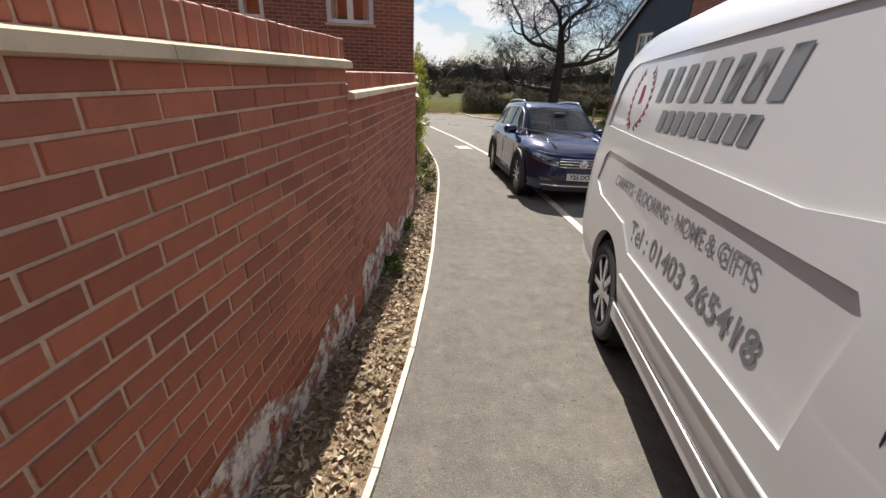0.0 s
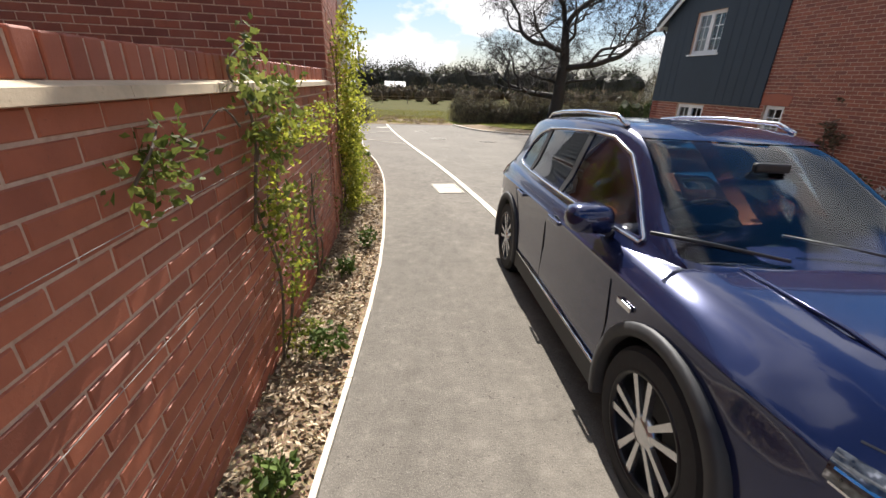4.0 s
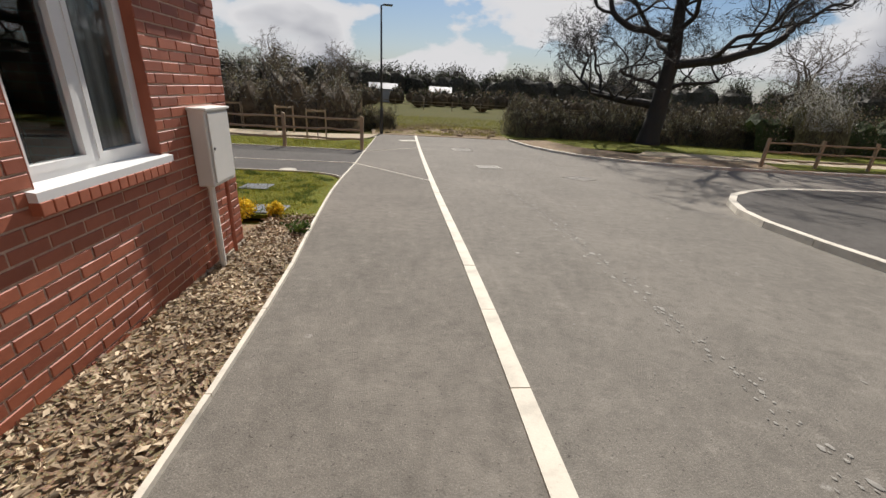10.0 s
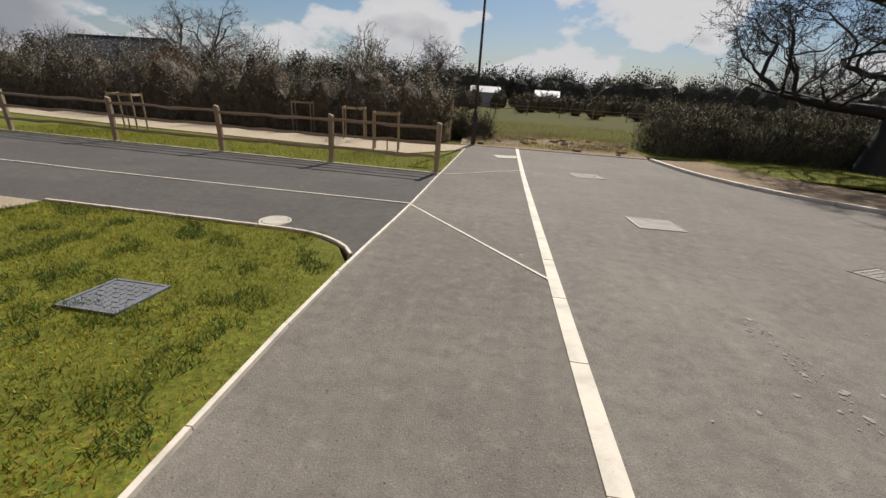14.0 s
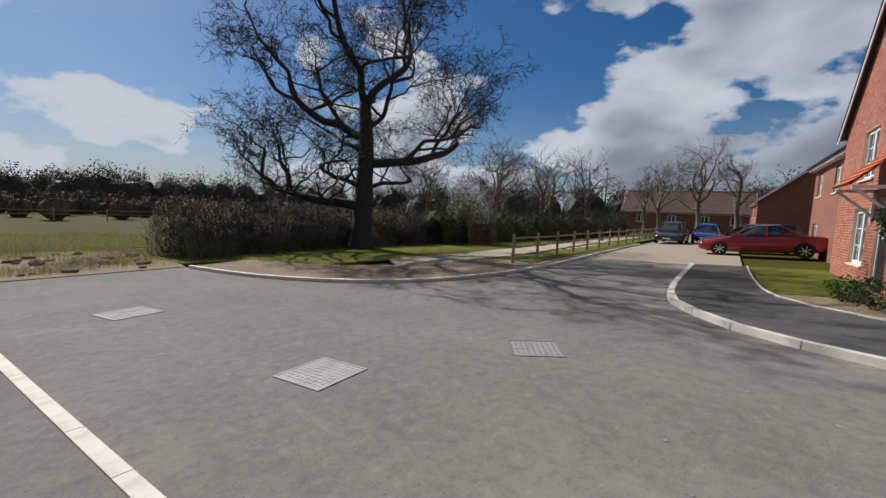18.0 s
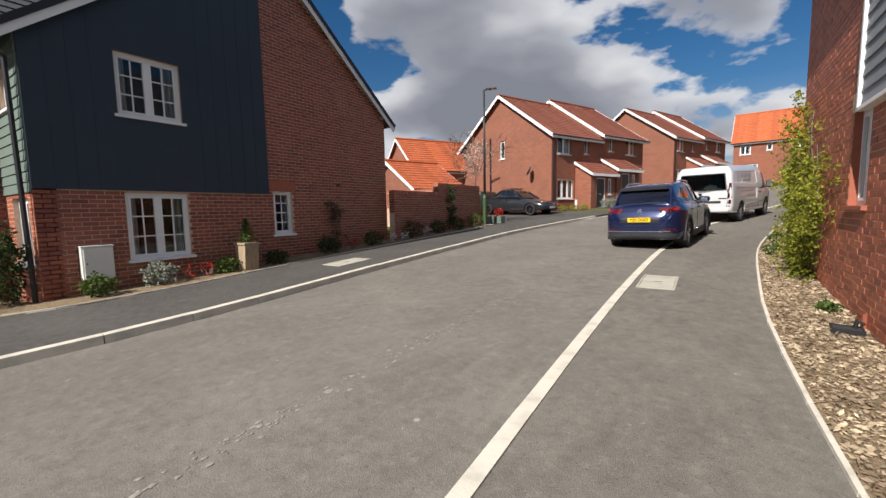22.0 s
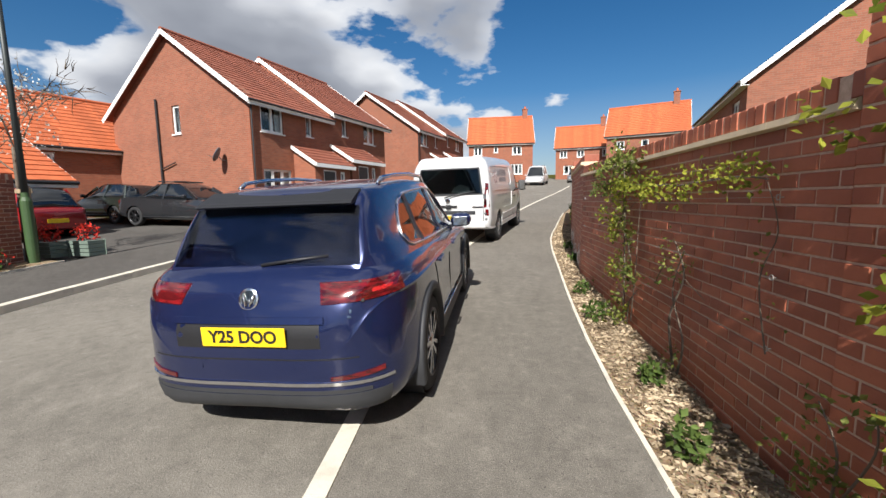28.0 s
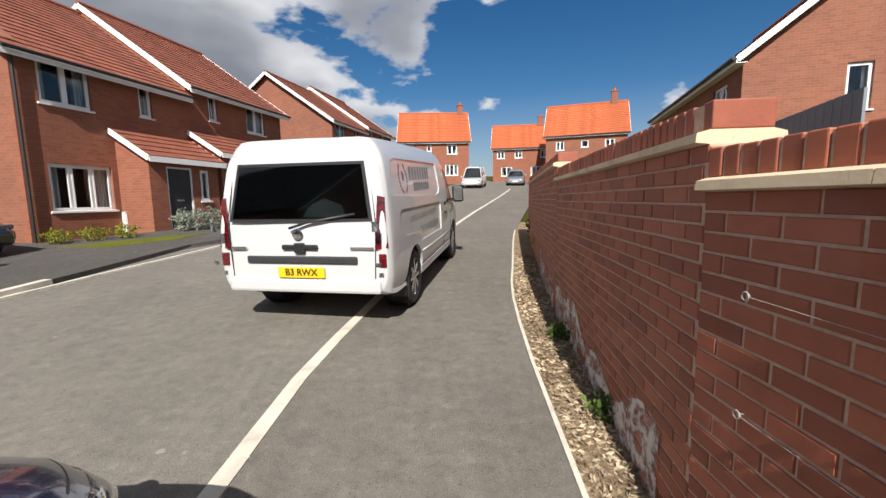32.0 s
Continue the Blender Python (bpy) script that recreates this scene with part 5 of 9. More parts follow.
garden_wall("garden_wall_east", (7.92, -4.85), (7.92, -8.0), 2.02, "red brick garden wall behind the planting bed, coloured as in shade", mats=M_BRICK_SHADED, stone=False, z_low=0.0)
garden_wall("garden_wall_end", (7.92, -8.0), (13.5, -8.6), 2.02, "red brick garden wall closing the garden, coloured as in shade", mats=M_BRICK_SHADED, stone=False, z_low=0.0)

# ---- vehicles ----
from mathutils.bvhtree import BVHTree


def paint(name, c, rough=0.22, metal=0.35, flake=True):
    n = Nodes(name)
    f = n.noise(900, 2, 0.6)
    col = n.ramp(f, [(0.35, tuple(v * 0.85 for v in c)), (0.7, tuple(min(1, v * 1.2) for v in c))]) if flake else n.ramp(n.noise(3, 4), [(0.3, tuple(v * 0.96 for v in c)), (0.7, c)])
    dust = n.ramp(n.noise(1.6, 6, 0.7), [(0.45, 0.0), (0.8, 0.035)])
    n.set(n.mix(col, (0.30, 0.27, 0.23), dust), rough, metal, coat=0.8)
    n.bsdf.inputs["Coat Roughness"].default_value = 0.05
    return n.mat


P_BLUE = paint("deep_blue_metallic_paint", (0.014, 0.022, 0.078), metal=0.5)
P_WHITE = paint("white_van_paint", (0.56, 0.56, 0.555), 0.35, 0.0, False)
P_RED = paint("red_car_paint", (0.30, 0.012, 0.015))
P_GREY = paint("dark_grey_car_paint", (0.030, 0.032, 0.036))
P_GREEN = paint("dark_green_car_paint", (0.022, 0.030, 0.024))
P_MIDBLUE = paint("blue_car_paint", (0.015, 0.04, 0.20))
P_SILVER = paint("silver_car_paint", (0.45, 0.46, 0.48), 0.3, 0.7)
M_TYRE = plain("tyre_rubber", (0.022, 0.022, 0.023), 0.85, var=0.25, scale=40, bump=0.3)
M_ALLOY = plain("polished_alloy", (0.62, 0.62, 0.63), 0.25, 0.9, var=0.05, bump=0.0)
M_ALLOY_D = plain("dark_alloy", (0.03, 0.03, 0.033), 0.35, 0.6, bump=0.0)
M_CHROME = plain("chrome", (0.75, 0.76, 0.78), 0.12, 1.0, var=0.03, bump=0.0)
M_TRIM = plain("grey_black_trim", (0.030, 0.031, 0.034), 0.6, var=0.15, bump=0.1)
n = Nodes("car_glass")
n.set((0.17, 0.21, 0.22), 0.0, spec=0.6)
n.bsdf.inputs["Transmission Weight"].default_value = 1.0
n.bsdf.inputs["IOR"].default_value = 1.45
M_CARGLASS = n.mat
n = Nodes("clear_screen_glass")
n.set((0.80, 0.86, 0.86), 0.0, spec=0.6)
n.bsdf.inputs["Transmission Weight"].default_value = 1.0
n.bsdf.inputs["IOR"].default_value = 1.45
M_SCREEN = n.mat
M_SEAT = plain("dark_seat_cloth", (0.035, 0.036, 0.040), 0.9, var=0.2, scale=60, bump=0.2)
n = Nodes("bright_red_lens")
n.set(n.ramp(n.noise(40, 2, 0.5, n.place((1.0, 1.0, 4.0))), [(0.35, (0.30, 0.010, 0.012)), (0.65, (0.55, 0.025, 0.025))]), 0.12, coat=1.0)
M_LENS_B = n.mat
n = Nodes("red_lamp_lens")
n.set(n.ramp(n.noise(16, 3, 0.6, n.place((0.6, 0.6, 3.0))), [(0.35, (0.035, 0.003, 0.004)), (0.52, (0.10, 0.005, 0.007)), (0.70, (0.20, 0.009, 0.011))]), 0.12, coat=1.0)
M_LENS = n.mat
n = Nodes("clear_lamp_lens")
n.set(n.ramp(n.noise(30, 2), [(0.35, (0.030, 0.032, 0.036)), (0.62, (0.16, 0.17, 0.18)), (0.75, (0.6, 0.62, 0.65))]), 0.08, 0.4, coat=1.0)
M_LAMP = n.mat
M_PLATE_Y = plain("yellow_plate", (0.80, 0.52, 0.01), 0.4, var=0.03, bump=0.0)
M_PLATE_W = plain("white_plate", (0.78, 0.78, 0.76), 0.4, var=0.03, bump=0.0)
M_INK = plain("black_ink", (0.012, 0.012, 0.014), 0.5, bump=0.0)
M_INK_GREY = plain("grey_sign_ink", (0.17, 0.18, 0.19), 0.4, bump=0.0, var=0.06)
M_INK_RED = plain("maroon_sign_ink", (0.22, 0.012, 0.03), 0.4, bump=0.0, var=0.06)


def text_bm(body, size, depth=0.002, shear=0.0, bold=0.0):
    """Lettering as a mesh in the x-y plane, centred."""
    cu = bpy.data.curves.new("lettering", 'FONT')
    cu.body, cu.size, cu.extrude, cu.shear, cu.offset = body, size, depth, shear, bold
    cu.align_x, cu.align_y = 'CENTER', 'CENTER'
    tmp = new("lettering", cu)
    bpy.context.view_layer.update()
    me = bpy.data.meshes.new_from_object(tmp.evaluated_get(bpy.context.evaluated_depsgraph_get()))
    bpy.data.objects.remove(tmp)
    bm = bmesh.new()
    bm.from_mesh(me)
    bpy.data.meshes.remove(me)
    bpy.data.curves.remove(cu)
    return bm


def letters(bm):
    """The characters of a lettering mesh, one mesh each."""
    left, out = set(bm.verts), []
    while left:
        todo, own = [left.pop()], set()
        while todo:
            v = todo.pop()
            own.add(v)
            for e in v.link_edges:
                w = e.other_vert(v)
                if w in left:
                    left.discard(w)
                    todo.append(w)
        one = bmesh.new()
        made = {v: one.verts.new(v.co) for v in own}
        for f in {f for v in own for f in v.link_faces}:
            one.faces.new([made[v] for v in f.verts])
        out.append(one)
    bm.free()
    return out


def soft_line(pts, n, pull=0.45):
    """A cardinal curve through the points that hardly overshoots."""
    out = []
    for i in range(len(pts) - 1):
        p0, p1, p2, p3 = pts[max(i - 1, 0)], pts[i], pts[i + 1], pts[min(i + 2, len(pts) - 1)]
        for k in range(n):
            t = k / n
            a, b, c, d = 2 * t ** 3 - 3 * t * t + 1, t ** 3 - 2 * t * t + t, -2 * t ** 3 + 3 * t * t, t ** 3 - t * t
            out.append(tuple(a * p1[j] + b * pull * (p2[j] - p0[j]) / 1 + c * p2[j] + d * pull * (p3[j] - p1[j]) for j in range(len(p1))))
    out.append(tuple(pts[-1]))
    return out


def loft(stations, sub=4, sub_ring=3):
    """A symmetrical shell: stations (x, [(y, z), ...]) give the left half from the bottom centre to the top centre."""
    flat = [(s[0], *[c for p in s[1] for c in p]) for s in stations]
    line = soft_line(flat, sub, 0.3) if sub > 1 else flat
    bm = bmesh.new()
    rings = []
    for row in line:
        half = [(row[1 + 2 * i], row[2 + 2 * i]) for i in range((len(row) - 1) // 2)]
        half = soft_line(half, sub_ring, 0.32) if sub_ring > 1 else half
        half = [(max(0.0, y), z) for y, z in half]
        ring = [bm.verts.new((row[0], y, z)) for y, z in half]
        ring += [bm.verts.new((row[0], -y, z)) for y, z in half[-2:0:-1]]
        rings.append(ring)
    k = len(rings[0])
    for a, b in zip(rings, rings[1:]):
        for i in range(k):
            bm.faces.new((a[i], a[(i + 1) % k], b[(i + 1) % k], b[i]))
    bm.faces.new(rings[0][::-1])
    bm.faces.new(rings[-1])
    return bm


def cut_arches(ob, axles, radius, half, z):
    """Cut the wheel arches out of a body, for good."""
    cutters = bmesh.new()
    for x in axles:
        for s in (-1, 1):
            lathe(cutters, [(radius, s * (half - 0.30)), (radius, s * (half + 0.3))], 36, 'y', (x, 0, z))
    tool = link("tool", cutters, None)
    tool.parent = ob.parent
    md = ob.modifiers.new("cut", 'BOOLEAN')
    md.operation, md.object, md.solver = 'DIFFERENCE', tool, 'EXACT'
    bpy.context.view_layer.update()
    me = bpy.data.meshes.new_from_object(ob.evaluated_get(bpy.context.evaluated_depsgraph_get()))
    ob.modifiers.clear()
    old = ob.data
    ob.data = me
    bpy.data.meshes.remove(old)
    bpy.data.objects.remove(tool)
    for p in me.polygons:
        p.use_smooth = True
    me.set_sharp_from_angle(angle=radians(32))


def wheel(car, x, y, r, w, spokes, rim_mat, spoke_mat):
    """Tyre, rim and spokes; the outer side faces away from the middle of the car."""
    s = 1 if y > 0 else -1
    bm = bmesh.new()
    rr = r * 0.71
    lathe(bm, [(rr, -w / 2), (r * 0.93, -w / 2), (r, -w / 2 + 0.03), (r, w / 2 - 0.03), (r * 0.94, w / 2 - 0.006), (rr + 0.02, w / 2), (rr, w / 2 - 0.01), (rr, -w / 2)], 40, 'y', caps=False)
    tyre = part("wheel", bm, M_TYRE, car, "black tyre on an alloy wheel", smooth=True)
    tyre.matrix_basis = Matrix.Translation((x, y, r)) @ (Matrix() if s > 0 else rz(180))
    tyre.data.set_sharp_from_angle(angle=radians(35))
    bm = bmesh.new()
    lathe(bm, [(rr, -w / 2 + 0.02), (rr + 0.002, w / 2 - 0.004), (rr - 0.012, w / 2 - 0.002), (rr - 0.018, w / 2 - 0.03), (rr - 0.03, -w / 2 + 0.05), (0.02, -w / 2 + 0.05)], 40, 'y', caps=False)
    part("rim", bm, rim_mat, tyre, smooth=True)
    for k in range(spokes):
        a = 2 * math.pi * k / spokes
        bm = bmesh.new()
        for o in ((-0.030, 0.030) if spokes <= 6 else (0.0,)):
            wd0, wd1 = (0.011, 0.018) if spokes <= 6 else (0.016, 0.028)
            vs = [(0.045, o * 0.5 - wd0), (rr - 0.012, o * 1.9 - wd1), (rr - 0.012, o * 1.9 + wd1), (0.045, o * 0.5 + wd0)]
            prism(bm, [(p, q) for p, q in vs], 0.025, 'y', w / 2 - 0.036)
        bm.transform(Matrix.Rotation(a, 4, 'Y'))
        part("spoke", bm, spoke_mat, tyre)
    bm = bmesh.new()
    lathe(bm, [(0.075, w / 2 - 0.06), (0.075, w / 2 - 0.014), (0.035, w / 2 - 0.006), (0.01, w / 2 - 0.006)], 20, 'y')
    part("hub_cap", bm, spoke_mat, tyre, smooth=True)
    return tyre


def skin_tree(ob):
    me = ob.data
    return BVHTree.FromPolygons([v.co.copy() for v in me.vertices], [tuple(p.vertices) for p in me.polygons])


def skin(car, tree, name, mat, c, turn, lo, hi, na=10, nz=4, out=0.008, label=""):
    """A piece that hugs the bodywork: seen from the upright axis c over the angles turn, between the heights lo and hi."""
    bm = bmesh.new()
    rows = []
    for i in range(na + 1):
        k = i / na
        a = radians(turn[0] + (turn[1] - turn[0]) * k)
        d = Vector((math.cos(a), math.sin(a), 0))
        z0, z1 = lo[0] + (lo[1] - lo[0]) * k, hi[0] + (hi[1] - hi[0]) * k
        row = []
        for j in range(nz + 1):
            z = z0 + (z1 - z0) * j / nz
            o = Vector((c[0], c[1], z)) + d * 4
            hit = tree.ray_cast(o, -d)[0] or Vector((c[0], c[1], z)) + d * 0.3
            rim = i in (0, na) or j in (0, nz)
            row.append((bm.verts.new(hit + d * (out * (0.6 if rim else 1.0))), bm.verts.new(hit - d * 0.02)))
        rows.append(row)
    for a, b in zip(rows, rows[1:]):
        for j in range(nz):
            bm.faces.new((a[j][0], b[j][0], b[j + 1][0], a[j + 1][0]))
    ring = [rows[i][0] for i in range(na)] + [rows[na][j] for j in range(nz)] + [rows[i][nz] for i in range(na, 0, -1)] + [rows[0][j] for j in range(nz, 0, -1)]
    for p, q in zip(ring, ring[1:] + ring[:1]):
        bm.faces.new((p[0], p[1], q[1], q[0]))
    bmesh.ops.recalc_face_normals(bm, faces=bm.faces[:])
    ob = part(name, bm, mat, car, label, smooth=True)
    ob.data.set_sharp_from_angle(angle=radians(50))
    return ob


def pane(car, name, pts, mat, thick=0.006, label=""):
    """A flat or folded pane through corner points."""
    bm = bmesh.new()
    c = sum((Vector(p) for p in pts), Vector()) / len(pts)
    nrm = (Vector(pts[1]) - Vector(pts[0])).cross(Vector(pts[2]) - Vector(pts[0])).normalized()
    a = [bm.verts.new(Vector(p)) for p in pts]
    b = [bm.verts.new(Vector(p) - nrm * thick) for p in pts]
    bm.faces.new(a)
    bm.faces.new(b[::-1])
    for i in range(len(pts)):
        j = (i + 1) % len(pts)
        bm.faces.new((a[i], b[i], b[j], a[j]))
    return part(name, bm, mat, car, label)


def strip(car, name, pts, r, mat, closed=False, label=""):
    bm = bmesh.new()
    pts = list(pts) + ([pts[0]] if closed else [])
    tube(bm, pts, r, 6)
    return part(name, bm, mat, car, label, smooth=True)


def reg_plate(car, body, m, mat):
    p = part("number_plate", boxes(((-0.26, -0.055, -0.004), (0.26, 0.055, 0.004)), bev=0.002), mat, car, "number plate with black characters")
    p.matrix_basis = m
    if body:
        bm = text_bm(body, 0.098, 0.0015, bold=0.002)
        bm.transform(Matrix.Translation((0, 0, 0.0065)))
        for one in letters(bm):
            part("character", one, M_INK, p)
    return p


# m maps sign space (x right, y up, z out) onto a face of the car
def face(x, y, z, heading):
    """A sheet standing at a place, facing a heading (degrees about z)."""
    return Matrix.Translation((x, y, z)) @ rz(heading + 90) @ Matrix.Rotation(radians(90), 4, 'X')


def solid(st, sub, ring, out=0.0, thick=0.02):
    """A closed shell of the given thickness on a lofted form, its outside moved out by a little."""
    bm = loft(st, sub, ring)
    bmesh.ops.recalc_face_normals(bm, faces=bm.faces[:])
    bm.normal_update()
    way = [v.normal.copy() for v in bm.verts]
    n = len(way)
    twin = bmesh.ops.duplicate(bm, geom=bm.verts[:] + bm.edges[:] + bm.faces[:])
    inner = [g for g in twin['geom'] if isinstance(g, bmesh.types.BMFace)]
    bmesh.ops.reverse_faces(bm, faces=inner)
    bm.verts.ensure_lookup_table()
    for i in range(n):
        bm.verts[n + i].co -= way[i] * (thick - out)
        bm.verts[i].co += way[i] * out
    return bm


def carve(ob, tool_bm, how, angle=32):
    """Cut a tool out of a mesh, or keep only what lies inside it, for good."""
    bmesh.ops.recalc_face_normals(tool_bm, faces=tool_bm.faces[:])
    tool = link("tool", tool_bm, None)
    tool.parent = ob.parent
    md = ob.modifiers.new("cut", 'BOOLEAN')
    md.operation, md.object, md.solver = how, tool, 'EXACT'
    bpy.context.view_layer.update()
    me = bpy.data.meshes.new_from_object(ob.evaluated_get(bpy.context.evaluated_depsgraph_get()))
    ob.modifiers.clear()
    old = ob.data
    ob.data = me
    bpy.data.meshes.remove(old)
    bpy.data.objects.remove(tool)
    for p in me.polygons:
        p.use_smooth = True
    me.set_sharp_from_angle(angle=radians(angle))
    return ob


def side_prism(poly, s):
    """Tool through one flank: (x, z) corners pushed through y."""
    bm = bmesh.new()
    prism(bm, poly, 1.2, 'y', 0.25 if s > 0 else -1.45)
    return bm


def end_prism(poly, a, b):
    """Tool through an end of the car: (y, z) corners pushed through x from a to b."""
    bm = bmesh.new()
    prism(bm, poly, b - a, 'x', a)
    return bm


def suv(m, label):
    car = thing("parked_car", m, label, "car")
    AX, R = (-1.335, 1.345), 0.362
    st = []
    for x, zb, wb, wl, zc, wc, zs, ws, zt, wt in (
            (-2.270, 0.42, 0.22, 0.30, 0.58, 0.30, 0.66, 0.29, 0.70, 0.24),
            (-2.258, 0.36, 0.36, 0.46, 0.62, 0.46, 0.77, 0.44, 0.81, 0.38),
            (-2.225, 0.32, 0.50, 0.61, 0.74, 0.61, 0.90, 0.58, 0.95, 0.49),
            (-2.175, 0.29, 0.60, 0.71, 0.87, 0.71, 1.00, 0.665, 1.05, 0.57),
            (-2.10, 0.275, 0.67, 0.795, 0.935, 0.79, 1.06, 0.73, 1.105, 0.64),
            (-1.98, 0.27, 0.73, 0.86, 0.955, 0.857, 1.08, 0.785, 1.12, 0.69),
            (-1.75, 0.27, 0.78, 0.908, 0.962, 0.905, 1.082, 0.828, 1.12, 0.73),
            (-1.335, 0.24, 0.80, 0.920, 0.962, 0.917, 1.075, 0.842, 1.11, 0.75),
            (-0.60, 0.21, 0.80, 0.900, 0.950, 0.908, 1.05, 0.842, 1.085, 0.75),
            (0.20, 0.21, 0.80, 0.900, 0.935, 0.906, 1.02, 0.842, 1.055, 0.75),
            (0.85, 0.21, 0.80, 0.904, 0.920, 0.905, 0.995, 0.845, 1.04, 0.74),
            (1.10, 0.22, 0.80, 0.910, 0.910, 0.905, 0.985, 0.845, 1.04, 0.72),
            (1.345, 0.24, 0.80, 0.918, 0.900, 0.906, 0.972, 0.836, 1.03, 0.70),
            (1.65, 0.25, 0.78, 0.898, 0.875, 0.884, 0.94, 0.80, 1.00, 0.66),
            (1.85, 0.24, 0.72, 0.845, 0.845, 0.825, 0.905, 0.74, 0.965, 0.61),
            (2.00, 0.23, 0.66, 0.775, 0.81, 0.755, 0.865, 0.675, 0.925, 0.55),
            (2.11, 0.23, 0.58, 0.685, 0.775, 0.665, 0.825, 0.60, 0.88, 0.49),
            (2.18, 0.24, 0.47, 0.565, 0.735, 0.545, 0.78, 0.50, 0.835, 0.41),
            (2.215, 0.26, 0.34, 0.42, 0.70, 0.40, 0.74, 0.375, 0.79, 0.31),
            (2.230, 0.30, 0.20, 0.26, 0.66, 0.25, 0.70, 0.235, 0.735, 0.20)):
        st.append((x, [(0, zb), (wb, zb), (wl - 0.025, zb + 0.08), (wl, zb + 0.20), (wl - 0.006, (zb + 0.2 + zc) / 2), (wc - 0.004, zc - 0.02), (wc, zc), (wc - 0.016, zc + 0.018), (ws, zs), (wt, zt), (wt * 0.5, zt + 0.022), (0, zt + 0.028)]))
    body = part("body", loft(st, 4, 3), P_BLUE, car, "deep blue metallic bodywork", smooth=True)
    cut_arches(body, AX, 0.405, 0.91, R + 0.01)
    tree = skin_tree(body)
    carve(body, boxes(((-1.96, -0.70, 0.55), (0.98, 0.70, 1.4))), 'DIFFERENCE')
    liner = boxes(((-1.955, -0.695, 0.50), (0.975, 0.695, 0.56)), ((-1.955, -0.695, 0.56), (-1.93, 0.695, 1.06)), ((0.80, -0.695, 0.56), (0.975, 0.695, 1.045)), ((-1.955, -0.695, 0.56), (0.8, -0.675, 1.04)), ((-1.955, 0.675, 0.56), (0.8, 0.695, 1.04)))
    part("interior_trim", liner, M_BLACK, car, "black cabin lining and dashboard")
    # cabin: one curved shell with the windows cut through it
    cab = [(-2.115, 1.05, 0.640, 1.115, 0.610), (-2.045, 1.05, 0.700, 1.34, 0.600), (-1.975, 1.05, 0.735, 1.480, 0.580), (-1.84, 1.05, 0.770, 1.555, 0.580), (-1.5, 1.04, 0.795, 1.592, 0.588), (-0.6, 1.02, 0.812, 1.620, 0.600), (0.08, 1.00, 0.812, 1.602, 0.590), (0.40, 0.99, 0.810, 1.522, 0.590), (0.74, 0.985, 0.800, 1.315, 0.635), (1.04, 0.98, 0.765, 1.125, 0.680), (1.20, 0.98, 0.725, 1.035, 0.685)]
    cst = [(x, [(0, zb), (wb, zb), ((wb * 2 + wt) / 3 + 0.012, zb + (zt - zb) * 0.33), ((wb + 2 * wt) / 3 + 0.014, zb + (zt - zb) * 0.66), (wt + 0.018, zt - 0.045), (wt - 0.045, zt - 0.004), (wt * 0.5, zt + 0.014), (0, zt + 0.020)]) for x, zb, wb, zt, wt in cab]
    shell = part("cabin", solid(cst, 4, 3, 0.0, 0.028), P_BLUE, car, "roof and pillars in deep blue paint", smooth=True)
    glass_tree = skin_tree(shell)
    FRONT = [(0.80, 1.075), (-0.15, 1.102), (-0.15, 1.512), (0.12, 1.495), (0.36, 1.415), (0.58, 1.255)]
    REAR = [(-0.23, 1.105), (-1.00, 1.132), (-1.00, 1.488), (-0.23, 1.512)]
    QUARTER = [(-1.07, 1.138), (-1.38, 1.155), (-1.47, 1.180), (-1.51, 1.225), (-1.42, 1.340), (-1.30, 1.425), (-1.07, 1.478)]
    WIND = [(-0.715, 1.062), (0.715, 1.062), (0.575, 1.535), (-0.575, 1.535)]
    BACK = [(-0.625, 1.122), (0.625, 1.122), (0.572, 1.462), (-0.572, 1.462)]
    for poly in (FRONT, REAR, QUARTER):
        tool = bmesh.new()
        prism(tool, poly, 2.4, 'y', -1.2)
        carve(shell, tool, 'DIFFERENCE')
    carve(shell, end_prism(WIND, 0.25, 1.6), 'DIFFERENCE')
    carve(shell, end_prism(BACK, -2.5, -1.9), 'DIFFERENCE')

    def fitted(name, tool, mat, out, thick, tag=""):
        ob = part(name, solid(cst, 4, 3, out, thick), mat, car, tag, smooth=True)
        return carve(ob, tool, 'INTERSECT')
    panes = [fitted("windscreen", end_prism(WIND, 0.25, 1.6), M_SCREEN, -0.004, 0.006, "windscreen"), fitted("rear_screen", end_prism(BACK, -2.5, -1.9), M_CARGLASS, -0.004, 0.006, "tinted rear window")]
    part("roof_spoiler", (lambda b: (prism(b, [(-2.050, 1.478), (-2.03, 1.496), (-1.93, 1.536), (-1.84, 1.566), (-1.84, 1.545), (-1.95, 1.490), (-2.03, 1.468)], 1.08, 'y', -0.54), b)[1])(bmesh.new()), M_INK, car, "gloss black tailgate spoiler")
    for s in (1, -1):
        for name, poly in (("front_window", FRONT), ("rear_window", REAR), ("quarter_window", QUARTER)):
            panes.append(fitted(name, side_prism(poly, s), M_CARGLASS, -0.004, 0.006))
        for a, b, za, zb_ in ((-0.155, -0.225, 1.085, 1.53), (-0.995, -1.075, 1.12, 1.50)):
            fitted("door_pillar", side_prism([(a, za), (b, za), (b, zb_), (a, zb_)], s), M_INK, 0.004, 0.012)

        def on(x, z, o=0.006):
            hit = glass_tree.ray_cast(Vector((x, s * 2.0, z)), Vector((0, -s, 0)))[0]
            return (x, hit.y + s * o, z)
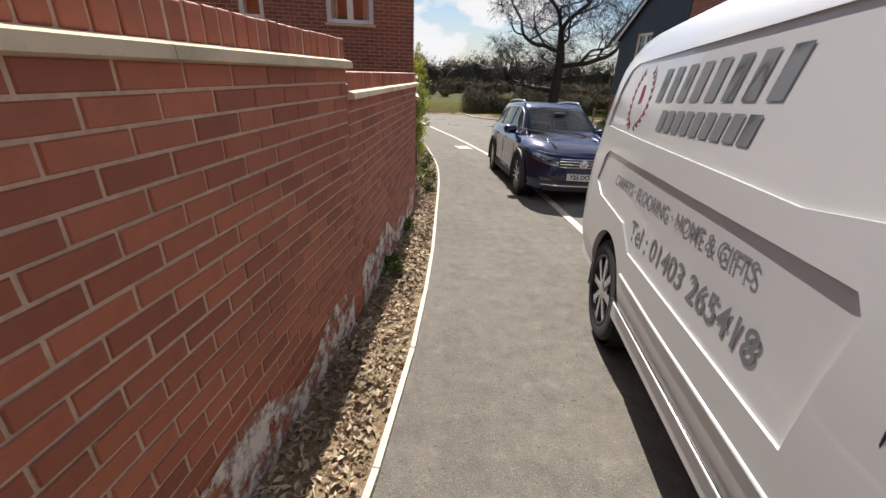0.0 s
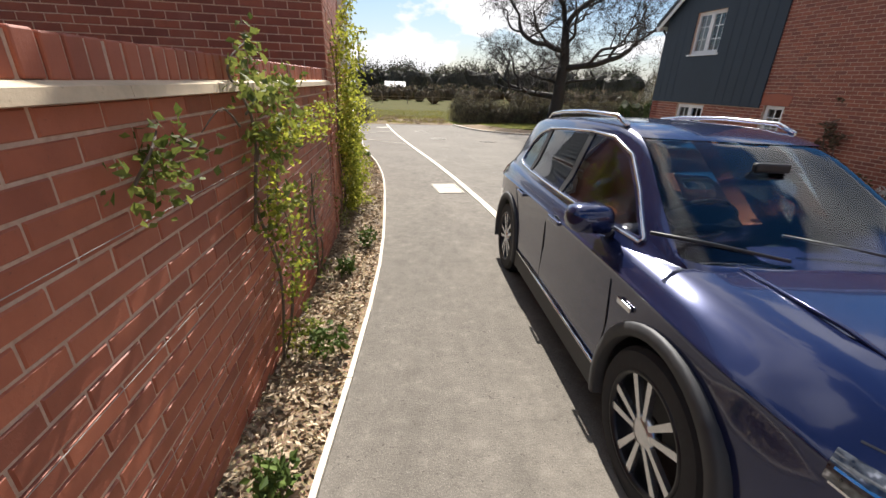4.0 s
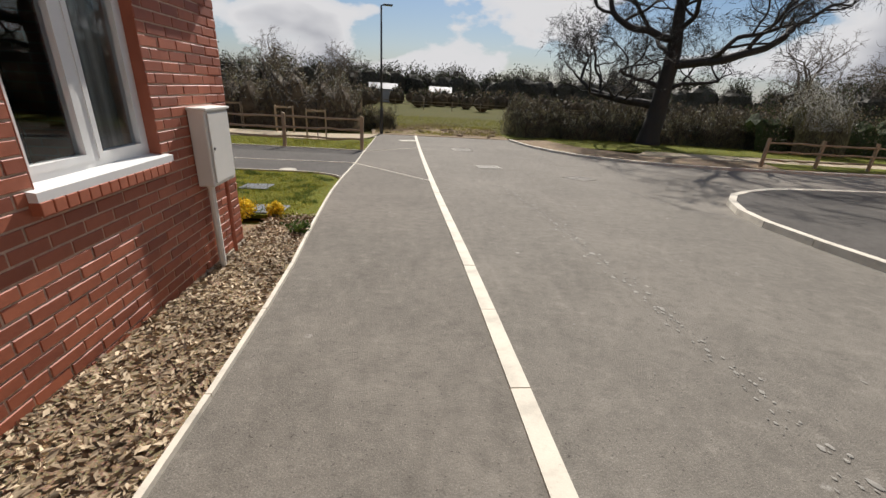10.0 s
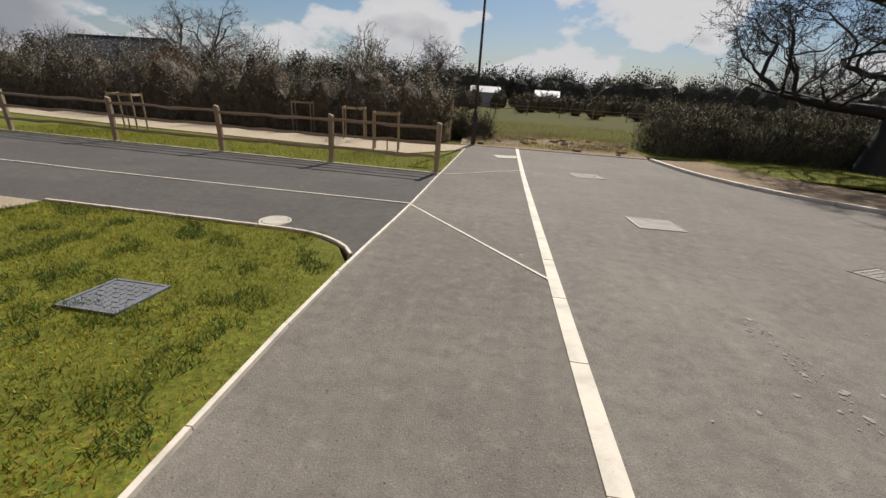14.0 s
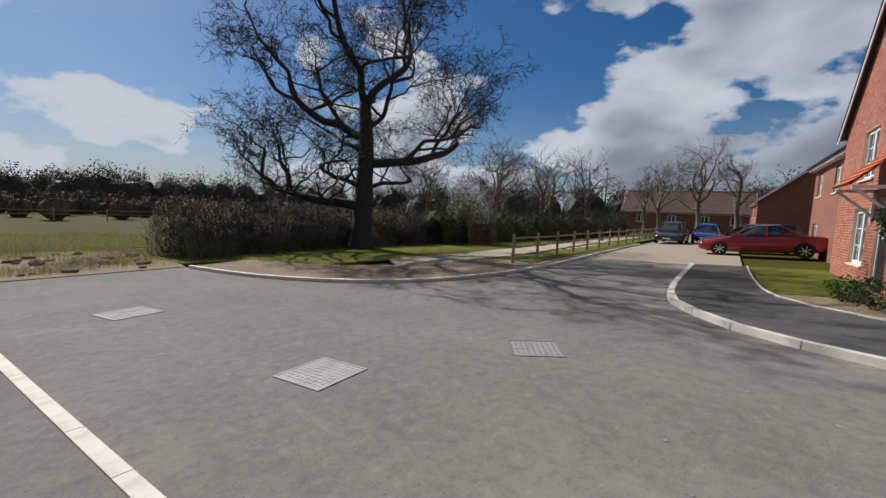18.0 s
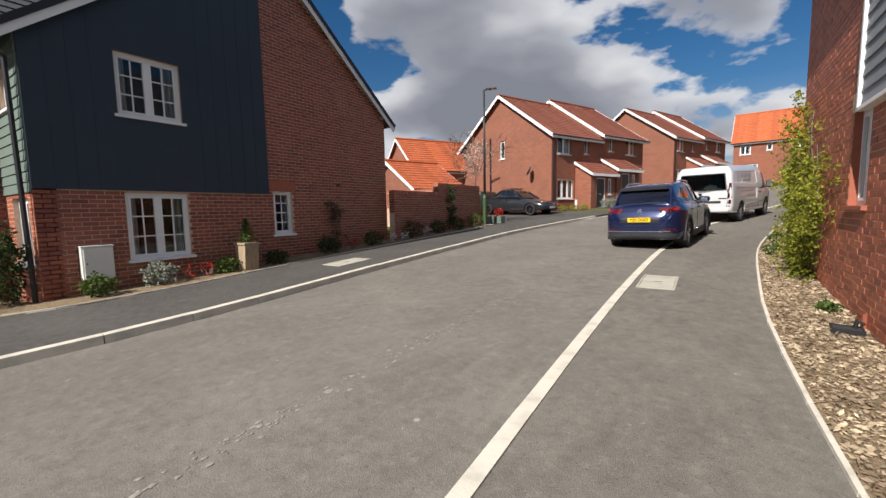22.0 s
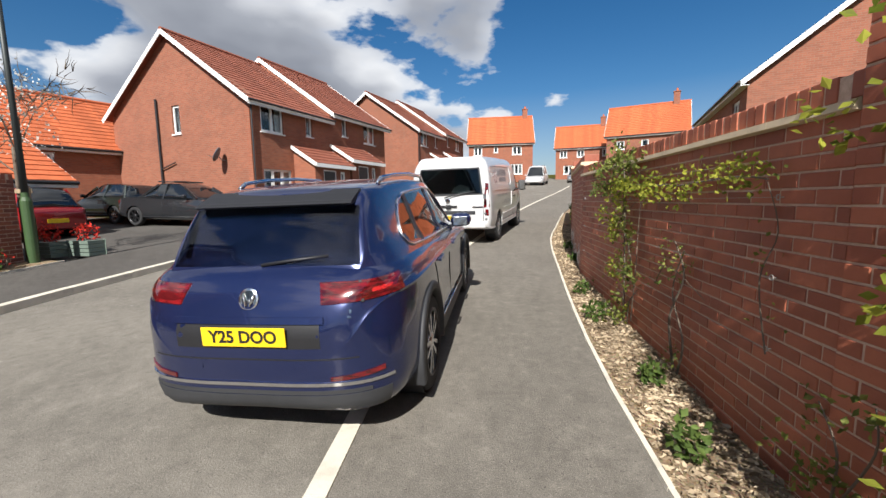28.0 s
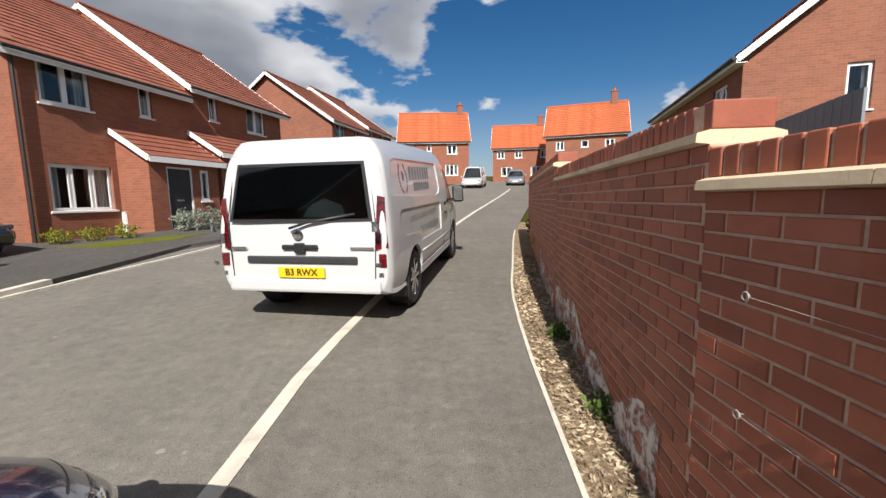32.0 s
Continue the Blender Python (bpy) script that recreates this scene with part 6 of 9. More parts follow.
        ring = [(0.84, 1.058), (0.3, 1.073), (-0.2, 1.087), (-0.7, 1.104), (-1.05, 1.117), (-1.38, 1.133), (-1.49, 1.162), (-1.54, 1.225), (-1.44, 1.360), (-1.31, 1.448), (-1.07, 1.503), (-0.7, 1.523), (-0.2, 1.533), (0.12, 1.518), (0.38, 1.437), (0.60, 1.278), (0.84, 1.080)]
        strip(car, "window_trim", [on(*q) for q in ring], 0.011, M_CHROME, closed=True, label="bright window trim")
        strip(car, "roof_rail", [(-1.46, s * 0.560, 1.590), (-1.36, s * 0.563, 1.632), (-1.0, s * 0.572, 1.655), (-0.5, s * 0.580, 1.665), (0.0, s * 0.576, 1.645), (0.14, s * 0.572, 1.592)], 0.017, M_CHROME, label="silver roof rail")
        # arch trims, sill, door lines
        for x in AX:
            bm = bmesh.new()
            lathe(bm, [(0.398, s * 0.80), (0.398, s * 0.926), (0.405, s * 0.934), (0.452, s * 0.930), (0.462, s * 0.918), (0.455, s * 0.86)], 40, 'y', (x, 0, R + 0.01), caps=False)
            bmesh.ops.delete(bm, geom=[f for f in bm.faces if f.calc_center_median().z < R - 0.10], context='FACES')
            part("wheel_arch_trim", bm, M_TRIM, car, "dark grey plastic arch trim", smooth=True)
            wheel(car, x, s * 0.80, R, 0.225, 5, M_ALLOY_D, M_ALLOY)
            bm = bmesh.new()
            lathe(bm, [(0.395, s * 0.62), (0.395, s * 0.88)], 24, 'y', (x, 0, R + 0.01))
            bmesh.ops.delete(bm, geom=[f for f in bm.faces if len(f.verts) > 4 and abs(f.calc_center_median().y) > 0.7], context='FACES')
            part("arch_liner", bm, M_BLACK, car)
        part("sill_trim", boxes(((-0.88, s * 0.893 - 0.014, 0.22), (0.90, s * 0.893 + 0.014, 0.37)), bev=0.010), M_TRIM, car)
        strip(car, "sill_strip", [(-0.86, s * 0.912, 0.385), (0.88, s * 0.912, 0.375)], 0.011, M_CHROME)

        def flank(x, z, o=0.001):
            hit = tree.ray_cast(Vector((x, s * 2.0, z)), Vector((0, -s, 0)))[0]
            return (x, hit.y + s * o, z)
        for q in ([(0.88, 0.40), (0.90, 0.62), (0.87, 0.86), (0.82, 0.99)], [(-0.19, 0.38), (-0.19, 0.6), (-0.19, 0.85), (-0.19, 1.02)], [(-0.84, 0.46), (-0.92, 0.66), (-1.02, 0.84), (-1.10, 0.93), (-1.04, 1.05)]):
            strip(car, "door_gap", [flank(x, z) for x, z in q], 0.004, M_INK)
        for x in (0.04, -0.86):
            bm = bmesh.new()
            lathe(bm, [(0.001, 0.0), (0.055, 0.0), (0.06, 0.003)], 18, 'y', (0, 0, 0))
            bm.transform(Matrix.Translation(Vector(flank(x - 0.01, 0.925, -0.002))) @ Matrix.Diagonal((1.5, 1, 0.62, 1)))
            part("handle_cup", bm, M_INK, car)
            y = flank(x, 0.93)[1]
            hd = part("door_handle", boxes(((x - 0.12, y + s * 0.022 - 0.010, 0.920), (x + 0.10, y + s * 0.022 + 0.010, 0.948)), ((x - 0.12, min(y, y + s * 0.02), 0.920), (x - 0.09, max(y, y + s * 0.02), 0.948)), ((x + 0.07, min(y, y + s * 0.02), 0.920), (x + 0.10, max(y, y + s * 0.02), 0.948)), bev=0.006), P_BLUE, car)
            part("handle_trim", boxes(((x - 0.11, y + s * 0.022 - 0.0105, 0.9165), (x + 0.09, y + s * 0.022 + 0.0105, 0.9195))), M_CHROME, hd)
        bm = bmesh.new()
        cube(bm, (-0.10, -0.125, -0.075), (0.10, 0.125, 0.085), 0.06)
        for v in bm.verts:
            v.co.x *= 1 - 1.6 * max(0.0, s * v.co.y) if v.co.x > 0 else 1.0
            v.co.z *= 1 - 0.8 * max(0.0, s * v.co.y)
        bm.transform(Matrix.Translation((0.60, s * 0.945, 1.105)))
        mir = part("door_mirror", bm, P_BLUE, car, smooth=True)
        part("mirror_glass", boxes(((0.493, s * 0.945 - 0.085, 1.05), (0.499, s * 0.945 + 0.085, 1.155)), bev=0.002), M_CHROME, mir)
        part("mirror_arm", bar((0.62, s * 0.81, 1.035), (0.61, s * 0.89, 1.055), 0.05, 0.04), M_BLACK, mir)
        part("side_badge", boxes(((0.98, s * 0.912 - 0.006, 0.80), (1.10, s * 0.912 + 0.006, 0.83)), bev=0.004), M_CHROME, car)
        # lamps that follow the skin of the body
        ca = (-1.55, 0.0)
        t0, t1 = 180 - s * 33, 180 - s * 65
        tl = skin(car, tree, "tail_lamp", M_LENS, ca, (t0, t1), (0.935, 0.960), (1.045, 1.055), 14, 4, 0.014, "dark red tail lamp")
        skin(car, tree, "lamp_band", M_LENS_B, ca, (t0 - s * 3, 180 - s * 44), (0.962, 0.972), (0.992, 1.000), 6, 1, 0.0165).parent = tl
        skin(car, tree, "lamp_band", M_LENS_B, ca, (180 - s * 49, t1 + s * 5), (0.968, 0.985), (1.020, 1.022), 6, 2, 0.0165).parent = tl
        skin(car, tree, "lamp_gap", M_BLACK, ca, (180 - s * 46.2, 180 - s * 47.2), (0.940, 0.940), (1.05, 1.05), 1, 3, 0.0170).parent = tl
        skin(car, tree, "reflector", M_LENS, (-1.2, 0.0), (180 - s * 25, 180 - s * 40), (0.505, 0.530), (0.530, 0.560), 8, 1, 0.012, "red reflector")
        hl = skin(car, tree, "headlamp", M_LAMP, (1.50, 0.0), (s * 30, s * 62), (0.700, 0.785), (0.815, 0.865), 12, 3, 0.010, "clear headlamp")
        for z0, z1 in ((0.694, 0.778), (0.757, 0.826)):
            skin(car, tree, "lamp_edge", M_CHROME, (1.50, 0.0), (s * 30, s * 61), (z0, z1), (z0 + 0.009, z1 + 0.007), 10, 1, 0.013).parent = hl
        skin(car, tree, "fog_surround", M_BLACK, (1.50, 0.0), (s * 30, s * 50), (0.40, 0.41), (0.485, 0.50), 6, 2, 0.004)
        skin(car, tree, "fog_lamp", M_LAMP, (1.50, 0.0), (s * 35, s * 47), (0.425, 0.43), (0.462, 0.468), 4, 1, 0.010)
        skin(car, tree, "bonnet_edge", M_INK, (1.50, 0.0), (s * 4, s * 60), (0.858, 0.888), (0.862, 0.892), 16, 1, 0.002)
        strip(car, "bonnet_crease", [(1.14, s * 0.50, 1.062), (1.6, s * 0.49, 1.034), (2.0, s * 0.42, 0.960)], 0.009, P_BLUE)
    for ob in panes:
        ob.visible_shadow = False
    skin(car, tree, "rear_bumper_trim", M_TRIM, (-1.2, 0.0), (180 - 42, 180 + 42), (0.30, 0.30), (0.420, 0.420), 24, 3, 0.010, "grey-black lower bumper")
    skin(car, tree, "bumper_strip", M_CHROME, (-1.2, 0.0), (180 - 43, 180 + 43), (0.478, 0.478), (0.498, 0.498), 24, 1, 0.016)
    skin(car, tree, "bumper_strip", M_TRIM, (-1.2, 0.0), (180 - 36, 180 + 36), (0.425, 0.425), (0.450, 0.450), 20, 1, 0.006)
    skin(car, tree, "tailgate_gap", M_INK, (-1.2, 0.0), (180 - 33, 180 + 33), (0.632, 0.632), (0.640, 0.640), 24, 1, 0.003)
    skin(car, tree, "plate_recess", M_INK, (-1.2, 0.0), (180 - 23, 180 + 23), (0.700, 0.700), (0.850, 0.850), 12, 3, 0.002)
    skin(car, tree, "tailgate_ledge", P_BLUE, (-1.2, 0.0), (180 - 24, 180 + 24), (0.838, 0.838), (0.872, 0.872), 16, 1, 0.018)
    xr = max(-tree.ray_cast(Vector((-4, 0, z)), Vector((1, 0, 0)))[0].x for z in (0.72, 0.78, 0.82))
    reg_plate(car, "Y25 DOO", face(-xr - 0.012, 0, 0.772, 180), M_PLATE_Y)
    xf = max(tree.ray_cast(Vector((4, 0, z)), Vector((-1, 0, 0)))[0].x for z in (0.46, 0.50, 0.55))
    reg_plate(car, "Y25 DOO", face(xf + 0.016, 0, 0.515, 0), M_PLATE_W)
    xb = -tree.ray_cast(Vector((-4, 0, 0.975)), Vector((1, 0, 0)))[0].x
    bm = bmesh.new()
    lathe(bm, [(0.058, 0), (0.062, -0.010), (0.053, -0.014), (0.053, -0.006), (0.01, -0.006)], 28, 'x', (-xb - 0.004, 0, 0.965))
    part("badge", bm, M_CHROME, car, smooth=False)
    strip(car, "badge_mark", [(-xb - 0.018, y, 0.965 + z) for y, z in ((0.036, 0.030), (0.013, -0.036), (0.0, -0.006), (-0.013, -0.036), (-0.036, 0.030))], 0.006, M_CHROME)
    skin(car, tree, "grille", M_BLACK, (1.50, 0.0), (-29.5, 29.5), (0.675, 0.675), (0.825, 0.825), 16, 3, 0.006)
    for z in (0.684, 0.730, 0.776, 0.812):
        skin(car, tree, "grille_bar", M_CHROME, (1.50, 0.0), (-29, 29), (z, z), (z + 0.011, z + 0.011), 16, 1, 0.014)
    nose = max((tree.ray_cast(Vector((4, 0, z)), Vector((-1, 0, 0)))[0] for z in (0.70, 0.75)), key=lambda v: v.x)
    bm = bmesh.new()
    lathe(bm, [(0.070, 0.008), (0.074, 0.020), (0.062, 0.026), (0.062, 0.018), (0.01, 0.018)], 28, 'x', (nose.x, 0, 0.752))
    part("badge", bm, M_CHROME, car)
    strip(car, "badge_mark", [(nose.x + 0.026, y, 0.752 + z) for y, z in ((-0.042, 0.034), (-0.016, -0.042), (0.0, -0.006), (0.016, -0.042), (0.042, 0.034))], 0.006, M_CHROME)
    skin(car, tree, "front_intake", M_BLACK, (1.50, 0.0), (-32, 32), (0.39, 0.39), (0.45, 0.45), 16, 2, 0.005)
    skin(car, tree, "bumper_strip", M_CHROME, (1.50, 0.0), (-46, 46), (0.345, 0.345), (0.360, 0.360), 20, 1, 0.014)
    skin(car, tree, "front_lip", M_TRIM, (1.50, 0.0), (-44, 44), (0.255, 0.255), (0.335, 0.335), 18, 2, 0.006)
    strip(car, "wiper", [(-2.125, 0.0, 1.13), (-2.110, -0.20, 1.155), (-2.095, -0.42, 1.175)], 0.010, M_INK)
    for y in (0.40, -0.25):
        strip(car, "wiper", [(1.13, y, 1.085), (1.05, y - 0.3, 1.125), (0.99, y - 0.58, 1.155)], 0.009, M_INK)
    part("model_badge", boxes(((-2.215, -0.62, 0.885), (-2.15, -0.52, 0.905)), ((-2.22, -0.62, 0.862), (-2.15, -0.54, 0.872)), ((-2.215, 0.50, 0.855), (-2.15, 0.60, 0.872))), M_CHROME, car)
    for x, y in ((0.0, 0.36), (0.0, -0.36), (-0.95, 0.40), (-0.95, 0.0), (-0.95, -0.40)):
        seat = part("seat", boxes(((x - 0.28, y - 0.23, 0.56), (x + 0.25, y + 0.23, 0.72)), ((x - 0.36, y - 0.23, 0.66), (x - 0.22, y + 0.23, 1.19)), bev=0.045), M_SEAT, car, "dark cloth seat")
        part("headrest", boxes(((x - 0.36, y - 0.12, 1.22), (x - 0.27, y + 0.12, 1.40)), bev=0.04), M_SEAT, seat)
    bm = bmesh.new()
    ringp = [(0.62 + 0.06 * math.sin(a), -0.36 + 0.18 * math.cos(a), 1.02 + 0.17 * math.sin(a)) for a in steps(0, 2 * math.pi, 24)]
    tube(bm, ringp, 0.014, 6)
    part("steering_wheel", bm, M_INK, car, smooth=True)
    bm = bmesh.new()
    cube(bm, (0.62, -0.10, 1.40), (0.66, 0.10, 1.45), 0.012)
    part("rear_view_mirror", bm, M_INK, car)
    # the tailgate rakes forward, the nose rounds off and drops
    for ob in car.children_recursive:
        if ob.data and ob.matrix_basis == Matrix() and (ob.parent == car or ob.parent.matrix_basis == Matrix()):
            for v in ob.data.vertices:
                up = min(1.0, max(0.0, (v.co.z - 0.80) / 0.70))
                v.co.x += 0.18 * up * min(1.0, max(0.0, (-v.co.x - 1.1) / 0.9))
                fore = min(1.0, max(0.0, (v.co.x - 1.72) / 0.45))
                v.co.x -= 0.06 * fore
                v.co.z -= 0.035 * fore * min(1.0, max(0.0, (v.co.z - 0.40) / 0.3))
        elif ob.parent == car and ob.matrix_basis.translation.x > 1.9:
            ob.matrix_basis.translation.x -= 0.055
            ob.matrix_basis.translation.z -= 0.015
        elif ob.parent == car and ob.matrix_basis.translation.x < -1.9:
            ob.matrix_basis.translation.x += 0.18 * max(0.0, ob.matrix_basis.translation.z - 0.80) / 0.70
    return car


def van(m, label):
    car = thing("delivery_van", m, label, "van")
    AX, R = (-1.42, 1.57), 0.335
    st = []
    for x, zb, wb, wm, wu, zu, zt, wt in (
            (-2.50, 0.44, 0.70, 0.88, 0.80, 1.70, 1.83, 0.66),
            (-2.485, 0.40, 0.78, 0.93, 0.86, 1.72, 1.89, 0.70),
            (-2.40, 0.36, 0.86, 0.965, 0.895, 1.74, 1.935, 0.74),
            (-2.20, 0.33, 0.90, 0.975, 0.905, 1.75, 1.955, 0.76),
            (-1.2, 0.30, 0.90, 0.978, 0.912, 1.76, 1.97, 0.77),
            (0.3, 0.29, 0.90, 0.978, 0.912, 1.76, 1.97, 0.77),
            (0.95, 0.29, 0.90, 0.978, 0.905, 1.74, 1.95, 0.76),
            (1.20, 0.30, 0.90, 0.976, 0.885, 1.68, 1.87, 0.74),
            (1.62, 0.31, 0.90, 0.972, 0.86, 1.44, 1.52, 0.76),
            (2.02, 0.32, 0.86, 0.955, 0.85, 1.10, 1.16, 0.76),
            (2.25, 0.33, 0.80, 0.90, 0.80, 0.98, 1.04, 0.70),
            (2.42, 0.35, 0.66, 0.78, 0.70, 0.80, 0.86, 0.60),
            (2.49, 0.40, 0.52, 0.62, 0.56, 0.64, 0.70, 0.46)):
        st.append((x, [(0, zb), (wb, zb), (wm - 0.03, zb + 0.07), (wm, zb + 0.22), (wm, min(0.92, zu - 0.05)), ((wm * 0.62 + wu * 0.38), 0.4 * 0.92 + 0.6 * zu if zu > 1.3 else zu - 0.02), (wu, zu), (wt, zt), (wt * 0.5, zt + 0.015), (0, zt + 0.02)]))
    body = part("body", loft(st, 4, 3), P_WHITE, car, "white painted van body", smooth=True)
    cut_arches(body, AX, 0.385, 0.97, R + 0.015)
    for s in (1, -1):
        for poly in ([(-2.16, 1.36), (-2.10, 1.60), (-1.98, 1.72), (-1.85, 1.755), (0.36, 1.755), (0.40, 1.36), (0.28, 1.29), (0.05, 1.265), (-0.3, 1.28), (-1.2, 1.315)],
                     [(-2.02, 0.98), (-1.94, 1.16), (-1.86, 1.20), (0.30, 1.15), (0.34, 1.10), (0.30, 0.72), (-1.02, 0.74), (-1.2, 0.86), (-1.80, 0.90)]):
            bm = side_prism(poly, s)
            for v in bm.verts:
                if abs(v.co.y) < 0.5:
                    v.co.y = s * (lerp(v.co.z, [(0.0, 0.978), (0.92, 0.978), (1.42, 0.951), (1.76, 0.912)]) - 0.009)
            carve(body, bm, 'DIFFERENCE', 20)
    for x in AX:
        for s in (1, -1):
            wheel(car, x, s * 0.865, R, 0.205, 8, M_ALLOY_D, M_ALLOY)
            bm = bmesh.new()
            lathe(bm, [(0.38, s * 0.68), (0.38, s * 0.94)], 24, 'y', (x, 0, R + 0.015))
            bmesh.ops.delete(bm, geom=[f for f in bm.faces if len(f.verts) > 4 and abs(f.calc_center_median().y) > 0.8], context='FACES')
            part("arch_liner", bm, M_BLACK, car)
            part("mud_flap", boxes(((x - 0.40, s * 0.86 - 0.09, 0.20), (x - 0.385, s * 0.86 + 0.09, 0.44))), M_BLACK, car)
    for s in (1, -1):
        def w(x, z, o=0.0):
            t = (z - 0.92) / 0.84
            return (x, s * (0.979 - 0.066 * max(0, t) + o), z)
        pts = [w(1.52, 1.08, 0.006), w(0.62, 1.06, 0.006), w(0.60, 1.62, 0.006), w(1.02, 1.66, 0.002), w(1.18, 1.56, 0.0)]
        pane(car, "door_window", pts if s > 0 else pts[::-1], M_CARGLASS)
        pane(car, "window_surround", [(p[0], p[1] - s * 0.012, p[2]) for p in ([w(1.60, 1.04), w(0.56, 1.02), w(0.55, 1.67), w(1.05, 1.71), w(1.24, 1.58)] if s > 0 else [w(1.60, 1.04), w(0.56, 1.02), w(0.55, 1.67), w(1.05, 1.71), w(1.24, 1.58)][::-1])], M_BLACK)
        for q in ([(0.50, 0.40), (0.48, 1.0), (0.48, 1.72)], [(1.18, 0.42), (1.22, 0.9), (1.55, 1.02)]) + (([(-0.62, 0.42), (-0.62, 1.0), (-0.62, 1.24)],) if s > 0 else ()):
            strip(car, "door_gap", [w(x, z, 0.0) for x, z in q], 0.005, M_BLACK)
        strip(car, "body_crease", [w(1.1, 0.60), w(0.4, 0.585), w(-0.5, 0.585), w(-1.05, 0.60)], 0.010, P_WHITE)
        strip(car, "sill_gap", [w(1.12, 0.43), w(-1.10, 0.43)], 0.005, M_BLACK)
        part("sill_trim", boxes(((-1.12, s * 0.955 - 0.014, 0.30), (1.16, s * 0.955 + 0.014, 0.40)), bev=0.01), P_WHITE, car)
        part("door_handle", boxes(((0.58, s * 0.985 - 0.014, 0.93), (0.76, s * 0.985 + 0.018, 0.97)), bev=0.008), M_BLACK, car)
        mir = part("door_mirror", boxes(((1.28, s * 1.12 - 0.10, 1.08), (1.40, s * 1.12 + 0.10, 1.38)), bev=0.04), M_BLACK, car)
        part("mirror_glass", boxes(((1.272, s * 1.12 - 0.08, 1.11), (1.279, s * 1.12 + 0.08, 1.35))), M_CHROME, mir)
        part("mirror_arm", bar((1.36, s * 0.93, 1.12), (1.36, s * 1.06, 1.14), 0.05, 0.05), M_BLACK, mir)
        bm = bmesh.new()
        prism(bm, [(s * 0.815, 0.84), (s * 0.945, 0.86), (s * 0.925, 1.36), (s * 0.86, 1.38), (s * 0.835, 1.10)], 0.06, 'x', -2.515)
        for v in bm.verts:
            v.co.x += 0.35 * max(0, abs(v.co.y) - 0.86)
        tl = part("tail_lamp", bm, M_LENS, car, "red and clear upright tail lamp")
        part("indicator_lens", boxes(((-2.522, min(s * 0.84, s * 0.905), 1.04), (-2.50, max(s * 0.84, s * 0.905), 1.14)), bev=0.006), M_LAMP, tl)
        ll = part("lower_lamp", boxes(((-2.512, min(s * 0.845, s * 0.925), 0.66), (-2.46, max(s * 0.845, s * 0.925), 0.80)), bev=0.01), M_LENS, car)
        part("reversing_lens", boxes(((-2.516, min(s * 0.86, s * 0.91), 0.695), (-2.508, max(s * 0.86, s * 0.91), 0.735))), M_LAMP, ll)
        part("reflector", boxes(((-2.516, min(s * 0.66, s * 0.76), 0.475), (-2.495, max(s * 0.66, s * 0.76), 0.50)), bev=0.004), M_LENS, car)
        bm = bmesh.new()
        prism(bm, [(s * 0.45, 0.74), (s * 0.80, 0.80), (s * 0.84, 0.98), (s * 0.70, 0.96), (s * 0.48, 0.84)], 0.06, 'x', 2.36)
        for v in bm.verts:
            v.co.x -= 0.5 * max(0, abs(v.co.y) - 0.45)
        part("headlamp", bm, M_LAMP, car)
    pane(car, "windscreen", [(2.03, 0.76, 1.165), (2.03, -0.76, 1.165), (1.18, -0.73, 1.89), (1.18, 0.73, 1.89)], M_CARGLASS)
    # tailgate
    pane(car, "rear_screen_surround", [(-2.508, 0.80, 1.13), (-2.508, -0.80, 1.13), (-2.500, -0.73, 1.72), (-2.500, 0.73, 1.72)][::-1], M_BLACK)
    pane(car, "rear_screen", [(-2.520, 0.76, 1.16), (-2.520, -0.76, 1.16), (-2.512, -0.70, 1.69), (-2.512, 0.70, 1.69)][::-1], M_CARGLASS, label="dark rear window")
    pane(car, "load", [(-2.512, -0.05, 1.17), (-2.512, -0.52, 1.17), (-2.512, -0.48, 1.29), (-2.512, -0.28, 1.36), (-2.512, -0.12, 1.28)][::-1], M_BOX, 0.002, "pale cloth bundle inside the window")
    part("brake_lamp", boxes(((-2.46, -0.12, 1.835), (-2.42, 0.12, 1.875)), bev=0.008), M_LENS, car)
    strip(car, "wiper", [(-2.535, 0.10, 1.06), (-2.535, -0.10, 1.12), (-2.535, -0.62, 1.20)], 0.014, M_BLACK)
    part("tailgate_handle", boxes(((-2.535, -0.20, 0.84), (-2.49, 0.20, 0.89)), ((-2.54, -0.06, 0.80), (-2.5, 0.06, 0.91)), bev=0.014), M_BLACK, car)
    part("tailgate_band", boxes(((-2.524, -0.62, 0.69), (-2.49, 0.62, 0.77)), bev=0.016), M_TRIM, car)
    reg_plate(car, "B3 RWX", face(-2.530, 0.0, 0.60, 180), M_PLATE_Y)
    bm = bmesh.new()
    lathe(bm, [(0.055, 0), (0.058, -0.006), (0.044, -0.010), (0.044, -0.002), (0.01, -0.002)], 24, 'x', (-2.505, 0.02, 1.0))
    part("badge", bm, M_CHROME, car)
    part("model_badge", boxes(((-2.515, 0.62, 0.84), (-2.498, 0.80, 0.868)), ((-2.515, -0.80, 0.84), (-2.498, -0.55, 0.868))), M_CHROME, car)
    part("rear_bumper", boxes(((-2.535, -0.86, 0.38), (-2.36, 0.86, 0.53)), bev=0.035), P_WHITE, car)
    strip(car, "tailgate_gap", [(-2.505, 0.80, 0.545), (-2.505, 0.83, 1.10), (-2.49, 0.77, 1.80), (-2.45, 0.0, 1.86), (-2.49, -0.77, 1.80), (-2.505, -0.83, 1.10), (-2.505, -0.80, 0.545)], 0.006, M_BLACK)
    # signwriting on both flanks
    tree = skin_tree(body)
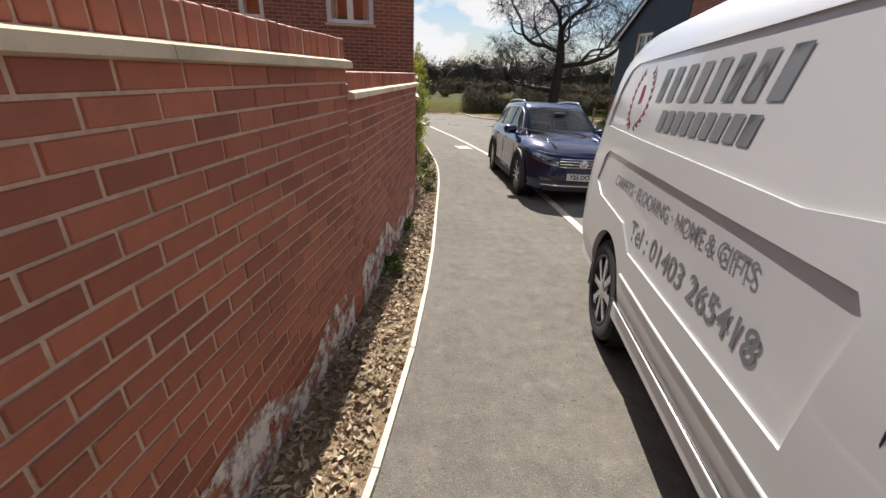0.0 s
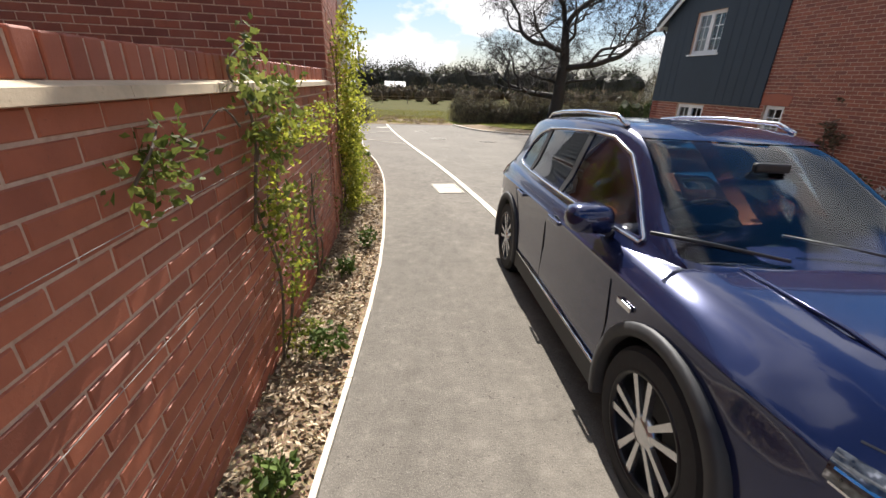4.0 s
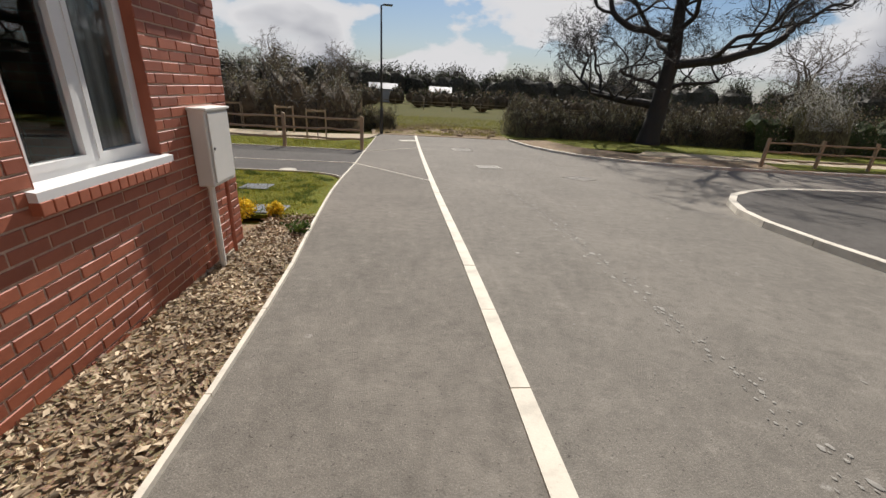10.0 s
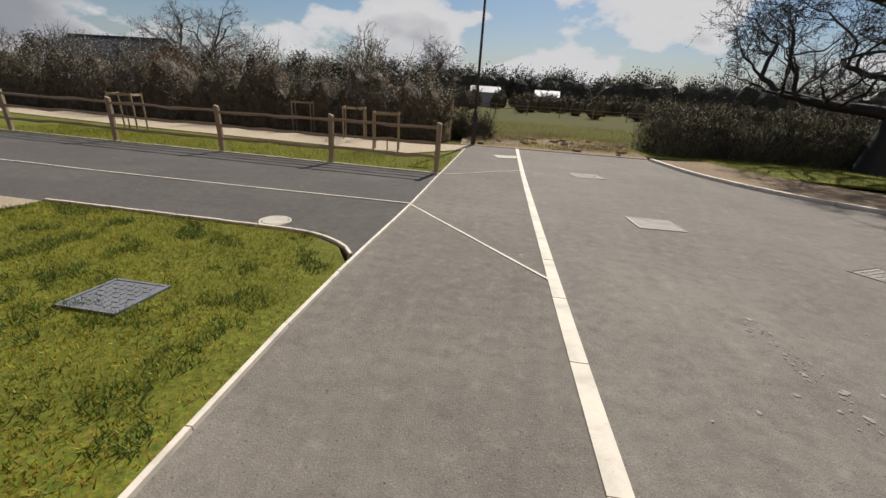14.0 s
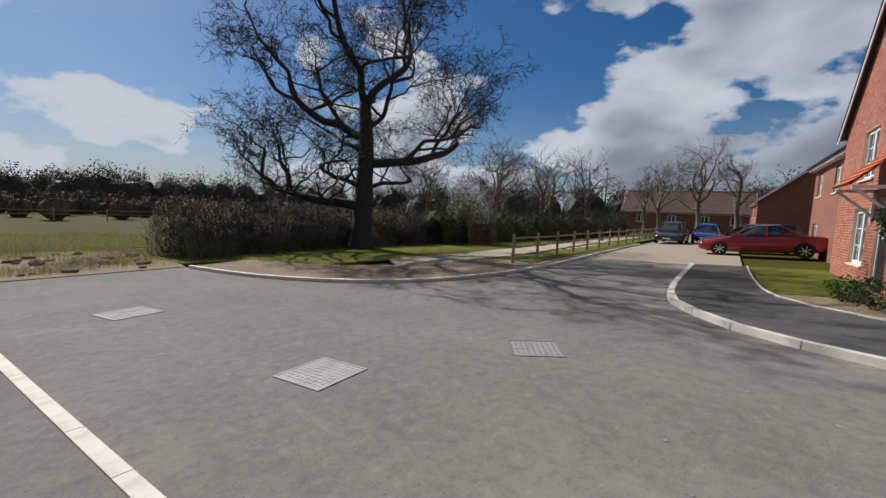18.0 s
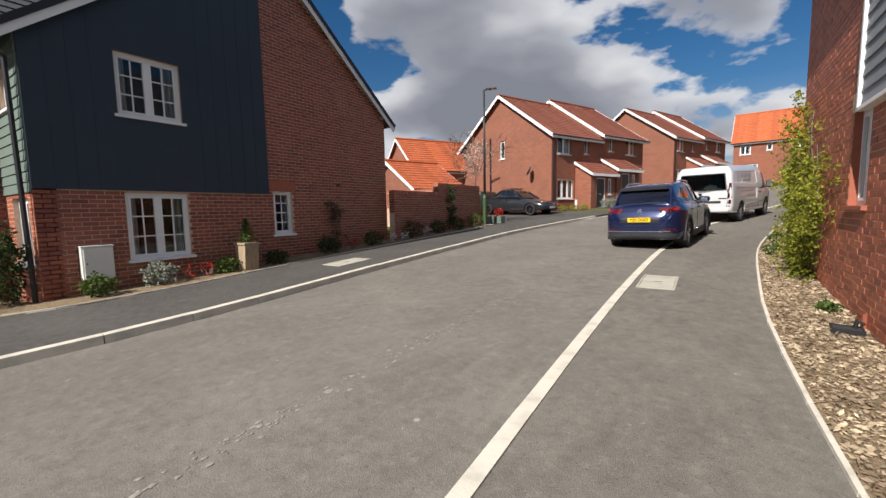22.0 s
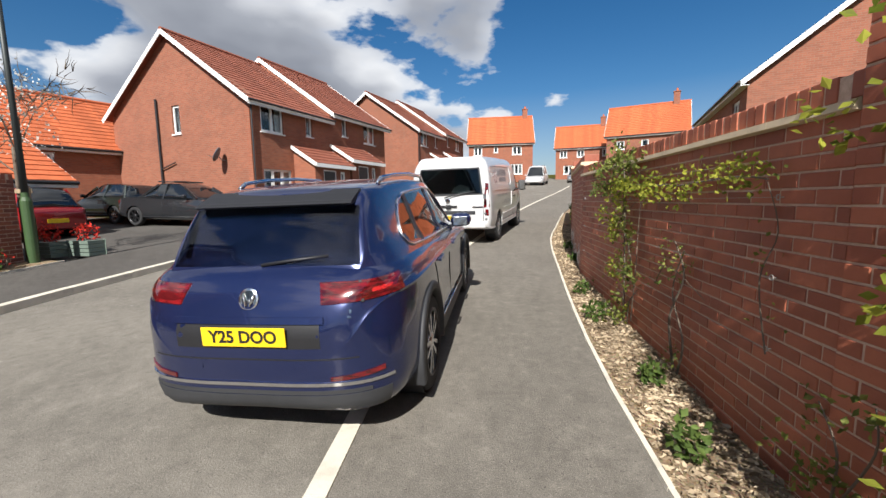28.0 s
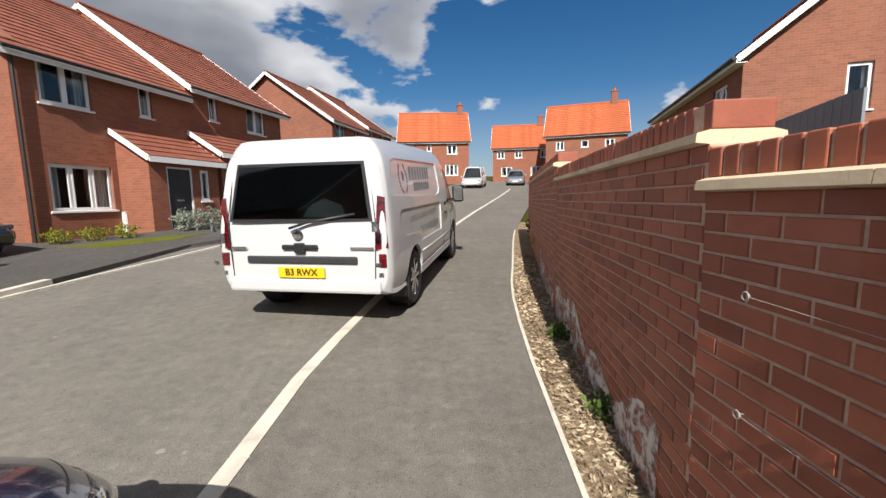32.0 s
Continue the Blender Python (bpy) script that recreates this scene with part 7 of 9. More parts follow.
    for s in (1, -1):
        hd = 90 if s > 0 else -90

        def sign(name, bm, x, z, mat, out=0.0008, lean=4.4):
            y = s * (0.979 - 0.066 * max(0, (z - 0.92) / 0.84) + out)
            bm.transform(face(x, y, z, hd) @ Matrix.Rotation(radians(-lean if z > 0.95 else 0), 4, 'X'))
            for v in bm.verts:
                hit = tree.ray_cast(Vector((v.co.x, s * 3.0, v.co.z)), Vector((0, -s, 0)))[0]
                if hit:
                    v.co.y = hit.y + s * (out + abs(v.co.y - y) * 0.0)
            return part(name, bm, mat, car)
        # the firm's name as plain slanted blocks with its wreath
        for k in range(8):
            w0 = 0.142
            bm = bmesh.new()
            prism(bm, [(-0.052, -0.080), (0.032, -0.080), (0.060, 0.080), (-0.024, 0.080)], 0.003, 'z', 0.0)
            prism(bm, [(-0.012, -0.02), (0.018, -0.02), (0.026, 0.03), (-0.004, 0.03)], 0.004, 'z', 0.001)
            sign("name_block", bm, (-1.26 + k * w0) if s < 0 else (-0.53 - k * w0), 1.60, M_INK_GREY, 0.003)
        for k in range(9):
            bm = bmesh.new()
            prism(bm, [(-0.042, -0.05), (0.032, -0.05), (0.048, 0.05), (-0.026, 0.05)], 0.003, 'z', 0.0)
            sign("name_block", bm, (-1.12 + k * 0.098) if s < 0 else (-0.64 - k * 0.098), 1.43, M_INK_GREY, 0.003)
        cx = -1.58 if s < 0 else -0.25
        for side in (-1, 1):
            for k in range(10):
                a = radians(-90 + side * (12 + 14.5 * k))
                for tilt in (-0.55, 0.55):
                    bm = bmesh.new()
                    prism(bm, [(-0.004, -0.003), (0.022, -0.011), (0.046, 0.0), (0.022, 0.011), (-0.004, 0.003)], 0.002, 'z', 0.0)
                    bm.transform(Matrix.Translation((0.158 * math.cos(a), 0.172 * math.sin(a), 0)) @ Matrix.Rotation(a + side * math.pi / 2 + tilt, 4, 'Z'))
                    sign("wreath_leaf", bm, cx, 1.54, M_INK_RED)
        bm = bmesh.new()
        prism(bm, [(-0.03, -0.055), (0.03, -0.045), (0.036, 0.0), (0.02, 0.055), (-0.03, 0.055)], 0.003, 'z', 0.0)
        sign("wreath_mark", bm, cx, 1.56, M_INK_RED)
        c1 = -0.78 if s < 0 else -0.95
        for one in letters(text_bm("CARPETS · FLOORING · HOME & GIFTS", 0.090, 0.0, bold=0.001)):
            sign("character", one, c1, 1.05, M_INK_GREY)
        for one in letters(text_bm("Tel : 01403 265418", 0.150, 0.0, bold=0.002)):
            sign("character", one, c1 + 0.30, 0.86, M_INK_GREY)
    # the tail leans forward towards the roof and draws in a little
    for ob in car.children_recursive:
        if ob.data and ob.matrix_basis == Matrix() and ob.parent == car:
            for v in ob.data.vertices:
                k = min(1.0, max(0.0, (-v.co.x - 2.15) / 0.3))
                h = max(0.0, v.co.z - 1.0)
                v.co.x += 0.16 * h * k + max(0.0, -1.93 - v.co.x) * 0.22
                v.co.y *= 1 - 0.055 * h
        elif ob.parent == car and ob.matrix_basis.translation.x < -1.93:
            ob.matrix_basis.translation.x += (-1.93 - ob.matrix_basis.translation.x) * 0.22
    return car


def small_car(m, col, label, L=4.2, W=1.75, H=1.45, bootlid=False, bars=False, group="parked cars", plate=None):
    """A hatchback, or a saloon with a boot lid."""
    car = thing("parked_car", m, label, "car", group)
    h = L / 2
    AX, R = (-h + 0.78, h - 0.86), 0.315
    hw_ = W / 2
    zs = 0.90
    tail = zs + 0.02 if not bootlid else zs + 0.03
    st = []
    for x, zb, k, zm, zt, kt in ((-h, 0.40, 0.80, 0.60, tail - 0.16, 0.70), (-h + 0.06, 0.32, 0.92, 0.62, tail - 0.04, 0.80), (-h + 0.3, 0.26, 0.98, 0.62, tail + 0.02, 0.86), (-h + 0.8, 0.22, 1.0, 0.62, tail + 0.03, 0.88), (0.0, 0.20, 1.0, 0.60, zs, 0.88), (h - 1.3, 0.20, 1.0, 0.60, zs - 0.02, 0.86), (h - 0.86, 0.22, 1.0, 0.60, zs - 0.07, 0.80), (h - 0.4, 0.24, 0.95, 0.58, zs - 0.14, 0.72), (h - 0.1, 0.28, 0.84, 0.54, zs - 0.24, 0.62), (h, 0.34, 0.68, 0.50, zs - 0.34, 0.52)):
        st.append((x, [(0, zb), (hw_ * k * 0.88, zb), (hw_ * k * 0.98, zb + 0.1), (hw_ * k, (zb + zm) / 2), (hw_ * k, zm), (hw_ * (k + kt) / 2, zt - 0.03), (hw_ * kt, zt), (0, zt + 0.02)]))
    body = part("body", loft(st, 3, 2), col, car, smooth=True)
    cut_arches(body, AX, R + 0.04, hw_, R + 0.01)
    xr, xf = (-h + 0.12, h - 1.15) if not bootlid else (-h + 0.75, h - 1.25)
    cab = [(xr, zs, 0.84, zs + 0.10, 0.76), (xr + (0.22 if not bootlid else 0.75), zs, 0.88, H - 0.08, 0.64), (xr + 0.9, zs, 0.90, H, 0.63), (xf - 1.0, zs, 0.90, H - 0.01, 0.63), (xf - 0.65, zs, 0.89, H - 0.16, 0.66), (xf, zs - 0.04, 0.84, zs - 0.02, 0.78)]
    st = [(x, [(0, zb), (hw_ * a, zb), (hw_ * (a * 0.5 + b * 0.5 + 0.02), zb + (zt - zb) * 0.5), (hw_ * b, zt - 0.04), (hw_ * (b - 0.07), zt), (0, zt + 0.02)]) for x, zb, a, zt, b in cab]
    part("glasshouse", loft(st, 3, 2), M_GLASSY, car, "dark glass with reflections", smooth=True)
    bm = bmesh.new()
    rf = [(x + 0.02, zt + 0.015, hw_ * b) for x, zb, a, zt, b in cab[1:5]]
    rings = [[bm.verts.new((x, y * w, z - 0.03 * abs(y) ** 3)) for y in steps(-1.0, 1.0, 8)] for x, z, w in smooth_line(rf, 3)]
    for a, b in zip(rings, rings[1:]):
        for i in range(8):
            bm.faces.new((a[i], a[i + 1], b[i + 1], b[i]))
    part("roof", bm, col, car, smooth=True)
    for s in (1, -1):
        for x in AX:
            wheel(car, x, s * (hw_ - 0.11), R, 0.20, 7, M_ALLOY_D, M_ALLOY if col is not P_GREY else M_ALLOY_D)
        for a, b in (((xf - 0.05, s * hw_ * 0.86, zs), (xf - 0.68, s * hw_ * 0.67, H - 0.12)), ((xf - 1.35, s * hw_ * 0.91, zs), (xf - 1.35, s * hw_ * 0.66, H - 0.02)), ((xr + 0.12, s * hw_ * 0.87, zs), (xr + (0.30 if not bootlid else 0.85), s * hw_ * 0.66, H - 0.05))):
            part("pillar", bar(a, b, 0.05, 0.07), col, car)
        part("tail_lamp", boxes(((-h + 0.03, min(s * hw_ * 0.62, s * hw_ * 0.90), 0.72), (-h + 0.16, max(s * hw_ * 0.62, s * hw_ * 0.90), 0.86)), bev=0.02), M_LENS, car)
        part("headlamp", boxes(((h - 0.32, min(s * hw_ * 0.55, s * hw_ * 0.86), 0.60), (h - 0.12, max(s * hw_ * 0.55, s * hw_ * 0.86), 0.70)), bev=0.03), M_LAMP, car)
        part("door_mirror", boxes(((xf - 0.42, s * (hw_ + 0.07) - 0.07, zs + 0.02), (xf - 0.30, s * (hw_ + 0.07) + 0.07, zs + 0.14)), bev=0.03), col, car)
        strip(car, "sill_line", [(-h + 1.1, s * hw_ * 0.985, 0.30), (h - 1.25, s * hw_ * 0.985, 0.30)], 0.018, M_BLACK)
        strip(car, "door_gap", [(xf - 1.36, s * hw_ * 1.003, 0.32), (xf - 1.36, s * hw_ * 0.985, zs - 0.08)], 0.005, M_BLACK)
        if bars:
            strip(car, "roof_rail", [(xr + 0.9, s * hw_ * 0.58, H + 0.05), (xf - 1.0, s * hw_ * 0.58, H + 0.05)], 0.016, M_BLACK)
    if bars:
        for x in (xf - 1.1, xf - 1.75):
            strip(car, "roof_bar", [(x, -hw_ * 0.66, H + 0.07), (x, hw_ * 0.66, H + 0.07)], 0.02, M_BLACK)
    part("grille", boxes(((h - 0.10, -0.42, 0.46), (h - 0.02, 0.42, 0.56)), bev=0.02), M_BLACK, car)
    reg_plate(car, "", face(h + 0.012, 0, 0.42, 0), M_PLATE_W)
    reg_plate(car, "", face(-h - 0.012, 0, 0.55, 180), M_PLATE_Y)
    return car


n = Nodes("dark_car_glass")
n.set((0.010, 0.012, 0.014), 0.03, spec=0.9)
M_GLASSY = n.mat


def parked(x, y, heading, up=0.0):
    """Pose of a vehicle standing on the sloping street."""
    a = radians(heading)
    g0, g1 = gz(x - math.cos(a), y - math.sin(a)), gz(x + math.cos(a), y + math.sin(a))
    return Matrix.Translation((x, y, gz(x, y) + up)) @ rz(heading) @ Matrix.Rotation(-math.atan2(g1 - g0, 2.0), 4, 'Y')


suv(parked(0.690, -4.97, -97.2, -0.035) @ Matrix.Rotation(radians(-1.2), 4, 'X') @ Matrix.Diagonal((0.972, 0.925, 0.94, 1.0)), "deep blue family car parked half on the footway")
van(parked(-1.14 + 0.865 * 0.951 - 1.53 * 0.309, -10.52 - 0.865 * 0.309 - 1.53 * 0.951, -108, 0.02), "white delivery van with grey lettering parked half on the footway")
small_car(parked(9.15, -14.9, 168), P_GREY, "dark grey saloon car with roof bars by the house", 4.6, 1.8, 1.43, True, True)
small_car(parked(12.9, -16.2, -20), P_GREEN, "dark green hatchback parked by the house", 3.85, 1.72, 1.42)
small_car(parked(12.6, -11.8, -10), P_RED, "red hatchback parked beside the planters", 4.0, 1.72, 1.45)
small_car(parked(23.6, 7.8, 88), P_RED, "dark red saloon car parked on block paving", 4.7, 1.82, 1.42, True)
small_car(parked(26.8, 8.0, 88), P_GREY, "dark car parked beyond the red car", 4.5, 1.8, 1.45)
small_car(parked(34.0, 12.3, 176), P_GREY, "grey car at the end of the side road", 4.4, 1.8, 1.6)
small_car(parked(36.0, 10.2, 176), P_MIDBLUE, "small blue car at the end of the side road", 4.0, 1.7, 1.45)

# ---- plants ----
rng = np.random.default_rng(7)


def scatter_mesh(name, verts, faces, mat, parent=None, kind="", smooth=False):
    me = bpy.data.meshes.new(name)
    me.from_pydata(np.asarray(verts).reshape(-1, 3).tolist(), [], faces)
    me.materials.append(mat)
    ob = new(name, me)
    if parent:
        ob.parent = parent
    if kind:
        ob["kind"] = kind
    return ob


def leaves(pts, size, flat=0.0, long=1.6, jitter=0.5):
    """Small folded leaves at the points: two triangles each."""
    n = len(pts)
    pts = np.asarray(pts)
    d = rng.normal(size=(n, 3))
    d[:, 2] *= (1 - flat)
    d /= np.linalg.norm(d, axis=1)[:, None] + 1e-9
    u = np.cross(d, rng.normal(size=(n, 3)))
    u /= np.linalg.norm(u, axis=1)[:, None] + 1e-9
    nn = np.cross(d, u)
    s = (size * (1 + jitter * (rng.random(n) - 0.5)))[:, None]
    a, b = pts, pts + d * s * long
    c, e = pts + d * s * long * 0.5 + u * s * 0.5 + nn * s * 0.12, pts + d * s * long * 0.5 - u * s * 0.5 + nn * s * 0.12
    v = np.stack([a, c, b, e], 1).reshape(-1, 3)
    f = [(4 * i, 4 * i + 1, 4 * i + 2, 4 * i + 3) for i in range(n)]
    return v, f


def twig_mesh(starts, dirs, lens, rad):
    """Three-sided tapering twigs, bent once."""
    n = len(starts)
    starts, dirs = np.asarray(starts), np.asarray(dirs)
    dirs = dirs / (np.linalg.norm(dirs, axis=1)[:, None] + 1e-9)
    u = np.cross(dirs, rng.normal(size=(n, 3)))
    u /= np.linalg.norm(u, axis=1)[:, None] + 1e-9
    w = np.cross(dirs, u)
    L = np.asarray(lens)[:, None]
    r = (np.asarray(rad) * np.ones(n))[:, None]
    mid = starts + dirs * L * 0.5 + rng.normal(size=(n, 3)) * L * 0.07
    tip = starts + dirs * L + rng.normal(size=(n, 3)) * L * 0.10
    v = np.stack([starts + u * r, starts - u * r * 0.5 + w * r, starts - u * r * 0.5 - w * r, mid + u * r * 0.7, mid - (u - w) * r * 0.5, mid - (u + w) * r * 0.5, tip], 1).reshape(-1, 3)
    f = []
    for i in range(n):
        k = 7 * i
        for a, b in ((0, 1), (1, 2), (2, 0)):
            f += [(k + a, k + b, k + 3 + b, k + 3 + a), (k + 3 + a, k + 3 + b, k + 6)]
    return v, f


def blob_points(n, c, r, shell=0.55):
    """Points in an uneven ellipsoid, more of them near its skin."""
    d = rng.normal(size=(n, 3))
    d /= np.linalg.norm(d, axis=1)[:, None]
    rad = shell + (1 - shell) * rng.random(n) ** 0.6
    lump = 1 + 0.22 * np.sin(d[:, 0] * 5 + c[0]) * np.cos(d[:, 1] * 4 + c[1]) + 0.15 * np.sin(d[:, 2] * 7 + c[0] * 2)
    return np.asarray(c) + d * (rad * lump)[:, None] * np.asarray(r)


def shrub(name, x, y, r, h, mat, label, n=500, size=0.04, up=0.0, stems=6, category="shrub", group=""):
    z = gz(x, y) + up
    t = thing(name, Matrix.Translation((x, y, z)), label, category, group)
    p = blob_points(n, (0, 0, h * 0.52), (r, r, h * 0.5))
    p = p[p[:, 2] > 0.01]
    v, f = leaves(p, size)
    scatter_mesh("leaves", v, f, mat, t)
    if stems:
        a = rng.random(stems) * 6.28
        v, f = twig_mesh(np.stack([0.04 * np.cos(a), 0.04 * np.sin(a), 0 * a], 1), np.stack([np.cos(a) * r / h, np.sin(a) * r / h, 1 + 0 * a], 1), np.full(stems, h * 0.7), 0.012)
        scatter_mesh("stem_tuft", v, f, M_TWIG, t)
    return t


def hedge(name, line, width, height, label, mats, n, leaf_size, twigs=1500, up=0.0, blossom=None):
    """A ragged hedgerow along a line: twigs, leaves and, where it flowers, blossom."""
    t = thing(name, Matrix(), label, "hedge", kind="stuff")
    total = length(line)

    def pts(k, spread=1.0):
        s = rng.random(k) * total
        xy = np.array([line_at(line, float(q))[0] for q in s])
        hh = height * (0.78 + 0.22 * np.sin(s * 1.9) * np.cos(s * 0.73) + 0.12 * np.sin(s * 5.3))
        a = rng.random(k) * math.pi
        rr = np.sqrt(rng.random(k)) * spread
        off = np.cos(a) * rr * width / 2 * (1 + 0.25 * np.sin(s * 2.3))
        zz = np.abs(np.sin(a)) * rr * hh
        z0 = np.array([gz(0, float(q)) for q in xy[:, 1]]) + up
        hd = np.array([line_at(line, float(q))[1] for q in s])
        return np.stack([xy[:, 0] - np.sin(hd) * off, xy[:, 1] + np.cos(hd) * off, z0 + zz], 1)
    # the thick dark middle of the hedge
    V, F = [], []
    cols, rows_n = max(8, int(total / 0.35)), 7
    for i in range(cols + 1):
        s = total * i / cols
        (x, y), hd = line_at(line, s)
        hh = height * (0.56 + 0.16 * math.sin(s * 1.9) * math.cos(s * 0.73) + 0.10 * math.sin(s * 5.3))
        for j in range(rows_n):
            a = math.pi * j / (rows_n - 1)
            q = 0.9 + 0.12 * rng.random()
            o = math.cos(a) * width * 0.36 * q
            V.append((x - math.sin(hd) * o, y + math.cos(hd) * o, gz(0, y) + up - 0.05 + math.sin(a) * hh * q))
    for i in range(cols):
        for j in range(rows_n - 1):
            k = i * rows_n + j
            F.append((k, k + 1, k + rows_n + 1, k + rows_n))
    scatter_mesh("thicket", V, F, mats[0][0], t, "stuff")
    for m, share in mats:
        v, f = leaves(pts(int(n * share)), leaf_size)
        scatter_mesh("foliage", v, f, m, t, "stuff")
    if twigs:
        p = pts(twigs)
        d = rng.normal(size=(twigs, 3)) * 0.5 + np.array([0, 0, 1.0])
        v, f = twig_mesh(p - np.array([0, 0, 0.25]), d, 0.35 + 0.7 * rng.random(twigs), 0.010)
        scatter_mesh("twig_mass", v, f, M_TWIG_D, t, "stuff")
    if blossom:
        p = pts(blossom, 1.08)
        v, f = leaves(p[p[:, 2] > p[:, 2].min() + height * 0.35], leaf_size * 1.0, long=1.0)
        scatter_mesh("blossom", v, f, M_BLOSSOM, t, "stuff")
    return t


def branch(out, twigs, p, d, L, r, depth, gnarl, droop=0.0):
    """Grow a limb; twigs end as fine brush."""
    steps_n = 6 if depth > 3 else 4 if depth > 1 else 3
    pts, rad = [p.copy()], [r]
    q, dd = p.copy(), d / np.linalg.norm(d)
    for i in range(steps_n):
        dd = dd + rng.normal(size=3) * gnarl * (1.0 if i % 2 else 1.5) + (d / np.linalg.norm(d) - dd) * 0.25 + np.array([0, 0, -droop])
        if depth >= 3:
            dd[2] = max(dd[2], 0.10)
        dd /= np.linalg.norm(dd)
        q = q + dd * L / steps_n
        pts.append(q.copy())
        rad.append(r * (1 - 0.42 * (i + 1) / steps_n))
    if depth <= 1:
        for a, b in zip(pts, pts[1:]):
            twigs.append((a, b - a, np.linalg.norm(b - a) * 1.05, r * 0.8))
        for k in range(5):
            i = rng.integers(1, len(pts))
            e = dd * 0.6 + rng.normal(size=3) * 0.7
            twigs.append((pts[i], e, L * (0.35 + 0.5 * rng.random()), max(0.006, r * 0.45)))
        return
    out.append((pts, rad, depth))
    kids = 4 if depth > 4 else 3 if depth > 2 else 5
    for k in range(kids):
        i = min(len(pts) - 1, 1 + int((k + 1) * (len(pts) - 1) / kids))
        e = dd * 0.75 + rng.normal(size=3) * 0.62
        e[2] = max(e[2] + 0.15, 0.12) if depth > 3 else e[2] + 0.10
        branch(out, twigs, pts[i], e, L * (0.56 + 0.2 * rng.random()), rad[i] * (0.60 if i < len(pts) - 1 else 0.80), depth - 1, gnarl, droop)


def bare_tree(name, x, y, trunk, limbs, label, up=0.0, mat=None, gnarl=0.17, group="", fine=0.85):
    """A leafless tree: trunk points and radii, then limbs (start index, way, length, radius, depth)."""
    z = gz(x, y) + up
    t = thing(name, Matrix.Translation((x, y, z)), label, "tree", group)
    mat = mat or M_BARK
    bm = bmesh.new()
    pts = smooth_line([p[0] for p in trunk], 4)
    rr = [v[0] for v in smooth_line([(p[1],) for p in trunk], 4)]
    tube(bm, pts, rr, 14)
    for v in bm.verts:
        k = 1 + 0.08 * math.sin(5 * math.atan2(v.co.y - 0, v.co.x) + v.co.z * 2)
        v.co.x *= k
        v.co.y *= k
    part("trunk", bm, mat, t, smooth=True)
    twigs_all = []
    for base, way, L, r, depth in limbs:
        out, twigs = [], []
        branch(out, twigs, np.array(base, float), np.array(way, float), L, r, depth, gnarl)
        bm = bmesh.new()
        for p, rad, dep in out:
            tube(bm, smooth_line([tuple(q) for q in p], 2), [v[0] for v in smooth_line([(a,) for a in rad], 2)], 7 if dep > 3 else 5 if dep > 2 else 4, cap=False)
        part("limb", bm, mat, t, smooth=True)
        twigs_all += twigs
    if twigs_all:
        v, f = twig_mesh([q[0] for q in twigs_all], [q[1] for q in twigs_all], [q[2] for q in twigs_all], np.array([max(0.009, q[3] * fine) for q in twigs_all]))
        scatter_mesh("twig_mass", v, f, mat, t, "stuff")
    return t


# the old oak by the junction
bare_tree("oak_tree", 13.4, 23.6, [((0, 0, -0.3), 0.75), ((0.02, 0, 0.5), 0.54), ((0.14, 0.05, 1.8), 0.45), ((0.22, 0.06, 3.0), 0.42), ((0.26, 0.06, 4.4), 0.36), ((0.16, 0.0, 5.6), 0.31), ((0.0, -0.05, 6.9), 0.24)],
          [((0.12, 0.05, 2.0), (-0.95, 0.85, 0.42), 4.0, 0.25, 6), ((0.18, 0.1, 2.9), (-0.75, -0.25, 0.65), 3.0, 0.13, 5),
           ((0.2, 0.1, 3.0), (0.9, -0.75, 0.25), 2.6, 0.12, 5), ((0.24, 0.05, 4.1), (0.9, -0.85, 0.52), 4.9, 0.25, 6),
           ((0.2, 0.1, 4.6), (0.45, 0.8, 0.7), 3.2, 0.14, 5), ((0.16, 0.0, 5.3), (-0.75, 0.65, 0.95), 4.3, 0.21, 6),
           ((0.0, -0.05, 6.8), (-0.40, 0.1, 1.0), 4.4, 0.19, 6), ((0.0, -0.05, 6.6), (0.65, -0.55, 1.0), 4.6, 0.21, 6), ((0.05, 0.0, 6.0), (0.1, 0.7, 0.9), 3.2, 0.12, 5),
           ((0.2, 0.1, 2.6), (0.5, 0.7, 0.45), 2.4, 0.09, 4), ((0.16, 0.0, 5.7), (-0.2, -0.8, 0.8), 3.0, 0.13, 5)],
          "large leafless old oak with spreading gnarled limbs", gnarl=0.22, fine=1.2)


def street_tree(x, y, h, label, group="bare trees beyond the street"):
    r = h * 0.022
    tp = [((0, 0, -0.2), r * 1.5), ((0.02 * h, 0, h * 0.15), r), ((0.0, 0.02 * h, h * 0.35), r * 0.85), ((0.01 * h, 0, h * 0.5), r * 0.6)]
    limbs = []
    for k in range(6):
        a = k * 2.4 + rng.random()
        limbs.append(((0, 0.0, h * (0.25 + 0.045 * k)), (math.cos(a), math.sin(a), 0.9 + 0.2 * k), h * 0.26, r * 0.5, 4))
    limbs.append(((0.01 * h, 0, h * 0.48), (0.1, 0.1, 1), h * 0.28, r * 0.55, 4))
    return bare_tree("bare_tree", x, y, tp, limbs, label, mat=M_TWIG, group=group, gnarl=0.14, fine=1.1)


for x, y, h in ((34, 27, 9.5), (38, 24, 8.5), (30, 25, 8.0), (43, 21, 9.0), (49, 15, 8.5), (52, 11.5, 11), (55, 8, 10), (46, 26, 9), (60, 18, 9), (30, 32, 8)):
    street_tree(x, y, h, "leafless broad tree beyond the side road")
for x, y, h in ((-22, 36, 7.5), (-12, 40, 6.5), (-6, 38, 6.0), (-30, 42, 8), (24, 48, 8)):
    street_tree(x, y, h, "leafless tree rising behind the hedge")

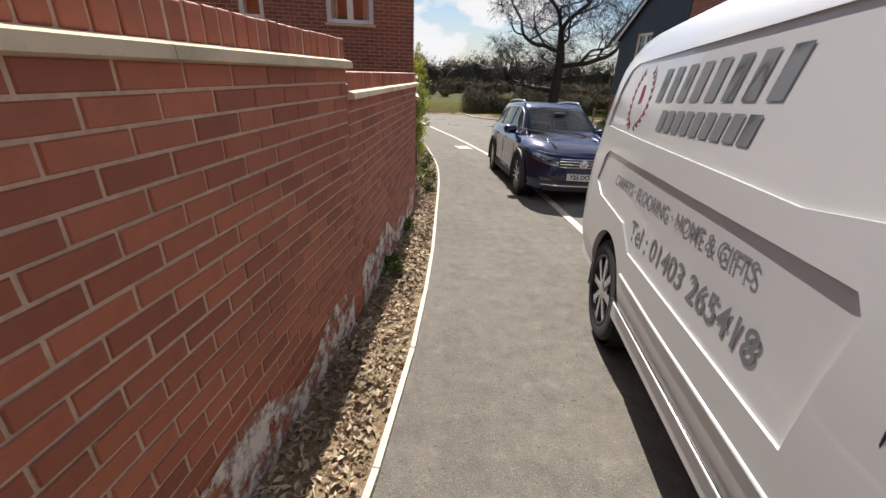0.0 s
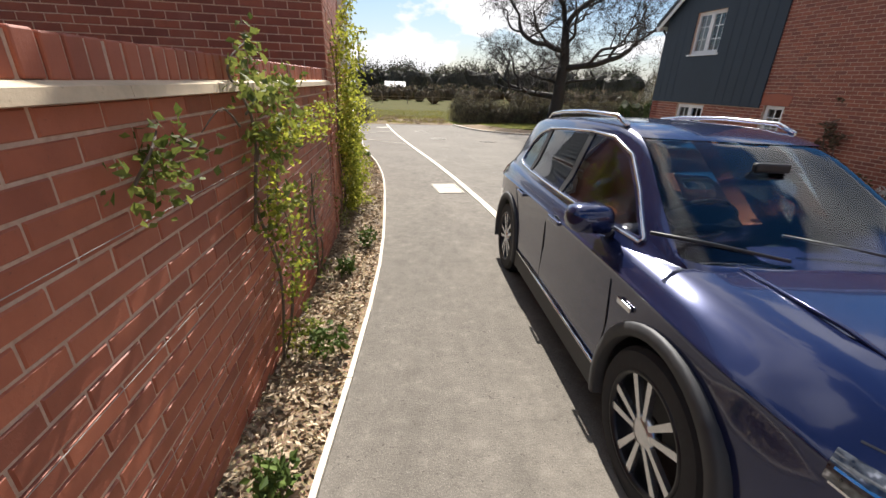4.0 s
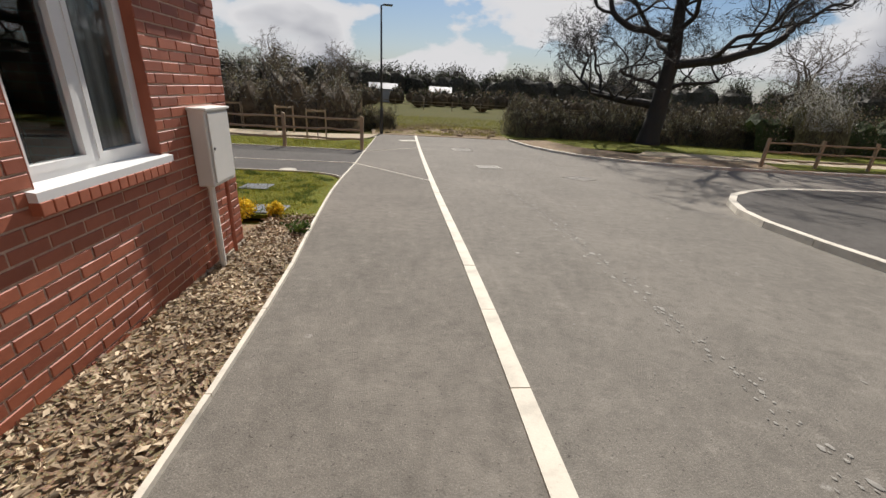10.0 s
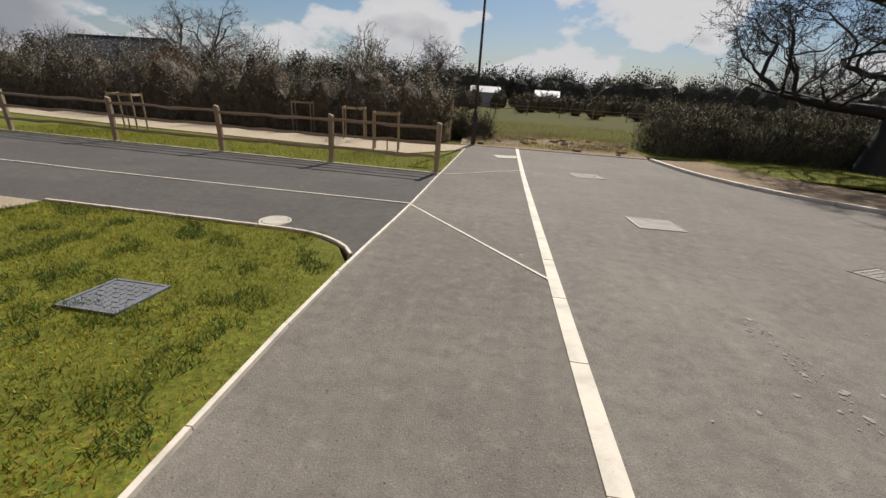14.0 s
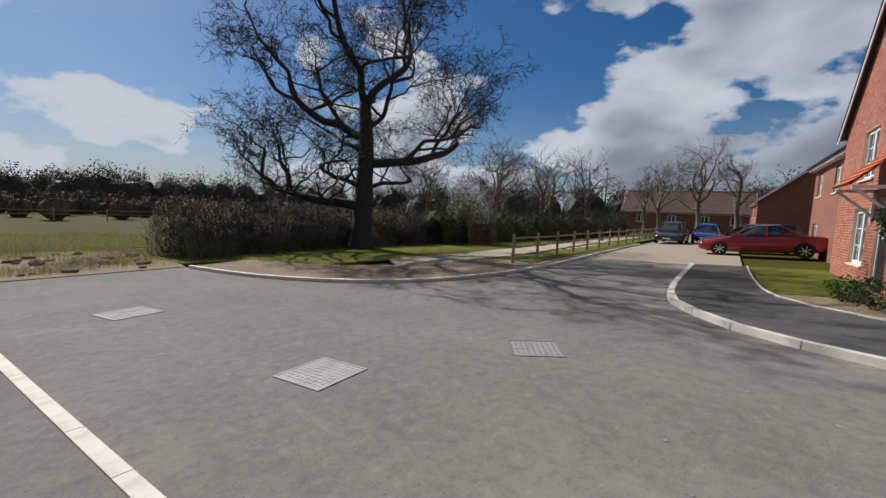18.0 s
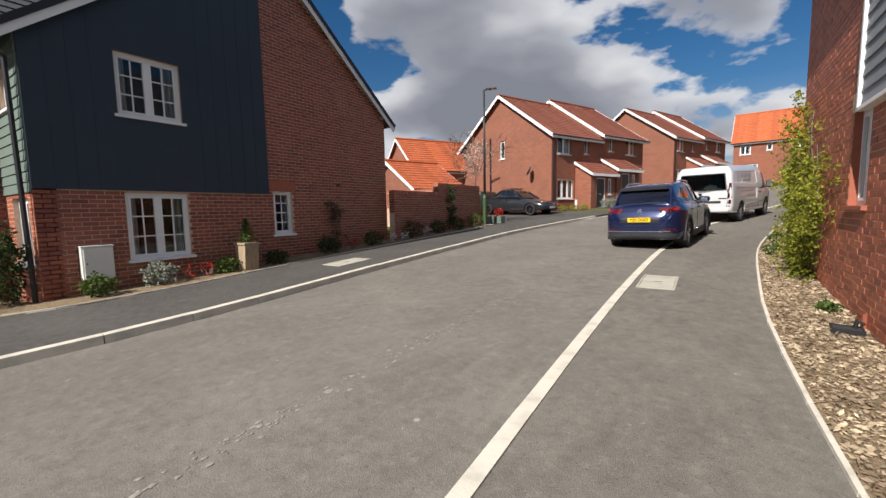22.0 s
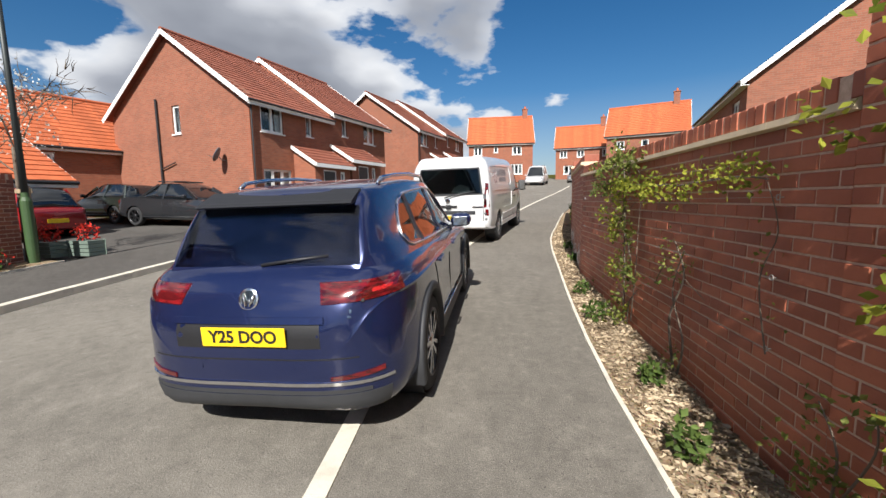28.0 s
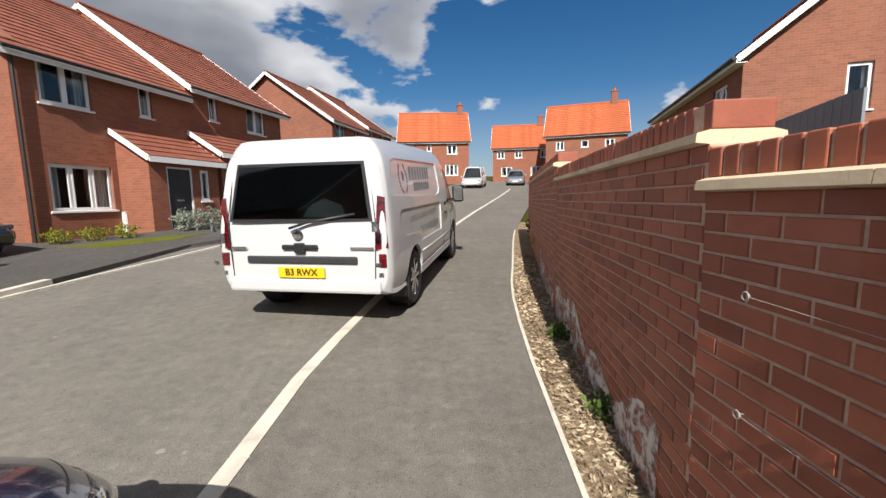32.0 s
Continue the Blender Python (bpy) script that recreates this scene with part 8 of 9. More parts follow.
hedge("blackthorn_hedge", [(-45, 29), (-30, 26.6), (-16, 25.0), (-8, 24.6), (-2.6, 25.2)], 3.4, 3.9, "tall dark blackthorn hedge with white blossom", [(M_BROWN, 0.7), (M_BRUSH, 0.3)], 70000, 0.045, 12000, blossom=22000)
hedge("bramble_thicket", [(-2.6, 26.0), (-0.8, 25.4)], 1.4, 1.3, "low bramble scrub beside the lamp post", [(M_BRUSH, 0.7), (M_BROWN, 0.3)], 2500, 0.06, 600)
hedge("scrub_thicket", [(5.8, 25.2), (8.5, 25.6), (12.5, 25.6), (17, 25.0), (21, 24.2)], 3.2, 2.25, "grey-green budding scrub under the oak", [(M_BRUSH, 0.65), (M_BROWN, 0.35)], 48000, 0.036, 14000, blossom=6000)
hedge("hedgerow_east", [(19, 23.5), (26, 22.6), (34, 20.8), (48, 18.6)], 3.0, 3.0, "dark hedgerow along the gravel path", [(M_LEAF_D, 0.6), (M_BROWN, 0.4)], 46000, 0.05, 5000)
hedge("blossom_bush", [(20.5, 22.6), (23.0, 22.0)], 2.8, 3.7, "blackthorn bush covered in white blossom", [(M_BRUSH, 1.0)], 6000, 0.04, 1500, blossom=14000)

# far woods and field edge
def woods(name, line, height, n, label, size, mats):
    t = thing(name, Matrix(), label, "woodland", kind="stuff")
    total = length(line)
    crowns = []
    s = 0.0
    while s < total:
        (x, y), _ = line_at(line, s)
        h = height * (0.72 + 0.4 * rng.random())
        crowns.append((x + rng.normal() * 3, y + rng.normal() * 8, h))
        s += height * 0.17
    per = max(30, n // len(crowns))
    for m, share in mats:
        P = []
        for x, y, h in crowns:
            P.append(blob_points(int(per * share), (x, y, gz(x, y) + h * 0.5), (h * 0.36, h * 0.36, h * 0.52), 0.3))
        v, f = leaves(np.concatenate(P), size)
        scatter_mesh("crowns", v, f, m, t, "stuff")
    V, F = [], []
    for x, y, h in crowns:
        bm = bmesh.new()
        bmesh.ops.create_icosphere(bm, subdivisions=2, radius=1.0)
        k0 = len(V)
        for v in bm.verts:
            c = v.co.normalized()
            q = 0.80 + 0.25 * rng.random()
            V.append((x + c.x * h * 0.44 * q, y + c.y * h * 0.32 * q, gz(x, y) + h * 0.33 + c.z * h * 0.42 * q))
        F += [tuple(k0 + v.index for v in f.verts) for f in bm.faces]
        bm.free()
    scatter_mesh("thicket", V, F, mats[0][0], t, "stuff")
    P, D, Ln = [], [], []
    for x, y, h in crowns:
        for k in range(26):
            a = rng.random() * 6.28
            P.append((x + rng.normal() * h * 0.12, y, gz(x, y) + h * (0.3 + 0.45 * rng.random())))
            D.append((math.cos(a) * 0.6, math.sin(a) * 0.6, 1.0))
            Ln.append(h * 0.35)
    v, f = twig_mesh(P, D, Ln, 0.07)
    scatter_mesh("branches", v, f, M_TWIG_D, t, "stuff")
    return t


woods("far_woods", [(-150, 120), (-90, 135), (-30, 150), (40, 150), (110, 130), (170, 95)], 10.5, 90000, "distant bare woodland along the skyline", 0.36, [(M_WOODS, 0.75), (M_LEAF_D, 0.25)])
woods("field_hedge", [(-60, 74), (-20, 80), (20, 82), (60, 76), (110, 60)], 3.0, 42000, "dark hedge at the far side of the field", 0.17, [(M_BROWN, 0.6), (M_LEAF_D, 0.4)])
woods("far_trees_east", [(60, 55), (75, 30), (80, 10), (80, -10)], 8.0, 42000, "mixed trees closing the side road", 0.20, [(M_WOODS, 0.5), (M_LEAF_D, 0.5)])
for x, y, L, hgt, rot in ((-5, 84, 5, 2.3, 6), (6, 86, 4, 2.2, -4)):
    t = thing("farm_shed", Matrix.Translation((x, y, gz(x, y))) @ rz(rot), "pale low shed across the field", "shed", "far sheds")
    part("shed_wall", boxes(((-L / 2, -2, 0), (L / 2, 2, hgt))), M_CLAD_PALE, t)
    bm = bmesh.new()
    prism(bm, [(-2.3, hgt), (2.3, hgt), (0, hgt + 1.0)], L + 0.4, 'x', -L / 2 - 0.2)
    part("shed_roof", bm, M_PLASTIC_GREY, t)

# climbers on the garden wall and house
def climber(name, label, m, stems, leafmat, n, size, spread=0.10, bulk=0.0):
    """Stems fixed to a wall (local x along it, z up, -y out) with leaves round them."""
    t = thing(name, m, label, "climbing plant")
    P = []
    for pts, r, share in stems:
        bm = bmesh.new()
        line = smooth_line([(x, -0.03 - 0.03 * (i % 2), z) for i, (x, z) in enumerate(pts)], 5)
        tube(bm, line, [r * (1 - 0.6 * i / len(line)) for i in range(len(line))], 5)
        part("stem", bm, M_TWIG, t)
        k = int(n * share)
        mid = np.array(line)[rng.integers(0, len(line), max(4, k // 14))]
        mid = mid + rng.normal(size=mid.shape) * np.array([spread, 0.04, spread])
        mid[:, 1] -= np.abs(rng.normal(size=len(mid))) * bulk
        idx = rng.integers(0, len(mid), k)
        Q = mid[idx] + rng.normal(size=(k, 3)) * np.array([0.045, 0.03, 0.040]) + np.array([0, -0.05, 0])
        P.append(Q)
    v, f = leaves(np.concatenate(P), size)
    scatter_mesh("leaves", v, f, leafmat, t)
    return t


ang_n = math.degrees(math.atan2(-2.36 + 7.02, -1.715 + 2.14))
MWN = Matrix.Translation((-2.14, -7.02, 0)) @ rz(ang_n)
climber("trained_climber", "climber trained along a wire with yellow-green leaves", MWN, [([(2.12, 0.2), (2.20, 0.8), (2.06, 1.3), (2.2, 1.62), (2.7, 1.63), (3.3, 1.61), (3.9, 1.64), (4.27, 1.61)], 0.010, 1.0)], M_LEAF_Y, 1450, 0.022, 0.045, 0.04)
climber("bare_climber", "nearly bare climber with pale stems tied to the wall", MWN, [([(3.32, 0.2), (3.27, 0.6), (3.40, 0.95), (3.30, 1.2)], 0.012, 0.3), ([(3.37, 0.2), (3.50, 0.5), (3.23, 0.8), (3.45, 1.15)], 0.010, 0.3), ([(4.30, 0.72), (4.26, 1.1), (4.32, 1.35), (4.26, 1.6)], 0.005, 0.12), ([(2.9, 0.8), (3.2, 1.0), (3.7, 0.85)], 0.005, 0.2)], M_LEAF_CL, 230, 0.018, 0.05)
climber("rambling_climber", "rambling climber with green shoots over the coping", MWN, [([(2.0, 1.2), (2.1, 1.7), (1.95, 1.95), (2.15, 2.08)], 0.009, 0.40), ([(2.1, 1.75), (2.35, 1.85), (2.5, 1.7)], 0.007, 0.2), ([(2.25, 0.25), (2.38, 0.5), (2.5, 0.65)], 0.008, 0.14), ([(2.0, 1.7), (1.75, 1.8), (1.6, 1.72)], 0.006, 0.10), ([(2.3, 0.9), (2.15, 1.3), (2.4, 1.5)], 0.006, 0.10), ([(2.35, 0.3), (2.52, 0.9), (2.46, 1.3), (2.6, 1.6)], 0.006, 0.12)], M_LEAF_CL, 800, 0.028, 0.085, 0.06)
climber("wall_rose", "small leafy rose shoot hanging on the wall", MWN, [([(1.12, 1.62), (1.20, 1.72), (1.30, 1.76)], 0.006, 1.0)], M_LEAF_CL, 150, 0.024, 0.07)
climber("low_climber", "low yellow-green shoots at the foot of the wall", MWN, [([(4.75, 0.2), (4.8, 0.5), (4.65, 0.65)], 0.007, 0.6), ([(4.8, 0.3), (4.95, 0.6), (4.9, 0.75)], 0.006, 0.4)], M_LEAF_CL, 180, 0.022, 0.07)
MHW = Matrix.Translation((WX, -2.35, 0)) @ rz(90)
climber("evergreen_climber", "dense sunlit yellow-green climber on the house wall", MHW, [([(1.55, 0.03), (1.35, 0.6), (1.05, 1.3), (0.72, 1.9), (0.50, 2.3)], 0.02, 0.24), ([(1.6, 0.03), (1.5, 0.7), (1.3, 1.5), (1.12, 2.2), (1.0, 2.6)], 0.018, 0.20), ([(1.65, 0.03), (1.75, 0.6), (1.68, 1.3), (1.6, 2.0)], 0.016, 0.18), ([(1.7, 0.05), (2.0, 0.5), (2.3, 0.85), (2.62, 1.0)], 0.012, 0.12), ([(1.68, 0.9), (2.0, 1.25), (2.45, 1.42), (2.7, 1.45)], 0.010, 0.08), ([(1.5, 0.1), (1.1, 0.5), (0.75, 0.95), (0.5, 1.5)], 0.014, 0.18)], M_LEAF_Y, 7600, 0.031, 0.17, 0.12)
for x, y, r, h in ((-1.35, -2.75, 0.10, 0.22), (-1.55, -3.55, 0.08, 0.16), (-1.62, -4.9, 0.12, 0.2), (-1.78, -5.9, 0.09, 0.15), (-1.50, 1.3, 0.10, 0.10), (-1.25, 5.9, 0.14, 0.12), (-2.15, -6.2, 0.10, 0.18), (-2.35, -8.0, 0.12, 0.12), (-2.6, -9.3, 0.12, 0.14)):
    shrub("weed", x, y, r, h, M_LEAF_G, "small green weed in the mulch", 110, 0.035, 0, 0, "weed", "weeds along the wall")
for x, y, r, h in ((-2.05, 6.42, 0.15, 0.24), (-2.35, 6.25, 0.15, 0.26), (-2.45, 5.95, 0.14, 0.24), (-1.72, 6.62, 0.10, 0.15), (-2.7, 6.45, 0.14, 0.22)):
    shrub("golden_shrub", x, y, r, h, M_LEAF_GOLD, "small bright golden-yellow shrub in the bed", 420, 0.03, 0, 6, "shrub", "golden shrubs")
shrub("wall_shrub", -4.05, -13.2, 0.34, 0.55, M_LEAF_Y, "rounded green shrub at the foot of the wall", 700, 0.04)
shrub("wall_shrub", -4.6, -15.0, 0.40, 0.7, M_LEAF_G, "dark shrub by the wall end", 600, 0.05)

# bark chips strewn over the bed, and turf
def strewn(name, label, region, n, size, mat, flat, lift, long=1.6, parent=None):
    """Loose pieces lying on the ground where region(x, y) holds; region gives its own box."""
    (x0, x1, y0, y1), inside = region
    P = []
    while len(P) < n:
        x, y = rng.uniform(x0, x1), rng.uniform(y0, y1)
        if inside(x, y):
            P.append((x, y, gz(x, y) + lift + rng.random() * 0.012))
    v, f = leaves(np.array(P), size, flat, long, 1.0)
    t = scatter_mesh(name, v, f, mat)
    return tagged(t, label, "litter", kind="stuff")


def in_bed(x, y):
    e = lerp(y, W_EDGE) - 0.04
    w = lerp(y, [(b, a) for a, b in w_house]) + 0.02
    return w < x < e


strewn("bark_chips", "pale brown bark chips and dry leaves on the bed", ((-4.6, -0.9, -13.5, 6.7), in_bed), 24000, 0.019, M_CHIP, 0.85, -0.006, 2.3)


def blades(name, label, box, inside, n, h, mat, off):
    x0, x1, y0, y1 = box
    P = []
    while len(P) < n:
        x, y = rng.uniform(x0, x1), rng.uniform(y0, y1)
        if inside(x, y):
            P.append((x, y, gz(x, y) + off))
    P = np.array(P)
    k = len(P)
    d = rng.normal(size=(k, 3)) * 0.45 + np.array([0, 0, 1.0])
    d /= np.linalg.norm(d, axis=1)[:, None]
    u = np.cross(d, rng.normal(size=(k, 3)))
    u /= np.linalg.norm(u, axis=1)[:, None]
    hh = (h * (0.5 + rng.random(k)))[:, None]
    v = np.stack([P - u * 0.004, P + u * 0.004, P + d * hh], 1).reshape(-1, 3)
    t = scatter_mesh(name, v, [(3 * i, 3 * i + 1, 3 * i + 2) for i in range(k)], mat)
    return tagged(t, label, "grass", kind="stuff")


blades("lawn_grass", "uneven yellow-green lawn grass", (-5.6, -1.1, 6.35, 10.4), lambda x, y: x < lerp(y, W_EDGE) - 0.05 and not (y > 9.8 and x > -1.9) and (y > 6.62 + 0.16 * math.sin(x * 5) + 0.1 * math.sin(x * 13)) and (x < lerp(y, W_EDGE) - 0.30 - 0.12 * math.sin(y * 4.1) or rng.random() < 0.25), 30000, 0.030, M_GRASS_BLADE, 0.0)
blades("lawn_clumps", "darker longer clumps in the lawn", (-5.6, -1.3, 6.5, 10.35), lambda x, y: x < lerp(y, W_EDGE) - 0.12 and not (y > 9.8 and x > -1.9) and noise.noise(Vector((x * 2.6, y * 2.6, 0.0))) + 0.5 * noise.noise(Vector((x * 7, y * 7, 3.0))) > 0.22, 9000, 0.050, M_LEAF_G, 0.0)
blades("verge_grass", "rough verge grass below the fence", (-15, -1.6, 15.6, 18.6), lambda x, y: True, 14000, 0.10, M_GRASS_BLADE, -0.02)
blades("field_edge_grass", "tufted rough grass at the field edge", (-6, 9, 26, 42), lambda x, y: True, 12000, 0.30, M_GRASS_BLADE, -0.12)
blades("oak_grass", "rough grass under the oak", (7, 30, 17.5, 25), lambda x, y: y > 19.5 - 0.08 * (x - 7), 9000, 0.12, M_GRASS_BLADE, 0.02)
blades("rubble_grass", "rough tufts and weeds over the broken ground", (-1.7, 5.3, 22.7, 30.0), lambda x, y: math.sin(x * 2.1 + y) + math.sin(y * 1.7 - x * 0.6) + rng.normal() * 0.6 > 0.1, 9000, 0.17, M_GRASS_BLADE, 0.0)
blades("dry_stalks", "dry brown stalks over the broken ground", (-1.7, 5.3, 22.9, 30.0), lambda x, y: math.sin(x * 1.3 - y * 0.9) + rng.normal() * 0.5 > 0.2, 5000, 0.28, M_BROWN, 0.0)

# ---- fences, lamps, covers and other fittings ----
def rail_fence(label, posts, height, rails, sag=0.03):
    f = thing("post_and_rail_fence", Matrix(), label, "fence")
    for x, y in posts:
        bm = boxes(((-0.055, -0.045, -0.3), (0.055, 0.045, height)), bev=0.012)
        for v in bm.verts:
            if v.co.z > height - 0.05 and v.co.x > 0:
                v.co.z -= 0.025
        ob = part("post", bm, M_FENCE, f)
        ob.matrix_basis = Matrix.Translation((x, y, gz(x, y))) @ rz(rng.uniform(-8, 8)) @ Matrix.Rotation(rng.uniform(-0.03, 0.03), 4, 'Y')
    for (xa, ya), (xb, yb) in zip(posts, posts[1:]):
        for zr in rails:
            n = 7
            pts, rad = [], []
            a0, b0 = rng.uniform(-0.03, 0.03), rng.uniform(-0.03, 0.03)
            for i in range(n + 1):
                t = i / n
                x, y = xa + (xb - xa) * t, ya + (yb - ya) * t
                pts.append((x, y + 0.015 * math.sin(i * 1.7), gz(x, y) + zr + a0 * (1 - t) + b0 * t + sag * math.sin(t * 3.14) * rng.uniform(-1, 1)))
                rad.append(0.038 + 0.008 * math.sin(i * 2.1 + zr * 9))
            bm = bmesh.new()
            tube(bm, pts, rad, 6)
            part("rail", bm, M_FENCE, f)
    return f


rail_fence("weathered cleft timber post and rail fence", [(x, 15.5 + 0.045 * (-1.57 - x)) for x in (-1.57, -4.15, -7.1, -10.3, -13.8, -17.3, -20.8, -24.3, -27.8)], 1.12, (0.98, 0.66, 0.34))
rail_fence("weathered timber post and rail fence along the path", [(13.1 + 2.1 * k, 15.45 - 0.045 * 2.1 * k) for k in range(16)], 1.10, (0.95, 0.62, 0.32))
rail_fence("far field fence of thin posts and rails", [(-30 + 4 * k, 62 - 0.1 * k) for k in range(22)], 1.2, (1.0, 0.6), 0.02)


def tree_guard(x, y, h=1.15, w=0.75):
    t = thing("tree_guard", Matrix.Translation((x, y, gz(x, y))) @ rz(12), "timber frame guard round a young sapling", "tree guard", "tree guards")
    for a, b in ((0, 0), (w, 0), (w, w * 0.7), (0, w * 0.7)):
        bm = bmesh.new()
        tube(bm, [(a, b, -0.1), (a, b, h)], 0.028, 8)
        part("post", bm, M_FENCE, t)
    for a, b in (((0, 0), (w, 0)), ((w, 0), (w, w * 0.7)), ((w, w * 0.7), (0, w * 0.7)), ((0, w * 0.7), (0, 0))):
        part("crossbar", bar((*a, h - 0.06), (*b, h - 0.06), 0.025, 0.06), M_FENCE, t)
    s = bare_tree("sapling", x + w / 2, y + w * 0.3, [((0, 0, -0.1), 0.02), ((0, 0.01, 0.8), 0.016), ((0.02, 0, 1.6), 0.01)], [((0, 0, 0.9), (0.5, 0.2, 1), 0.9, 0.007, 2), ((0, 0, 1.2), (-0.5, 0.1, 1), 0.8, 0.007, 2), ((0.02, 0, 1.5), (0.1, -0.3, 1), 0.8, 0.007, 2)], "thin leafless young sapling tied to a stake", group="saplings")
    return t


for x, y in ((-4.1, 18.6), (-6.0, 20.9), (-13.0, 18.4), (-9.0, 22.8)):
    tree_guard(x, y)


def street_lamp(x, y, h, head, label, mat, base=None, up=0.0):
    t = thing("street_lamp", Matrix.Translation((x, y, gz(x, y) + up)), label, "street lamp", "street lamps")
    bm = bmesh.new()
    lathe(bm, [(0.085, -0.1), (0.085, 1.15), (0.06, 1.22), (0.058, 1.3)], 16, 'z')
    part("base", bm, base or mat, t, smooth=False)
    bm = bmesh.new()
    tube(bm, [(0, 0, 1.25), (0, 0, h)], [0.055, 0.038], 12)
    part("column", bm, mat, t, smooth=True)
    a = radians(head)
    part("bracket", bar((0, 0, h - 0.02), (0.14 * math.cos(a), 0.14 * math.sin(a), h + 0.01), 0.05, 0.05), mat, t)
    bm = boxes(((0.08, -0.10, -0.03), (0.52, 0.10, 0.035)), bev=0.02)
    hd = part("lantern", bm, mat, t, "flat lantern head")
    hd.matrix_basis = Matrix.Translation((0, 0, h + 0.02)) @ rz(head)
    part("lens", boxes(((0.14, -0.08, -0.036), (0.48, 0.08, -0.031))), M_LAMP, hd)
    part("door", boxes(((-0.05, -0.088, 0.35), (0.05, -0.08, 0.85)), bev=0.003), base or mat, t)
    return t


M_GREENPAINT = plain("green_pole_paint", (0.045, 0.085, 0.030), 0.5)
street_lamp(-1.36, 22.5, 5.65, 5, "slim black street lamp with flat head", M_POLE)
street_lamp(7.62, -7.9, 5.55, 200, "grey street lamp on a dark green base", M_LAMPGREY, M_GREENPAINT, 0.08)
street_lamp(33.0, 17.0, 5.6, 180, "slim dark street lamp by the path", M_POLE)


def cover(x, y, w, d, rot, label, mat, rim=None, up=0.004, kind_name="manhole_cover", bars=True, group="ground covers"):
    sl = math.atan2(gz(x, y + 0.5) - gz(x, y - 0.5), 1.0)
    t = thing(kind_name, Matrix.Translation((x, y, gz(x, y) + up)) @ Matrix.Rotation(sl, 4, 'X') @ rz(rot), label, "cover", group)
    part("lid", boxes(((-w / 2 + 0.03, -d / 2 + 0.03, -0.03), (w / 2 - 0.03, d / 2 - 0.03, 0.004)), bev=0.003), mat, t)
    part("rim", boxes(((-w / 2, -d / 2, -0.03), (-w / 2 + 0.024, d / 2, 0.007)), ((w / 2 - 0.024, -d / 2, -0.03), (w / 2, d / 2, 0.007)), ((-w / 2 + 0.024, -d / 2, -0.03), (w / 2 - 0.024, -d / 2 + 0.024, 0.007)), ((-w / 2 + 0.024, d / 2 - 0.024, -0.03), (w / 2 - 0.024, d / 2, 0.007))), rim or mat, t)
    if bars:
        bm = bmesh.new()
        nx, ny = max(3, int(w / 0.07)), max(3, int(d / 0.07))
        for i in range(nx):
            for j in range(ny):
                cx, cy = -w / 2 + 0.05 + (w - 0.1) * (i + 0.5) / nx, -d / 2 + 0.05 + (d - 0.1) * (j + 0.5) / ny
                if (i + j) % 2:
                    cube(bm, (cx - 0.022, cy - 0.008, 0.003), (cx + 0.022, cy + 0.008, 0.0085))
                else:
                    cube(bm, (cx - 0.008, cy - 0.022, 0.003), (cx + 0.008, cy + 0.022, 0.0085))
        tagged(part("tread", bm, mat, t), kind="stuff")
    else:
        part("lifting_key", boxes(((-0.06, -0.012, 0.0035), (0.06, 0.012, 0.007))), M_IRON, t)
    return t


M_COVER_PALE = concrete("dusty_iron", (0.34, 0.32, 0.28))
cover(2.26, 12.53, 0.66, 0.66, 3, "square dusty iron manhole cover in the road", M_COVER_PALE)
cover(2.08, 17.15, 0.72, 0.72, 8, "square pale manhole cover near the road end", M_COVER_PALE)
cover(4.3, 11.05, 0.62, 0.62, 30, "worn iron access cover set in the asphalt", concrete("worn_iron", (0.25, 0.23, 0.20)), M_ROAD, 0.0)
cover(0.255, 0.465, 0.50, 0.93, 0, "pale concrete service cover in the footway", M_SLAB, M_SLAB, 0.008, "service_cover", False)
cover(6.3, 1.15, 0.55, 0.95, 0, "pale concrete service cover in the far footway", M_SLAB, M_SLAB, 0.09, "service_cover", False)
cover(0.0, 19.75, 0.8, 0.6, 20, "pale concrete slab at the end of the footway", M_SLAB, M_SLAB, 0.008, "service_cover", False)
cover(-1.90, 6.88, 0.46, 0.46, 0, "grey plastic inspection cover in the lawn", M_PLASTIC_GREY, None, 0.012, "inspection_cover")
cover(-2.62, 8.5, 0.46, 0.46, 0, "grey plastic inspection cover in the lawn", M_PLASTIC_GREY, None, 0.012, "inspection_cover")
rc = thing("round_cover", Matrix.Translation((-2.68, 10.64, gz(0, 10.64) + 0.003)), "round pale concrete cover in the driveway", "cover")
bm = bmesh.new()
lathe(bm, [(0.155, -0.03), (0.155, 0.004), (0.145, 0.008), (0.01, 0.008)], 28, 'z')
part("lid", bm, M_SLAB, rc)
bm = bmesh.new()
lathe(bm, [(0.185, -0.03), (0.185, 0.004), (0.165, 0.004), (0.165, -0.03)], 28, 'z')
part("rim", bm, M_KERB, rc)

